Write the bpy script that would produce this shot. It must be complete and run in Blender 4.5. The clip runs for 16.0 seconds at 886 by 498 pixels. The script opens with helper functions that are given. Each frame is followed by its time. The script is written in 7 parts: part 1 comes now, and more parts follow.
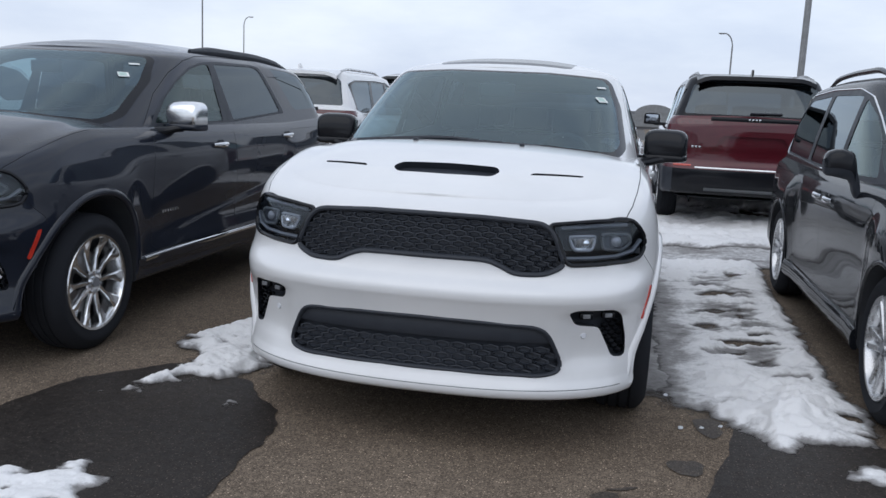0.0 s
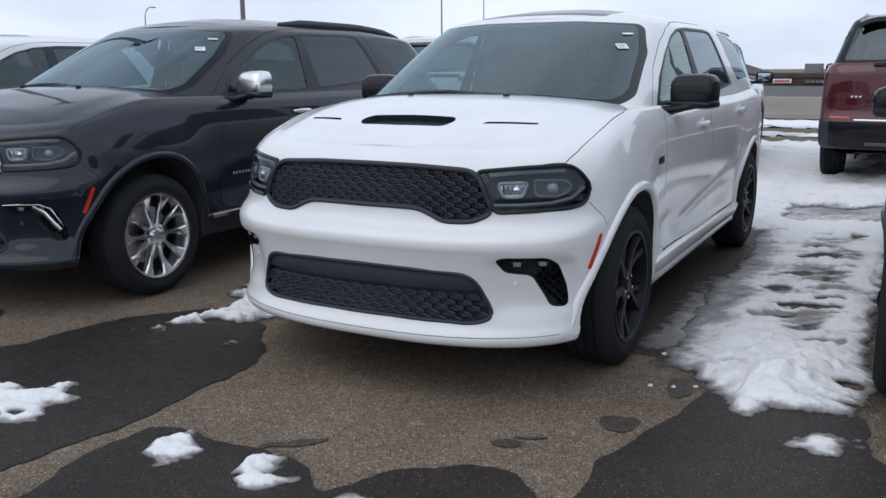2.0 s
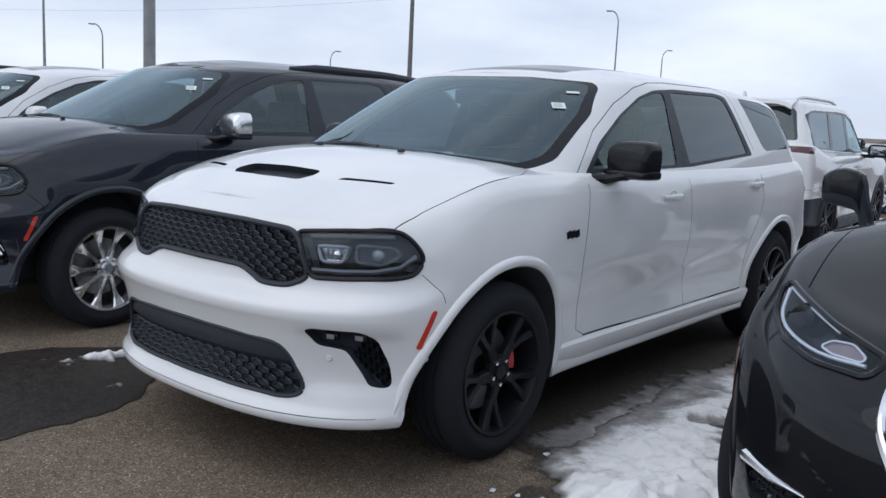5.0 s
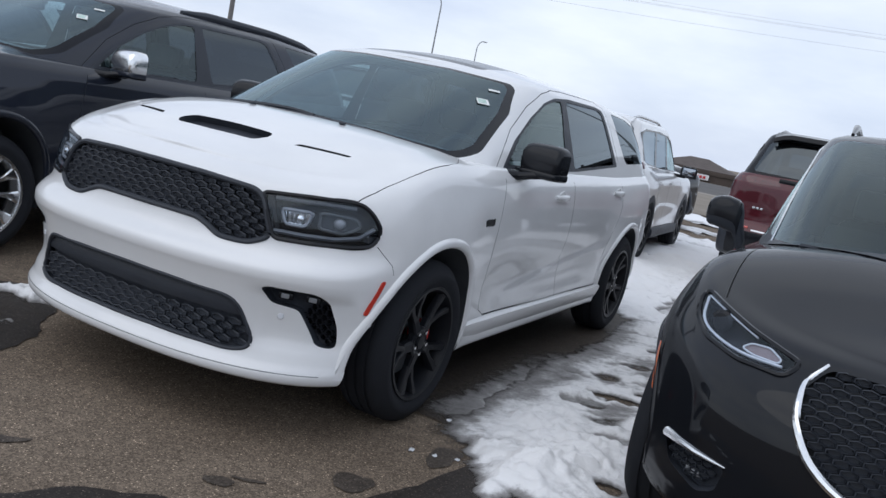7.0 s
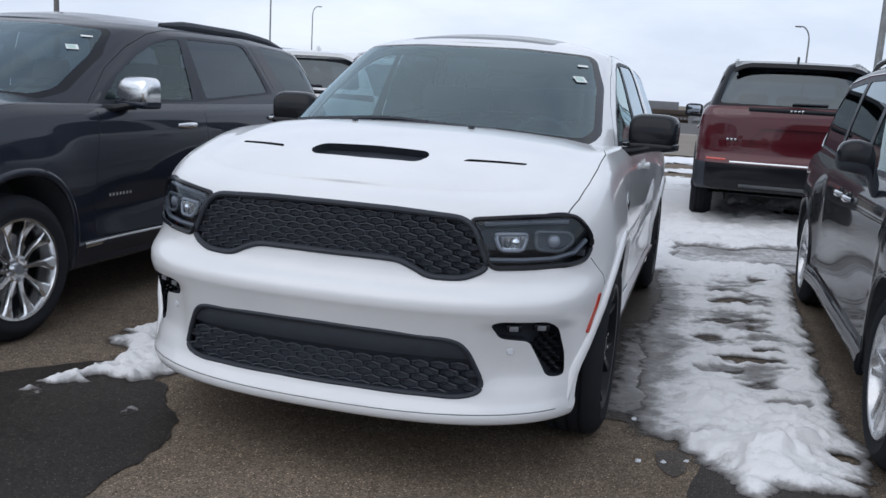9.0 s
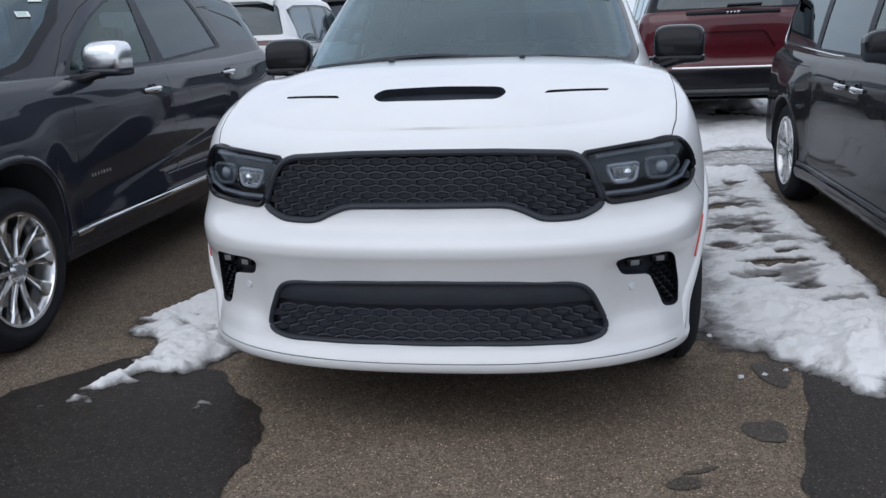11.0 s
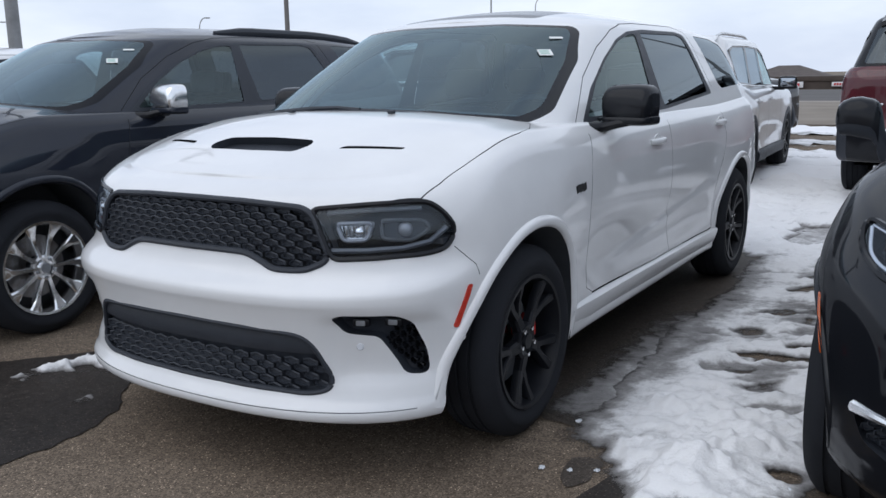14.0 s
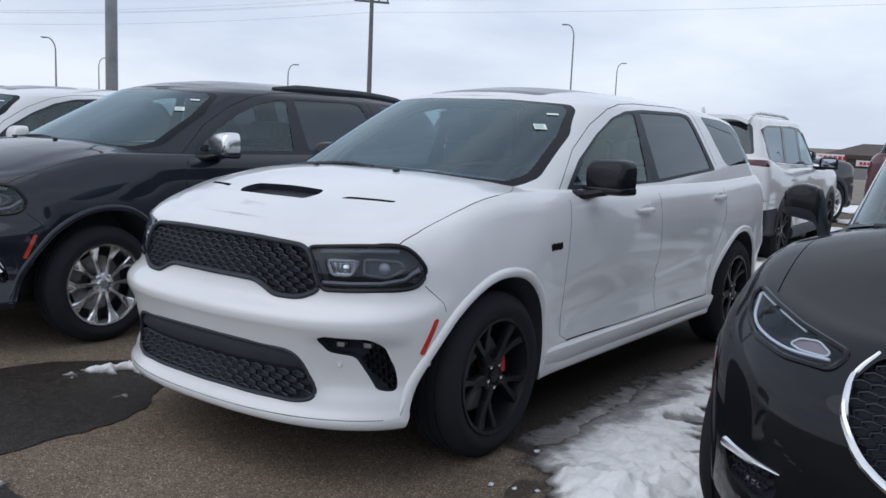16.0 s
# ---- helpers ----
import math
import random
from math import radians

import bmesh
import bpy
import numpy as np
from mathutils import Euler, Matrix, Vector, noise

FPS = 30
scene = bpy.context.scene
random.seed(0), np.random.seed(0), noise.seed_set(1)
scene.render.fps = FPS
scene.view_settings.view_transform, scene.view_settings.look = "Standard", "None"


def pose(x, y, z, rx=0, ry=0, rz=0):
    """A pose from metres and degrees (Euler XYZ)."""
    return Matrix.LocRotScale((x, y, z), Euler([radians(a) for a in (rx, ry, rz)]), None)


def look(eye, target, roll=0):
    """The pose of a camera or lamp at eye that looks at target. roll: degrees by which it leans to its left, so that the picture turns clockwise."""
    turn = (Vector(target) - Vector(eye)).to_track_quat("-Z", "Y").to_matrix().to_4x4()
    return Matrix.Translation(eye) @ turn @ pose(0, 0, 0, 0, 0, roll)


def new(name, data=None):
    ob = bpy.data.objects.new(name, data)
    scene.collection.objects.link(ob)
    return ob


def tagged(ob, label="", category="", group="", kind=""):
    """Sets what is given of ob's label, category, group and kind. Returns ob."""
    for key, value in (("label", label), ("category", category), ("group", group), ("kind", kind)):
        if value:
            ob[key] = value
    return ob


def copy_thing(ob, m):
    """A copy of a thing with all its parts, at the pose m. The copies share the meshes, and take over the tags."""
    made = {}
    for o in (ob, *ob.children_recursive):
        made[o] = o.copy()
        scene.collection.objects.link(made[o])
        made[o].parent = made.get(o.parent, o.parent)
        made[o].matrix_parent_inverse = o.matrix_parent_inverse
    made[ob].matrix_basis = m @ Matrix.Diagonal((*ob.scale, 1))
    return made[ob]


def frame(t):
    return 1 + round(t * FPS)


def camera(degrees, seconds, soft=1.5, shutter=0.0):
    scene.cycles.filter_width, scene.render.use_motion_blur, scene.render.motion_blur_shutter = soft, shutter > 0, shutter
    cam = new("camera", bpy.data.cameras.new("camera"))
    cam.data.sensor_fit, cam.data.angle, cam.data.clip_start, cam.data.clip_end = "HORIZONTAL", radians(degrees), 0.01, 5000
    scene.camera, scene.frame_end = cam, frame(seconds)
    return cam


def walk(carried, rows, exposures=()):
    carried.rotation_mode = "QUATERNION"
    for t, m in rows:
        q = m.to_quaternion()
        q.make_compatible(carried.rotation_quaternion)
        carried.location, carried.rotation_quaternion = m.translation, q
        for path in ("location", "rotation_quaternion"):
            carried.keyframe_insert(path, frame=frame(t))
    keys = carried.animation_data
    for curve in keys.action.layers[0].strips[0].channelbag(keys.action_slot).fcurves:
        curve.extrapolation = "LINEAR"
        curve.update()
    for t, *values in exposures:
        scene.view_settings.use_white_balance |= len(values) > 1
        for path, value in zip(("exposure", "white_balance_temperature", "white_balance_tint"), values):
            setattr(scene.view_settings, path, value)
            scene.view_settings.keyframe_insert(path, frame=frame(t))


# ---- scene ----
cam = camera(54.1, 16.0)
METRES, EYE, TILT, LEAN, TURN = 9.527, 1.457, 0.0, 0.0, 12.0
ROWS = [
    (0.0, 0.0, 0.0, 0.0, 0.44, -9.65, -2.6),
    (0.5, 0.0275, -0.0173, -0.0007, 7.24, -9.12, 2.17),
    (1.0, 0.0654, -0.011, -0.0075, 6.39, -10.97, -1.14),
    (1.5, 0.1039, -0.0027, -0.0094, 7.7, -11.9, 0.28),
    (2.0, 0.1389, 0.0111, -0.0071, 16.32, -11.75, 0.31),
    (2.5, 0.1705, 0.0447, -0.0072, 20.57, -12.47, -1.66),
    (3.0, 0.214, 0.0681, -0.0052, 19.26, -8.59, -0.91),
    (3.5, 0.2386, 0.0925, -0.0047, 23.2, -8.02, 0.12),
    (4.0, 0.26, 0.1091, -0.002, 26.15, -8.54, -0.34),
    (6.5, 0.2369, 0.0602, -0.0045, 22.39, -9.24, -10.89),
    (7.0, 0.2053, 0.0498, -0.0032, 15.34, -9.2, -11.61),
    (7.5, 0.1687, 0.0496, -0.0049, 13.6, -9.34, -8.78),
    (8.0, 0.1303, 0.0416, -0.0057, 10.03, -9.04, -7.01),
    (8.5, 0.097, 0.0441, -0.0061, 5.07, -9.9, -5.6),
    (9.0, 0.0607, 0.0589, -0.0045, 4.93, -10.41, -3.38),
    (11.5, -0.0227, 0.0831, -0.0062, -4.65, -15.09, 2.65),
    (12.0, 0.013, 0.0838, -0.0096, -2.09, -15.12, 0.92),
    (12.5, 0.059, 0.0868, -0.0081, 0.86, -14.41, 2.13),
    (13.0, 0.1088, 0.0893, -0.0053, 5.82, -14.07, 1.67),
    (13.5, 0.1497, 0.104, -0.0063, 13.06, -11.49, -0.35),
    (14.0, 0.1961, 0.1062, -0.0053, 19.93, -11.3, 0.93),
    (14.5, 0.2271, 0.1207, -0.006, 21.58, -11.41, 0.77),
    (15.0, 0.2523, 0.1058, -0.0026, 26.31, -9.2, 0.71),
    (15.5, 0.2561, 0.0847, 0.0011, 29.48, -7.68, -1.44),
    (16.0, 0.2547, 0.066, 0.0012, 25.13, -7.84, -2.49),
]
walk(cam, [(t, pose(0.837, -3.55, EYE, TILT, LEAN, TURN) @ pose(METRES * x, METRES * y, METRES * z, 90 + pitch, roll, yaw)) for t, x, y, z, yaw, pitch, roll in ROWS],
     [(0.0, 0.11), (1.0, 0.11), (1.5, 0.15), (3.0, 0.17), (3.5, 0.11), (4.2, 0.11), (6.5, 0.15), (7.5, 0.13), (8.0, 0.21), (8.5, -0.01), (9.0, 0.15), (9.2, 0.15), (11.5, 0.21), (12.0, 0.31), (12.5, 0.29), (13.0, 0.33), (13.5, 0.24), (14.5, 0.15), (15.5, 0.09), (16.0, 0.05)])

# ---------------------------------------------------------------- world and light
world = bpy.data.worlds.new("overcast_sky")
scene.world = world
world.use_nodes = True
wt = world.node_tree
wt.nodes.clear()


def wnode(kind, **props):
    n = wt.nodes.new(kind)
    for k, v in props.items():
        if k == "sky_type":
            n.sky_type = v
        elif k == "blend_type":
            n.blend_type = v
        elif k == "data_type":
            n.data_type = v
    return n


SUN_EL, SUN_AZ = radians(52), radians(200)
sky = wnode("ShaderNodeTexSky", sky_type="NISHITA")
sky.sun_disc = False
sky.sun_elevation, sky.sun_rotation = SUN_EL, SUN_AZ
coord = wnode("ShaderNodeTexCoord")
stretch = wnode("ShaderNodeMapping")
stretch.inputs["Scale"].default_value = (1.0, 1.0, 3.2)
cloud = wnode("ShaderNodeTexNoise")
cloud.inputs["Scale"].default_value, cloud.inputs["Detail"].default_value, cloud.inputs["Roughness"].default_value = 2.2, 6.0, 0.55
ramp = wnode("ShaderNodeValToRGB")
ramp.color_ramp.elements[0].position, ramp.color_ramp.elements[0].color = 0.38, (5.35, 6.05, 7.5, 1)
ramp.color_ramp.elements[1].position, ramp.color_ramp.elements[1].color = 0.62, (7.25, 7.85, 8.8, 1)
mix = wnode("ShaderNodeMix", data_type="RGBA")
mix.inputs[0].default_value = 0.9
back = wnode("ShaderNodeBackground")
back.inputs["Strength"].default_value = 0.118
wout = wnode("ShaderNodeOutputWorld")
wt.links.new(coord.outputs["Generated"], stretch.inputs["Vector"])
wt.links.new(stretch.outputs["Vector"], cloud.inputs["Vector"])
wt.links.new(cloud.outputs["Fac"], ramp.inputs["Fac"])
wt.links.new(sky.outputs["Color"], mix.inputs[6])
wt.links.new(ramp.outputs["Color"], mix.inputs[7])
wt.links.new(mix.outputs[2], back.inputs["Color"])
wt.links.new(back.outputs["Background"], wout.inputs["Surface"])

sun = new("sun", bpy.data.lights.new("sun", "SUN"))
sun.data.energy, sun.data.angle, sun.data.color = 0.6, radians(70), (1.0, 0.97, 0.93)
sun.matrix_world = look((0, 0, 40), (0 - 40 * math.cos(SUN_EL) * math.sin(SUN_AZ) / math.sin(SUN_EL), 0 - 40 * math.cos(SUN_EL) * math.cos(SUN_AZ) / math.sin(SUN_EL), 0))


# ---------------------------------------------------------------- materials
def material(name, color=(0.5, 0.5, 0.5), rough=0.5, metal=0.0, coat=0.0, coat_rough=0.03, noise_scale=0.0, tint=None, bump=0.0, bump_scale=200.0, rough_var=0.0, spec=0.5):
    """A Principled surface with colour varied at two scales, roughness variation and fine relief."""
    m = bpy.data.materials.new(name)
    m.use_nodes = True
    t = m.node_tree
    b = t.nodes["Principled BSDF"]
    b.inputs["Base Color"].default_value = (*color, 1)
    b.inputs["Roughness"].default_value = rough
    b.inputs["Metallic"].default_value = metal
    b.inputs["Coat Weight"].default_value = coat
    b.inputs["Coat Roughness"].default_value = coat_rough
    b.inputs["Specular IOR Level"].default_value = spec
    if noise_scale:
        c = t.nodes.new("ShaderNodeTexCoord")
        big = t.nodes.new("ShaderNodeTexNoise")
        big.inputs["Scale"].default_value, big.inputs["Detail"].default_value = noise_scale, 8.0
        big.inputs["Roughness"].default_value = 0.65
        t.links.new(c.outputs["Object"], big.inputs["Vector"])
        r = t.nodes.new("ShaderNodeValToRGB")
        r.color_ramp.elements[0].position, r.color_ramp.elements[1].position = 0.35, 0.68
        r.color_ramp.elements[0].color = (*color, 1)
        r.color_ramp.elements[1].color = (*(tint or color), 1)
        t.links.new(big.outputs["Fac"], r.inputs["Fac"])
        t.links.new(r.outputs["Color"], b.inputs["Base Color"])
        if rough_var:
            mr = t.nodes.new("ShaderNodeMapRange")
            mr.inputs["From Min"].default_value, mr.inputs["From Max"].default_value = 0.3, 0.7
            mr.inputs["To Min"].default_value, mr.inputs["To Max"].default_value = max(0.0, rough - rough_var), min(1.0, rough + rough_var)
            t.links.new(big.outputs["Fac"], mr.inputs["Value"])
            t.links.new(mr.outputs["Result"], b.inputs["Roughness"])
    if bump:
        c2 = t.nodes.new("ShaderNodeTexCoord")
        fine = t.nodes.new("ShaderNodeTexNoise")
        fine.inputs["Scale"].default_value, fine.inputs["Detail"].default_value = bump_scale, 3.0
        t.links.new(c2.outputs["Object"], fine.inputs["Vector"])
        bp = t.nodes.new("ShaderNodeBump")
        bp.inputs["Strength"].default_value, bp.inputs["Distance"].default_value = bump, 0.01
        t.links.new(fine.outputs["Fac"], bp.inputs["Height"])
        t.links.new(bp.outputs["Normal"], b.inputs["Normal"])
    return m


def glass_material(name, tint, rough=0.0, ior=1.7, coat=(0.86, 1.0, 0.99)):
    """Thin tinted glazing: a clear tinted film under a Fresnel gloss."""
    m = bpy.data.materials.new(name)
    m.use_nodes = True
    t = m.node_tree
    t.nodes.clear()
    o = t.nodes.new("ShaderNodeOutputMaterial")
    tr = t.nodes.new("ShaderNodeBsdfTransparent")
    tr.inputs["Color"].default_value = (*tint, 1)
    gl = t.nodes.new("ShaderNodeBsdfGlossy")
    gl.inputs["Roughness"].default_value = rough
    gl.inputs["Color"].default_value = (*coat, 1)
    lw = t.nodes.new("ShaderNodeLayerWeight")
    lw.inputs["Blend"].default_value = 0.5
    steep = t.nodes.new("ShaderNodeMath")
    steep.operation, steep.inputs[1].default_value = "POWER", 5.2
    t.links.new(lw.outputs["Facing"], steep.inputs[0])
    f0 = ((ior - 1) / (ior + 1)) ** 2 * 1.7
    fr = t.nodes.new("ShaderNodeMath")
    fr.operation, fr.inputs[1].default_value, fr.inputs[2].default_value = "MULTIPLY_ADD", 1 - f0, f0
    t.links.new(steep.outputs["Value"], fr.inputs[0])
    mx = t.nodes.new("ShaderNodeMixShader")
    t.links.new(fr.outputs["Value"], mx.inputs["Fac"])
    t.links.new(tr.outputs["BSDF"], mx.inputs[1])
    t.links.new(gl.outputs["BSDF"], mx.inputs[2])
    t.links.new(mx.outputs["Shader"], o.inputs["Surface"])
    return m


WHITE = material("white_clearcoat_paint", (0.77, 0.772, 0.775), 0.35, 0, 0.9, 0.03, 1.3, (0.70, 0.705, 0.712))
BLACK = material("black_clearcoat_paint", (0.0115, 0.0150, 0.0245), 0.5, 0, 0.9, 0.03, 1.5, (0.0140, 0.0178, 0.0285), spec=0.05)
JET = material("jet_black_clearcoat_paint", (0.0055, 0.0065, 0.0090), 0.5, 0, 0.62, 0.03, 1.5, (0.0075, 0.0085, 0.0115), spec=0.05)
RED = material("velvet_red_metallic_paint", (0.062, 0.003, 0.008), 0.4, 0.2, 1.0, 0.03, 2.0, (0.085, 0.004, 0.011), spec=0.2)
CHARCOAL = material("charcoal_paint", (0.010, 0.011, 0.013), 0.5, 0.0, 1.0, 0.04, 1.5, (0.016, 0.016, 0.019), spec=0.1)
PLASTIC = material("black_textured_plastic", (0.027, 0.0315, 0.041), 0.5, 0, 0, 0.03, 14.0, (0.034, 0.039, 0.049), 0.15, 600, 0.1, 0.35)
GLOSSBLK = material("gloss_black_plastic", (0.010, 0.011, 0.014), 0.14, 0, 0.0, 0.03, 3.0, (0.014, 0.015, 0.018), spec=0.24)
DARK = material("dark_underbody", (0.030, 0.033, 0.039), 0.9, 0, 0, 0.03, 6.0, (0.042, 0.045, 0.050))
RUBBER = material("tyre_rubber", (0.0150, 0.0165, 0.0205), 0.85, 0, 0, 0.03, 9.0, (0.021, 0.0225, 0.027), 0.2, 300, 0.1, 0.2)
CHROME = material("chrome", (0.78, 0.79, 0.80), 0.08, 1.0, 0, 0.03, 20.0, (0.70, 0.71, 0.72), 0, 200, 0.04)
BRIGHT = material("bright_chromed_plastic", (0.86, 0.87, 0.88), 0.2, 1.0, 0, 0.03, 20.0, (0.80, 0.81, 0.82), 0, 200, 0.05)
SATIN = material("satin_silver", (0.62, 0.63, 0.64), 0.28, 1.0, 0, 0.03, 20.0, (0.55, 0.55, 0.56), 0, 200, 0.06)
BLACKRIM = material("gloss_black_alloy", (0.0085, 0.0095, 0.0125), 0.35, 0.0, 0.0, 0.08, 8.0, (0.0125, 0.0135, 0.0165), spec=0.16)
DISC = material("brake_disc_steel", (0.30, 0.30, 0.31), 0.35, 1.0, 0, 0.03, 40.0, (0.22, 0.2, 0.19))
REDPAINT = material("red_caliper_paint", (0.55, 0.02, 0.015), 0.35, 0, 0.5)
REFLECT = material("amber_red_reflector", (0.62, 0.05, 0.03), 0.15, 0, 1.0, 0.03, 60.0, (0.5, 0.035, 0.02))
AMBER = material("orange_reflector", (0.75, 0.13, 0.01), 0.15, 0, 1.0, 0.03, 60.0, (0.6, 0.1, 0.01))
TAILRED = material("tail_lamp_red", (0.10, 0.010, 0.014), 0.1, 0, 1.0, 0.03, 30.0, (0.065, 0.007, 0.010))
INTERIOR = material("dark_cabin_trim", (0.066, 0.076, 0.083), 0.75, 0, 0, 0.03, 8.0, (0.095, 0.097, 0.10), 0.2, 300)
SEAT = material("black_leather_seat", (0.040, 0.040, 0.042), 0.5, 0, 0, 0.03, 10.0, (0.055, 0.054, 0.054), 0.2, 250)
PAPER = material("white_paper", (0.80, 0.82, 0.80), 0.7, 0, 0, 0.03, 30.0, (0.74, 0.77, 0.75))
GREENINK = material("pale_green_print", (0.42, 0.62, 0.55), 0.7)
SIGNAL = material("smoky_signal_lens", (0.20, 0.15, 0.15), 0.2, 0, 0.6, 0.03, 20.0, (0.26, 0.20, 0.20))
DULLBAR = material("dull_grey_light_bar", (0.11, 0.12, 0.135), 0.4, 0, 0.3, 0.05, 12.0, (0.085, 0.092, 0.105))
LAMPBODY = material("grey_lamp_bezel", (0.30, 0.31, 0.33), 0.35, 0.3, 0, 0.03, 12.0, (0.22, 0.23, 0.25))
MIRRORGLASS = material("mirror_glass", (0.40, 0.43, 0.47), 0.03, 1.0)
LAMPWHITE = material("white_light_guide", (0.72, 0.74, 0.78), 0.25, 0, 0.5, 0.03, 30.0, (0.62, 0.64, 0.68))
LENS = glass_material("clear_lamp_lens", (0.88, 0.92, 0.97), 0.0, 1.36, (0.86, 0.94, 1.0))
SCREEN = glass_material("windscreen_glass", (0.33, 0.46, 0.505), 0.0, 1.76, (0.77, 0.94, 1.0))
VANSCREEN = glass_material("grey_windscreen_glass", (0.34, 0.42, 0.44), 0.0, 1.42, (0.86, 0.98, 1.0))
TINTED = glass_material("privacy_glass", (0.050, 0.058, 0.07), 0.0, 1.64, (0.84, 0.94, 1.0))
SIDEGLASS = glass_material("side_door_glass", (0.60, 0.70, 0.70), 0.0, 1.58)


# ---------------------------------------------------------------- mesh helpers
def mesh_object(name, bm, mat, parent=None, label="", smooth=True):
    me = bpy.data.meshes.new(name)
    bm.to_mesh(me)
    bm.free()
    for m in (mat if isinstance(mat, (list, tuple)) else [mat]):
        me.materials.append(m)
    if smooth:
        for p in me.polygons:
            p.use_smooth = True
        me.set_sharp_from_angle(angle=radians(35))
    ob = new(name, me)
    if parent is not None:
        ob.parent = parent
    if label:
        tagged(ob, label)
    return ob


def part(name, bm, mat, parent, label="", smooth=True):
    return mesh_object(name, bm, mat, parent, label, smooth)


def from_grid(P, closed_u=False, closed_v=False):
    """A quad mesh from an array of points of shape (n, m, 3)."""
    n, m = P.shape[:2]
    bm = bmesh.new()
    vs = [[bm.verts.new(P[i, j]) for j in range(m)] for i in range(n)]
    for i in range(n if closed_u else n - 1):
        for j in range(m if closed_v else m - 1):
            q = [vs[i][j], vs[i][(j + 1) % m], vs[(i + 1) % n][(j + 1) % m], vs[(i + 1) % n][j]]
            if len(set(q)) == 4:
                bm.faces.new(q)
    bmesh.ops.remove_doubles(bm, verts=bm.verts, dist=1e-5)
    return bm


def add_box(bm, x0, y0, z0, x1, y1, z1, bevel=0.0, m=None):
    g = bmesh.ops.create_cube(bm, size=1.0)["verts"]
    bmesh.ops.scale(bm, vec=(abs(x1 - x0), abs(y1 - y0), abs(z1 - z0)), verts=g)
    bmesh.ops.translate(bm, vec=((x0 + x1) / 2, (y0 + y1) / 2, (z0 + z1) / 2), verts=g)
    if bevel:
        es = list({e for v in g for e in v.link_edges})
        r = bmesh.ops.bevel(bm, geom=es, offset=bevel, segments=2, affect="EDGES", profile=0.6)
        g = list({v for f in r["faces"] for v in f.verts} | {v for v in g if v.is_valid})
    if m is not None:
        bmesh.ops.transform(bm, matrix=m, verts=[v for v in g if v.is_valid])
    return g


def box(*a, **k):
    bm = bmesh.new()
    add_box(bm, *a, **k)
    return bm


def lathe(profile, steps=48, axis="x"):
    """A solid of revolution about the x axis (or z) from (along, radius) pairs."""
    P = np.zeros((steps, len(profile), 3))
    for i in range(steps):
        c, s = math.cos(2 * math.pi * i / steps), math.sin(2 * math.pi * i / steps)
        for j, (a, r) in enumerate(profile):
            P[i, j] = (a, r * c, r * s) if axis == "x" else (r * c, r * s, a)
    bm = from_grid(P, closed_u=True)
    bmesh.ops.recalc_face_normals(bm, faces=bm.faces)
    return bm


def tube(points, radius, sides=8, closed=False, squash=(1.0, 1.0)):
    """A round bar along a line of points; radius may be a list."""
    pts = [Vector(p) for p in points]
    n = len(pts)
    P = np.zeros((n, sides, 3))
    up = Vector((0, 0, 1))
    for i, p in enumerate(pts):
        a = pts[(i - 1) % n] if (closed or i > 0) else p
        b = pts[(i + 1) % n] if (closed or i < n - 1) else p
        d = (b - a).normalized()
        ref = up if abs(d.z) < 0.95 else Vector((0, 1, 0))
        u = d.cross(ref).normalized()
        v = u.cross(d).normalized()
        r = radius[i] if isinstance(radius, (list, tuple)) else radius
        for j in range(sides):
            t = 2 * math.pi * j / sides
            P[i, j] = p + u * (math.cos(t) * r * squash[0]) + v * (math.sin(t) * r * squash[1])
    bm = from_grid(P, closed_u=closed, closed_v=True)
    if not closed:
        bm.verts.ensure_lookup_table()
        bmesh.ops.holes_fill(bm, edges=[e for e in bm.edges if e.is_boundary], sides=sides)
    bmesh.ops.recalc_face_normals(bm, faces=bm.faces)
    return bm


def lip_strip(points, normals, wide, high):
    """A low rounded moulding along a line on a skin."""
    n = len(points)
    P = np.zeros((n, 7, 3))
    for i in range(n):
        d = (points[min(i + 1, n - 1)] - points[max(i - 1, 0)]).normalized()
        u = d.cross(normals[i]).normalized()
        for j in range(7):
            t = math.pi * j / 6
            P[i, j] = points[i] + u * (wide * math.cos(t)) + normals[i] * (high * (0.2 + 0.8 * float(sm(0.22, 0.45, points[i].z))) * math.sin(t) - 0.004)
    bm = from_grid(P)
    bmesh.ops.holes_fill(bm, edges=[e for e in bm.edges if e.is_boundary], sides=0)
    bmesh.ops.recalc_face_normals(bm, faces=bm.faces)
    return bm


def prism(poly, y0, y1, plane="xz"):
    """A slab with the outline poly, between two depths."""
    bm = bmesh.new()

    def at(p, d):
        return {"xz": (p[0], d, p[1]), "xy": (p[0], p[1], d), "yz": (d, p[0], p[1])}[plane]
    a = [bm.verts.new(at(p, y0)) for p in poly]
    b = [bm.verts.new(at(p, y1)) for p in poly]
    bm.faces.new(a)
    bm.faces.new(b[::-1])
    for i in range(len(poly)):
        j = (i + 1) % len(poly)
        bm.faces.new((a[i], b[i], b[j], a[j]))
    bmesh.ops.recalc_face_normals(bm, faces=bm.faces)
    return bm


def join(bm, other, m=None):
    """Adds the mesh other to bm and frees it."""
    me = bpy.data.meshes.new("tmp")
    if m is not None:
        other.transform(m)
    other.to_mesh(me)
    other.free()
    bm.from_mesh(me)
    bpy.data.meshes.remove(me)
    return bm


def sm(a, b, x):
    """Smooth step from a to b."""
    t = np.clip((np.asarray(x, float) - a) / (b - a), 0, 1)
    return t * t * (3 - 2 * t)


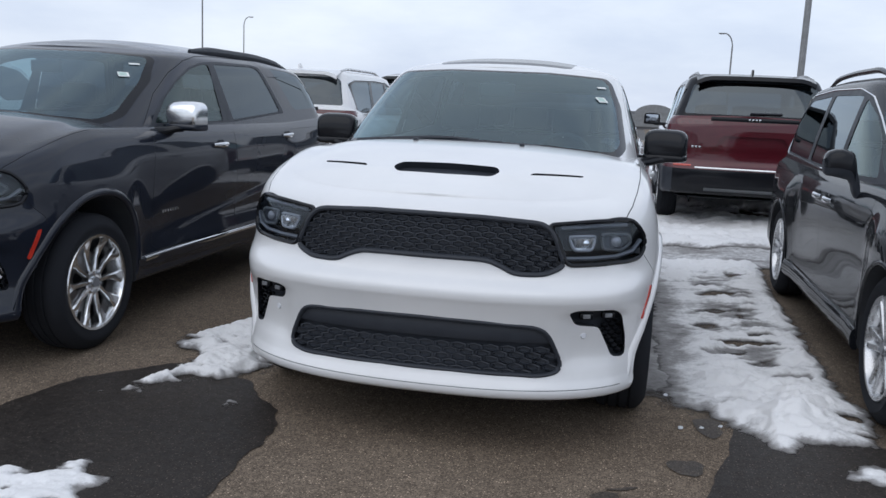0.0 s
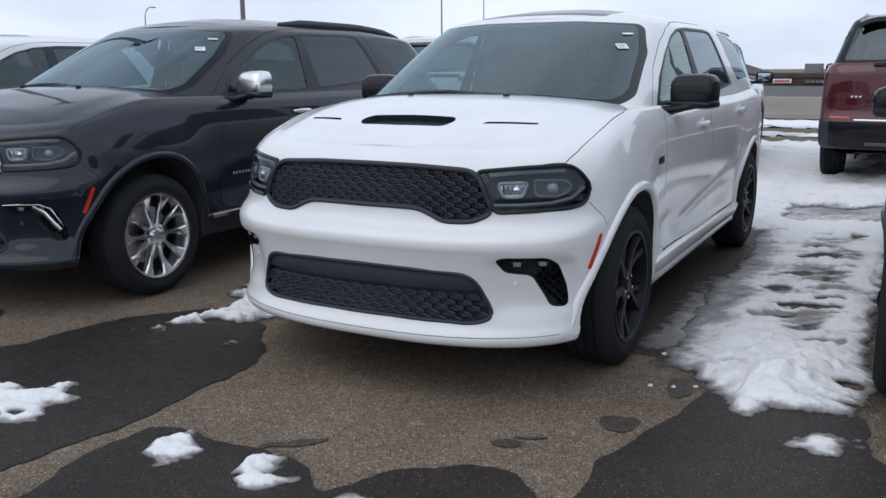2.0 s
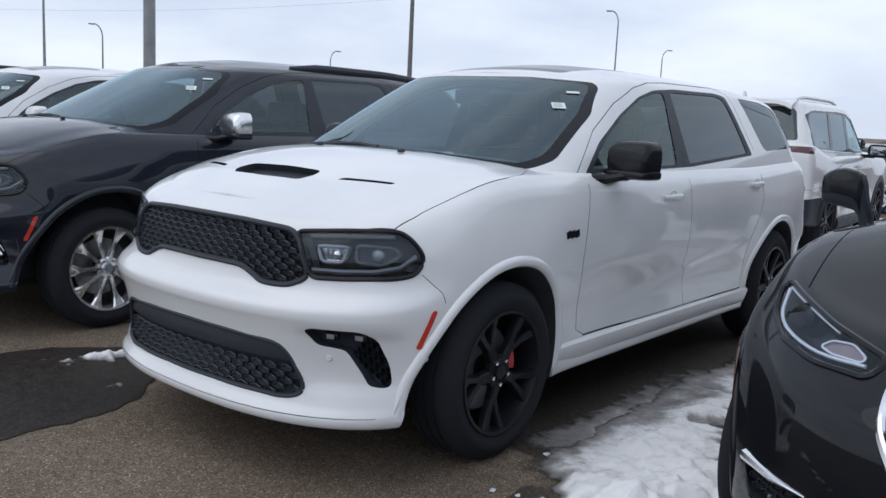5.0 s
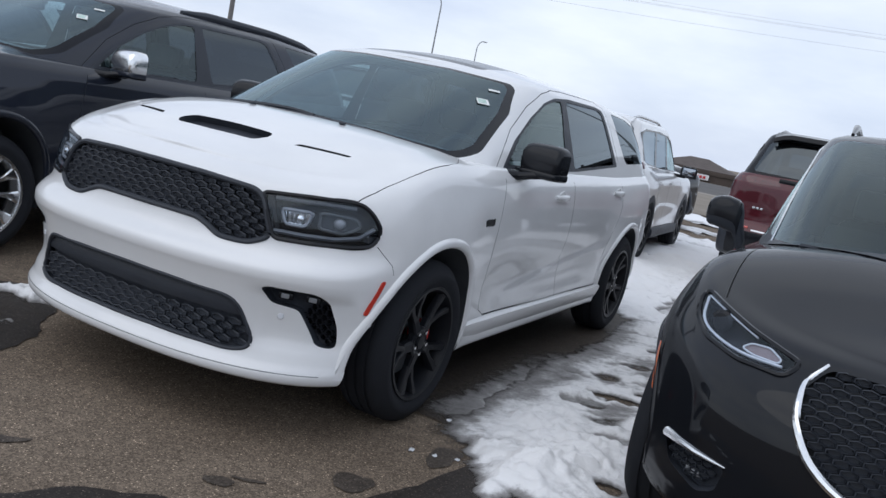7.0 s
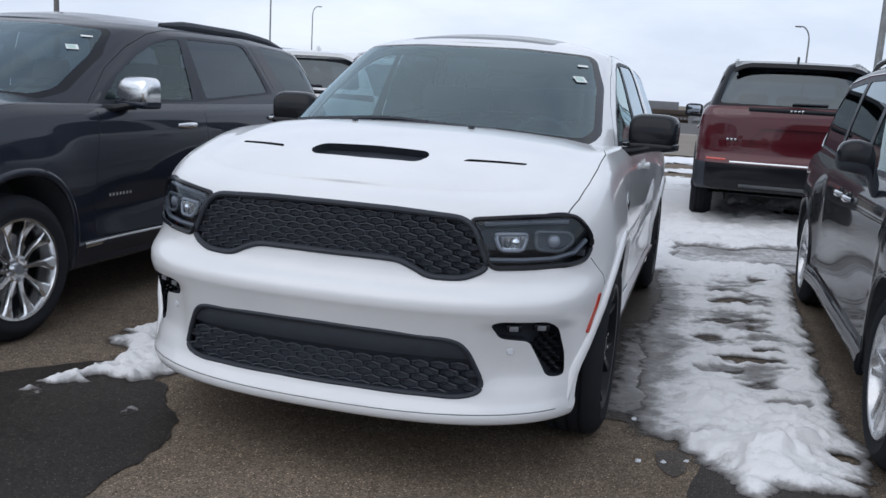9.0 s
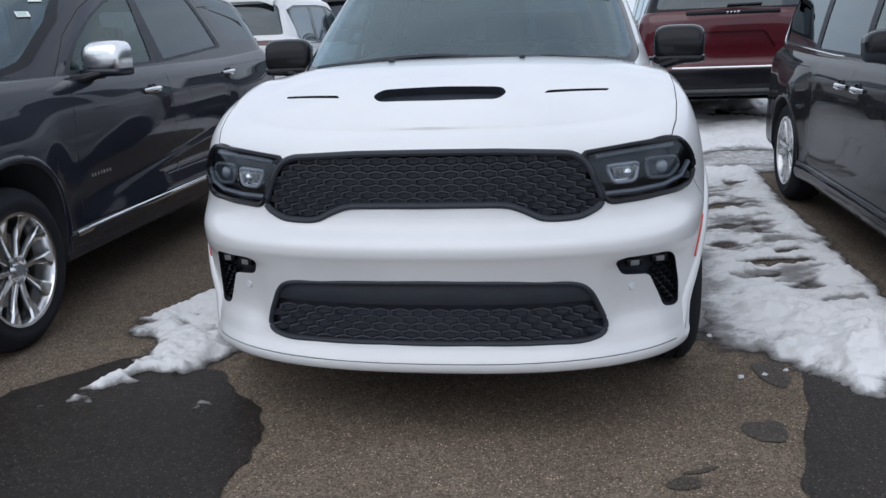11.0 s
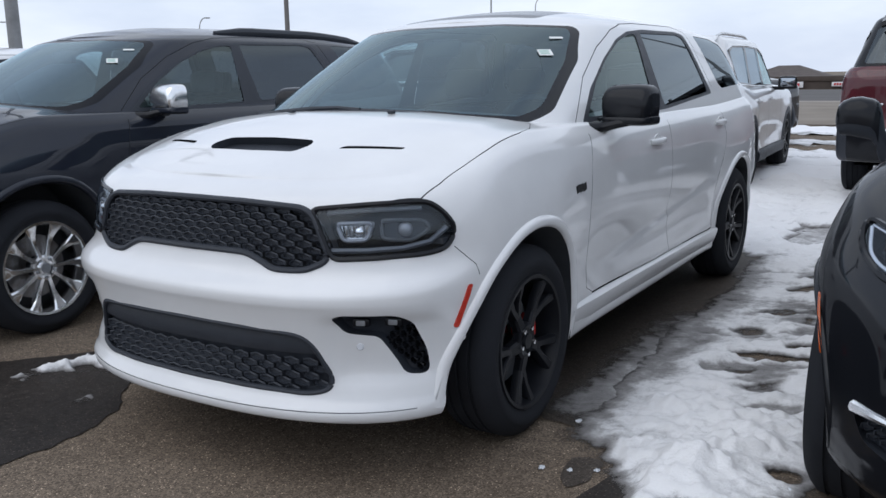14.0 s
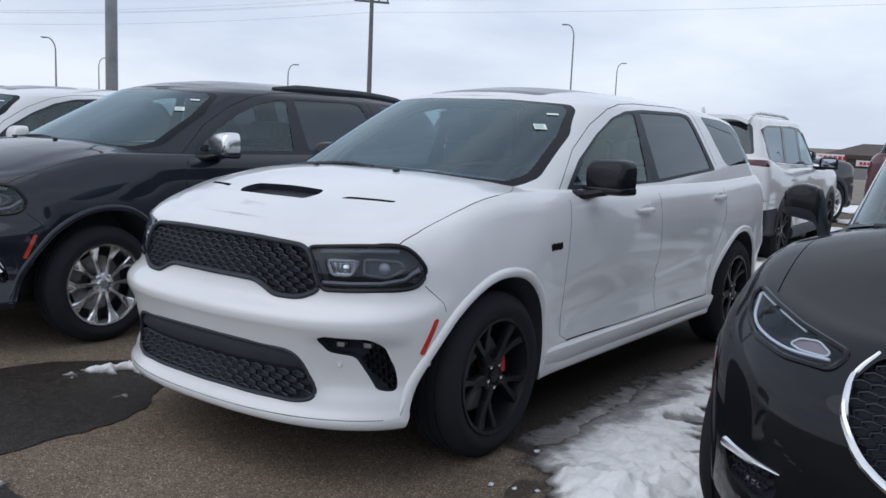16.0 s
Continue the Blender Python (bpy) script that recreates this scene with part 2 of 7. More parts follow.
def catmull(P, per):
    """Rows of points carried smoothly over the first index, per steps to each span."""
    n = len(P)
    out = []
    for i in range(n - 1):
        p0, p1, p2, p3 = P[max(i - 1, 0)], P[i], P[i + 1], P[min(i + 2, n - 1)]
        k = per[i] if isinstance(per, (list, tuple)) else per
        d = np.linalg.norm(p2 - p1, axis=-1, keepdims=True)
        m1 = (p2 - p0) / (np.linalg.norm(p2 - p1, axis=-1, keepdims=True) + np.linalg.norm(p1 - p0, axis=-1, keepdims=True) + 1e-9) * d
        m2 = (p3 - p1) / (np.linalg.norm(p3 - p2, axis=-1, keepdims=True) + np.linalg.norm(p2 - p1, axis=-1, keepdims=True) + 1e-9) * d
        for s in range(k):
            t = s / k
            out.append((2 * t**3 - 3 * t * t + 1) * p1 + (t**3 - 2 * t * t + t) * m1 + (-2 * t**3 + 3 * t * t) * p2 + (t**3 - t * t) * m2)
    out.append(P[-1])
    return np.array(out)


# ---------------------------------------------------------------- car shells
def half_ring(yf, a, n, w, yr, b, nr, zf, zs, zr, z_in=1.0, z_out=3.6, counts=(30, 84, 24)):
    """Half a level line round a car: from the middle of the nose along the side (x positive) to the middle of the tail."""
    nf, ns, nb = counts
    th = np.linspace(0, math.pi / 2, nf, endpoint=False)
    x = list(w * np.sin(th) ** (2 / n))
    y = list(yf + a * (1 - np.cos(th) ** (2 / n)))
    y += list(np.linspace(yf + a, yr - b, ns, endpoint=False))
    x += [w] * ns
    th = np.linspace(math.pi / 2, 0, nb)
    x += list(w * np.sin(th) ** (2 / nr))
    y += list(yr - b * (1 - np.cos(th) ** (2 / nr)))
    x, y = np.array(x), np.array(y)
    z = zf + (zs - zf) * sm(yf, max(z_in, yf + 0.8), y) + (zr - zs) * sm(z_out, yr, y)
    return np.stack([x, y, z], -1)


def mirrored(P):
    """Both halves of a shell from its half rows (rows, along, 3)."""
    Q = P[:, ::-1].copy()
    Q[..., 0] *= -1
    return np.concatenate([P, Q[:, 1:-1]], 1)


def lower_shell(spec):
    """The closed lower body: level lines from the sill to the shoulder, then the deck."""
    rows = np.array([half_ring(*r) for r in spec["rings"]])
    rows = catmull(rows, spec.get("per", 4))
    x, y, z = rows[..., 0], rows[..., 1], rows[..., 2]
    wide = spec["wide"]
    side = np.clip(np.abs(x) / wide, 0, 1) ** 10
    for yc in spec["hubs"]:
        x += side * spec["flare"] * np.exp(-((y - yc) / 0.42) ** 4) * sm(1.12, 0.8, z)
    x -= side * spec["tuck"] * np.exp(-((y - (spec["hubs"][0] + spec["hubs"][1]) / 2) / 0.95) ** 6) * np.exp(-((z - 0.55) / 0.16) ** 2)
    x += side * spec.get("haunch", 0.0) * np.exp(-((y - spec["hubs"][1]) / 0.7) ** 2) * np.exp(-((z - 0.98) / 0.12) ** 2)
    rise = 0.47 + 0.118 * (y - 1.5)
    x += side * spec.get("ledge", 0.0) * sm(rise + 0.022, rise - 0.012, z) * sm(1.55, 2.5, y) * sm(3.62, 3.40, y) * sm(0.30, 0.42, z)
    for x0, x1, z0, z1, depth in spec.get("dents", ()):
        k = sm(x0 - 0.05, x0 + 0.03, x) * sm(x1 + 0.04, x1 - 0.03, x) * sm(z0 - 0.05, z0 + 0.03, z) * sm(z1 + 0.03, z1 - 0.03, z) * (y < 1.0)
        y = y + depth * k
    rows = np.stack([x, y, z], -1)
    edge = rows[-1]
    deck = []
    steps = np.concatenate([np.linspace(1, 0.8, 7)[1:], np.linspace(0.8, 0, 21)[1:]])
    ys, zs = np.array(spec["crown"]).T
    crown = np.interp(edge[:, 1], ys, zs)
    for s in steps:
        r = edge.copy()
        r[:, 0] *= s
        r[:, 2] += crown * (1 - s ** spec.get("deckpow", 2.6))
        r[:, 2] += spec.get("bulge", 0.0) * sm(spec.get("bulge_x", 0.6) + 0.06, spec.get("bulge_x", 0.6) - 0.06, r[:, 0]) * sm(0.12, 0.5, r[:, 1])
        deck.append(r)
    return np.concatenate([rows, np.array(deck)])


def upper_shell(spec):
    """The greenhouse: level lines from below the belt to the roof's edge, then the roof."""
    rows = np.array([half_ring(*r) for r in spec["cabin"]])
    rows = catmull(rows, spec.get("cab_per", 9))
    edge = rows[-1]
    roof = []
    ys, zs = np.array(spec["roof"]).T
    rise = np.interp(edge[:, 1], ys, zs)
    for s in np.concatenate([np.linspace(1, 0.8, 6)[1:], np.linspace(0.8, 0, 15)[1:]]):
        r = edge.copy()
        r[:, 0] *= s
        r[:, 2] += rise * (1 - s ** 2.4)
        roof.append(r)
    return np.concatenate([rows, np.array(roof)])


def shell_mesh(P):
    bm = from_grid(mirrored(P), closed_v=True)
    bmesh.ops.dissolve_degenerate(bm, dist=1e-4, edges=bm.edges)
    bmesh.ops.recalc_face_normals(bm, faces=bm.faces)
    return bm


def in_poly(p, q, poly):
    c = False
    j = len(poly) - 1
    for i in range(len(poly)):
        if (poly[i][1] > q) != (poly[j][1] > q) and p < (poly[j][0] - poly[i][0]) * (q - poly[i][1]) / (poly[j][1] - poly[i][1]) + poly[i][0]:
            c = not c
        j = i
    return c


def rounded(poly, r=0.03, seg=4):
    """The outline with its corners cut round."""
    out = []
    n = len(poly)
    for i in range(n):
        a, b, c = Vector(poly[i - 1]), Vector(poly[i]), Vector(poly[(i + 1) % n])
        ra = min(r, (a - b).length * 0.45)
        rc = min(r, (c - b).length * 0.45)
        p0, p2 = b + (a - b).normalized() * ra, b + (c - b).normalized() * rc
        for k in range(seg + 1):
            t = k / seg
            q = p0 * (1 - t) ** 2 + b * 2 * t * (1 - t) + p2 * t * t
            out.append((q.x, q.y))
    return out


def cut(bm, poly, axis, sign=0, limit=None):
    """Cuts the outline poly, seen along an axis, into the shell and returns the faces inside. sign: which way the faces look; limit: a test on the face's middle."""
    u, v = [(1, 2), (0, 2), (0, 1)][axis]
    lo = (min(p[0] for p in poly), min(p[1] for p in poly))
    hi = (max(p[0] for p in poly), max(p[1] for p in poly))
    bm.normal_update()

    def fits(f):
        if sign and f.normal[axis] * sign < -0.02:
            return False
        us = [w.co[u] for w in f.verts]
        if max(us) < lo[0] or min(us) > hi[0]:
            return False
        vs = [w.co[v] for w in f.verts]
        if max(vs) < lo[1] or min(vs) > hi[1]:
            return False
        return limit is None or limit(f.calc_center_median())
    cand = {f for f in bm.faces if fits(f)}
    n = len(poly)
    for i in range(n):
        a, b = poly[i], poly[(i + 1) % n]
        d = (b[0] - a[0], b[1] - a[1])
        L = math.hypot(*d)
        if L < 1e-6:
            continue
        u0, u1, v0, v1 = min(a[0], b[0]) - 1e-4, max(a[0], b[0]) + 1e-4, min(a[1], b[1]) - 1e-4, max(a[1], b[1]) + 1e-4
        no, co = Vector((0, 0, 0)), Vector((0, 0, 0))
        no[u], no[v] = -d[1] / L, d[0] / L
        co[u], co[v] = a
        sel = []
        for f in cand:
            us = [w.co[u] for w in f.verts]
            vs = [w.co[v] for w in f.verts]
            if max(us) >= u0 and min(us) <= u1 and max(vs) >= v0 and min(vs) <= v1:
                sel.append(f)
        if not sel:
            continue
        cand.difference_update(sel)
        geom = sel + list({e for f in sel for e in f.edges}) + list({w for f in sel for w in f.verts})
        res = bmesh.ops.bisect_plane(bm, geom=geom, plane_co=co, plane_no=no, dist=1e-5)
        cand.update(g for g in res["geom"] if isinstance(g, bmesh.types.BMFace) and g.is_valid)
    out = []
    for f in cand:
        if f.is_valid:
            c = f.calc_center_median()
            if in_poly(c[u], c[v], poly):
                out.append(f)
    return out


def take(bm, faces, remove=True):
    """The given faces as a mesh of their own; they leave bm."""
    nb = bmesh.new()
    made = {}
    for f in faces:
        vs = []
        for w in f.verts:
            if w not in made:
                made[w] = nb.verts.new(w.co)
            vs.append(made[w])
        try:
            nb.faces.new(vs)
        except ValueError:
            pass
    if remove:
        bmesh.ops.delete(bm, geom=faces, context="FACES")
    return nb


def walls(bm, d, taper=1.0):
    """The rim of an open sheet carried on by the vector d, as a mesh of its own."""
    nb = bmesh.new()
    made = {}
    d = Vector(d)
    for e in bm.edges:
        if e.is_boundary:
            q = []
            for w in e.verts:
                if w not in made:
                    made[w] = (nb.verts.new(w.co), nb.verts.new(w.co + d))
                q.append(made[w])
            try:
                nb.faces.new((q[0][0], q[1][0], q[1][1], q[0][1]))
            except ValueError:
                pass
    return nb


def sunk(bm, d):
    """A copy of an open sheet moved by d, with the walls that lead to it."""
    nb = bm.copy()
    bmesh.ops.translate(nb, vec=d, verts=nb.verts)
    return join(nb, walls(bm, d))


def ribbon(line, half):
    """A narrow closed outline along a line in a plane."""
    pts = [Vector(p) for p in line]
    left, right = [], []
    for i, p in enumerate(pts):
        d = (pts[min(i + 1, len(pts) - 1)] - pts[max(i - 1, 0)]).normalized()
        nrm = Vector((-d.y, d.x)) * half
        left.append(tuple(p + nrm))
        right.append(tuple(p - nrm))
    return left + right[::-1]


def arc_points(cx, cy, r, a0, a1, n=20):
    return [(cx + r * math.cos(radians(a0 + (a1 - a0) * i / n)), cy + r * math.sin(radians(a0 + (a1 - a0) * i / n))) for i in range(n + 1)]

# level lines: nose y, corner depth, squareness, half width, tail y, corner depth, squareness, heights at nose, side and tail
SUV = {
    "rings": [
        (0.06, 0.62, 2.5, 0.80, 4.88, 0.50, 2.5, 0.225, 0.255, 0.36),
        (0.00, 0.60, 2.5, 0.90, 4.92, 0.50, 2.5, 0.207, 0.235, 0.34),
        (-0.078, 0.60, 2.5, 0.945, 4.98, 0.50, 2.5, 0.232, 0.25, 0.37),
        (-0.088, 0.60, 2.5, 0.953, 4.99, 0.50, 2.5, 0.270, 0.30, 0.40),
        (-0.058, 0.60, 2.5, 0.955, 5.00, 0.50, 2.5, 0.312, 0.36, 0.44),
        (-0.052, 0.60, 2.5, 0.955, 5.02, 0.48, 2.5, 0.44, 0.45, 0.52),
        (-0.080, 0.60, 2.5, 0.955, 5.02, 0.46, 2.6, 0.575, 0.55, 0.58),
        (-0.096, 0.62, 2.55, 0.959, 5.02, 0.42, 2.7, 0.632, 0.61, 0.64),
        (-0.104, 0.62, 2.55, 0.960, 5.02, 0.38, 2.8, 0.655, 0.655, 0.68),
        (-0.097, 0.62, 2.55, 0.962, 4.98, 0.36, 2.8, 0.692, 0.74, 0.78),
        (-0.030, 0.62, 2.5, 0.962, 4.95, 0.36, 2.8, 0.755, 0.84, 0.88),
        (-0.010, 0.62, 2.5, 0.958, 4.94, 0.36, 2.8, 0.90, 0.94, 0.98),
        (0.025, 0.62, 2.5, 0.950, 4.94, 0.36, 2.8, 0.985, 1.03, 1.06),
        (0.075, 0.62, 2.45, 0.928, 4.94, 0.36, 2.8, 1.025, 1.125, 1.15),
        (0.13, 0.64, 2.4, 0.878, 4.93, 0.36, 2.8, 1.05, 1.183, 1.22),
    ],
    "per": [2, 2, 3, 3, 5, 5, 4, 3, 4, 5, 8, 6, 5, 5],
    "ledge": 0.017, "bulge": 0.008, "bulge_x": 0.72,
    "wide": 0.955, "hubs": (0.84, 4.06), "flare": 0.034, "tuck": 0.037, "haunch": 0.012, "dents": [(0.63, 0.90, 0.38, 0.60, 0.026)],
    "crown": [(0.1, 0.0), (0.2, 0.035), (0.35, 0.070), (0.6, 0.075), (1.0, 0.066), (1.3, 0.066), (4.9, 0.03)], "deckpow": 2.6,
    "cabin": [
        (0.90, 1.02, 3.2, 0.905, 4.95, 0.42, 2.8, 1.19, 1.07, 1.12),
        (1.00, 1.02, 3.2, 0.885, 4.93, 0.42, 2.8, 1.245, 1.16, 1.20),
        (1.43, 0.80, 3.2, 0.803, 4.86, 0.42, 2.8, 1.46, 1.41, 1.42),
        (1.81, 0.58, 3.1, 0.715, 4.74, 0.42, 2.8, 1.64, 1.635, 1.60),
        (1.93, 0.56, 3.0, 0.650, 4.66, 0.40, 2.8, 1.680, 1.690, 1.64),
    ],
    "cab_per": [5, 12, 12, 5],
    "roof": [(1.9, 0.0), (2.1, 0.045), (2.4, 0.075), (3.0, 0.085), (4.2, 0.06), (4.66, 0.0)],
}


# ---------------------------------------------------------------- car parts
from mathutils.bvhtree import BVHTree


class Shell:
    """A car's smooth skin, from which panels are cut; the panels keep the skin's shading."""

    def __init__(self, P):
        self.bm = shell_mesh(P)
        self.ref = self.bm.copy()
        self.ref.normal_update()
        self.ref.faces.ensure_lookup_table()
        self.tree = BVHTree.FromBMesh(self.ref)

    def at_side(self, y, z, s):
        """The skin's place at that y and z, on the side s (+1 or -1)."""
        p, nrm, i, d = self.tree.ray_cast(Vector((s * 3, y, z)), Vector((-s, 0, 0)))
        return p, nrm

    def at_front(self, x, z):
        p, nrm, i, d = self.tree.ray_cast(Vector((x, -3, z)), Vector((0, 1, 0)))
        return p, nrm

    def at_top(self, x, y):
        p, nrm, i, d = self.tree.ray_cast(Vector((x, y, 4)), Vector((0, 0, -1)))
        return p, nrm

    def at_rear(self, x, z):
        p, nrm, i, d = self.tree.ray_cast(Vector((x, 9, z)), Vector((0, -1, 0)))
        return p, nrm

    def panel(self, name, bm, mat, parent, label="", thick=0.0):
        """Links a cut-out sheet as a part, with the smooth normals of the whole skin."""
        me = bpy.data.meshes.new(name)
        bm.normal_update()
        bm.to_mesh(me)
        me.materials.append(mat)
        normals = []
        for v in bm.verts:
            co, nrm, i, d = self.tree.find_nearest(v.co)
            f = self.ref.faces[i]
            acc = Vector((0, 0, 0))
            for w in f.verts:
                acc += w.normal / ((w.co - co).length + 1e-4)
            normals.append(acc.normalized())
        bm.free()
        for p in me.polygons:
            p.use_smooth = True
        me.normals_split_custom_set_from_vertices(normals)
        ob = new(name, me)
        ob.parent = parent
        if label:
            tagged(ob, label)
        return ob


def mir(poly, s):
    """An outline in x and z, on the side s."""
    return [(s * p[0], p[1]) for p in poly]


def wheel(parent, style, x, y, z, r, s, width=0.255, turn=0.0, rim_r=0.27):
    """A wheel with its tyre, rim, spokes and brake, on the side s of the car."""
    hub = new("wheel")
    hub.parent = parent
    hub.matrix_local = pose(x, y, z, 0, 0, (0 if s > 0 else 180) + turn)
    w = width / 2
    prof = [(-w + 0.03, rim_r), (-w, rim_r + 0.025), (-w - 0.004, (r + rim_r) / 2), (-w + 0.012, r - 0.03), (-w + 0.035, r - 0.006), (-w + 0.06, r)]
    for g in (-0.05, 0.0, 0.05):
        prof += [(g - 0.007, r), (g - 0.006, r - 0.008), (g + 0.006, r - 0.008), (g + 0.007, r)]
    prof += [(w - 0.06, r), (w - 0.035, r - 0.006), (w - 0.012, r - 0.03), (w + 0.002, r - 0.055), (w + 0.004, (r + rim_r) / 2), (w + 0.001, rim_r + 0.035), (w - 0.006, rim_r + 0.02), (w - 0.012, rim_r + 0.004), (w - 0.03, rim_r - 0.002)]
    part("tyre", lathe(prof, 64), RUBBER, hub)
    mat = {"black": BLACKRIM, "chrome": BRIGHT, "silver": SATIN}[style[0]]
    rim = part("rim", lathe([(w - 0.012, rim_r + 0.006), (w - 0.004, rim_r + 0.002), (w - 0.006, rim_r - 0.012), (w - 0.03, rim_r - 0.022), (0.0, rim_r - 0.035), (-w + 0.02, rim_r - 0.03), (-w + 0.02, rim_r)], 64), mat, hub)
    n = style[1]
    kind = style[2]
    sp = bmesh.new()
    R = rim_r - 0.008
    for k in range(n):
        a = 360.0 * k / n + (-114 if kind == "fork" else 90)
        rot = pose(0, 0, 0, a, 0, 0)
        if kind == "fork":
            arms = [[(0.05, 0.0, 0.030), (0.12, 0.004, 0.024), (0.15, 0.006, 0.020)], [(0.12, 0.012, 0.016), (0.18, 0.036, 0.017), (0.22, 0.055, 0.021), (R, 0.078, 0.026)], [(0.12, -0.002, 0.016), (0.18, -0.022, 0.016), (0.22, -0.036, 0.019), (R, -0.054, 0.024)]]
        elif kind == "twin":
            arms = [[(0.045, 0.016, 0.017), (R, 0.046, 0.019)], [(0.045, -0.016, 0.017), (R, -0.046, 0.019)]]
        else:
            arms = [[(0.05, 0.0, 0.013), (0.14, 0.001, 0.013), (0.19, 0.004, 0.019), (0.225, 0.008, 0.030), (R, 0.014, 0.046)]]
        for arm in arms:
            P = np.zeros((len(arm), 6, 3))
            for i, (rad, off, half) in enumerate(arm):
                f = (rad - 0.05) / (R - 0.05)
                top = w - 0.028 - 0.016 * math.sin(math.pi * min(1, f * 1.1)) + 0.016 * f
                for j, (dx, dy) in enumerate([(-0.035, -1.0), (-0.008, -1.0), (0.0, -0.7), (0.0, 0.7), (-0.008, 1.0), (-0.035, 1.0)]):
                    P[i, j] = (top + dx, off + dy * half, rad)
            b = from_grid(P, closed_v=True)
            bmesh.ops.recalc_face_normals(b, faces=b.faces)
            join(sp, b, rot)
    join(sp, lathe([(w - 0.06, 0.075), (w - 0.034, 0.075), (w - 0.028, 0.062), (w - 0.036, 0.034), (w - 0.022, 0.031), (w - 0.020, 0.0)], 24))
    part("spokes", sp, mat, rim)
    if kind == "twin" or kind == "petal":
        part("centre_cap", lathe([(w - 0.03, 0.030), (w - 0.0165, 0.028), (w - 0.015, 0.0)], 24), LAMPBODY, rim)
    for k in range(5):
        b = lathe([(w - 0.04, 0.010), (w - 0.020, 0.009), (w - 0.018, 0.0)], 8)
        b.transform(pose(0, 0, 0, 72 * k + 36, 0, 0) @ Matrix.Translation((0, 0, 0.055)))
        part("wheel_nut", b, CHROME if style[0] == "black" else LAMPBODY, rim)
    part("brake_disc", lathe([(-0.02, 0.06), (-0.02, 0.185), (-0.0, 0.185), (0.0, 0.06)], 40), DISC if style[0] != "black" else DULLBAR, hub)
    if style[0] == "black":
        cal = bmesh.new()
        P = np.zeros((7, 4, 3))
        for i in range(7):
            t = radians(-8 + i * 5.5) + (0 if s > 0 else math.pi)
            for j, (dx, rr) in enumerate([(-0.05, 0.085), (0.055, 0.085), (0.055, 0.165), (-0.05, 0.165)]):
                P[i, j] = (dx, rr * math.cos(t), rr * math.sin(t))
        b = from_grid(P, closed_v=True)
        bmesh.ops.holes_fill(b, edges=[e for e in b.edges if e.is_boundary], sides=4)
        bmesh.ops.recalc_face_normals(b, faces=b.faces)
        join(cal, b)
        part("brake_caliper", cal, REDPAINT, hub, "red painted brake caliper")
    part("hub_back", lathe([(-0.09, 0.0), (-0.09, rim_r - 0.03), (-0.075, rim_r - 0.03), (-0.07, 0.0)], 32), DARK, hub)
    return hub


def arch_outline(yc, zc, r, drop=0.0, squash=1.0, base=0.10):
    """A wheel opening, seen from the side."""
    pts = arc_points(yc, zc, r, 0, 180, 24)
    pts = [(p[0], zc + (p[1] - zc) * squash) for p in pts]
    return [(yc + r + drop, base), (yc + r + drop * 0.35, zc - 0.14)] + pts + [(yc - r - drop * 0.35, zc - 0.14), (yc - r - drop, base)]


def smooth_line(points, per=4):
    """A fine smooth line through points of a plane."""
    return [tuple(p) for p in catmull(np.array(points, float), per)]


FRONT_ARCH = [(0.265, 0.10), (0.275, 0.26), (0.325, 0.42), (0.39, 0.54), (0.51, 0.685), (0.68, 0.785), (0.86, 0.817), (1.03, 0.79), (1.16, 0.70), (1.235, 0.58), (1.262, 0.45), (1.25, 0.30), (1.245, 0.10)]
REAR_ARCH = [(3.585, 0.10), (3.60, 0.42), (3.665, 0.57), (3.79, 0.70), (3.94, 0.785), (4.09, 0.812), (4.24, 0.79), (4.38, 0.71), (4.475, 0.58), (4.515, 0.43), (4.53, 0.30), (4.535, 0.10)]


def outset(line, d):
    """The line moved outwards by d, to the left of its run."""
    out = []
    for i, p in enumerate(line):
        a, b = line[max(i - 1, 0)], line[min(i + 1, len(line) - 1)]
        L = math.hypot(b[0] - a[0], b[1] - a[1]) + 1e-9
        out.append((p[0] - (b[1] - a[1]) / L * d, p[1] + (b[0] - a[0]) / L * d))
    return out


def seat_mesh(w=0.52):
    bm = bmesh.new()
    add_box(bm, -w / 2, 0.0, 0.0, w / 2, 0.50, 0.16, 0.05)
    add_box(bm, -w / 2, -0.07, -0.02, w / 2, 0.07, 0.62, 0.055, pose(0, 0.50, 0.10, -18, 0, 0))
    add_box(bm, -0.14, -0.05, 0, 0.14, 0.05, 0.18, 0.045, pose(0, 0.72, 0.745, -10, 0, 0))
    return bm


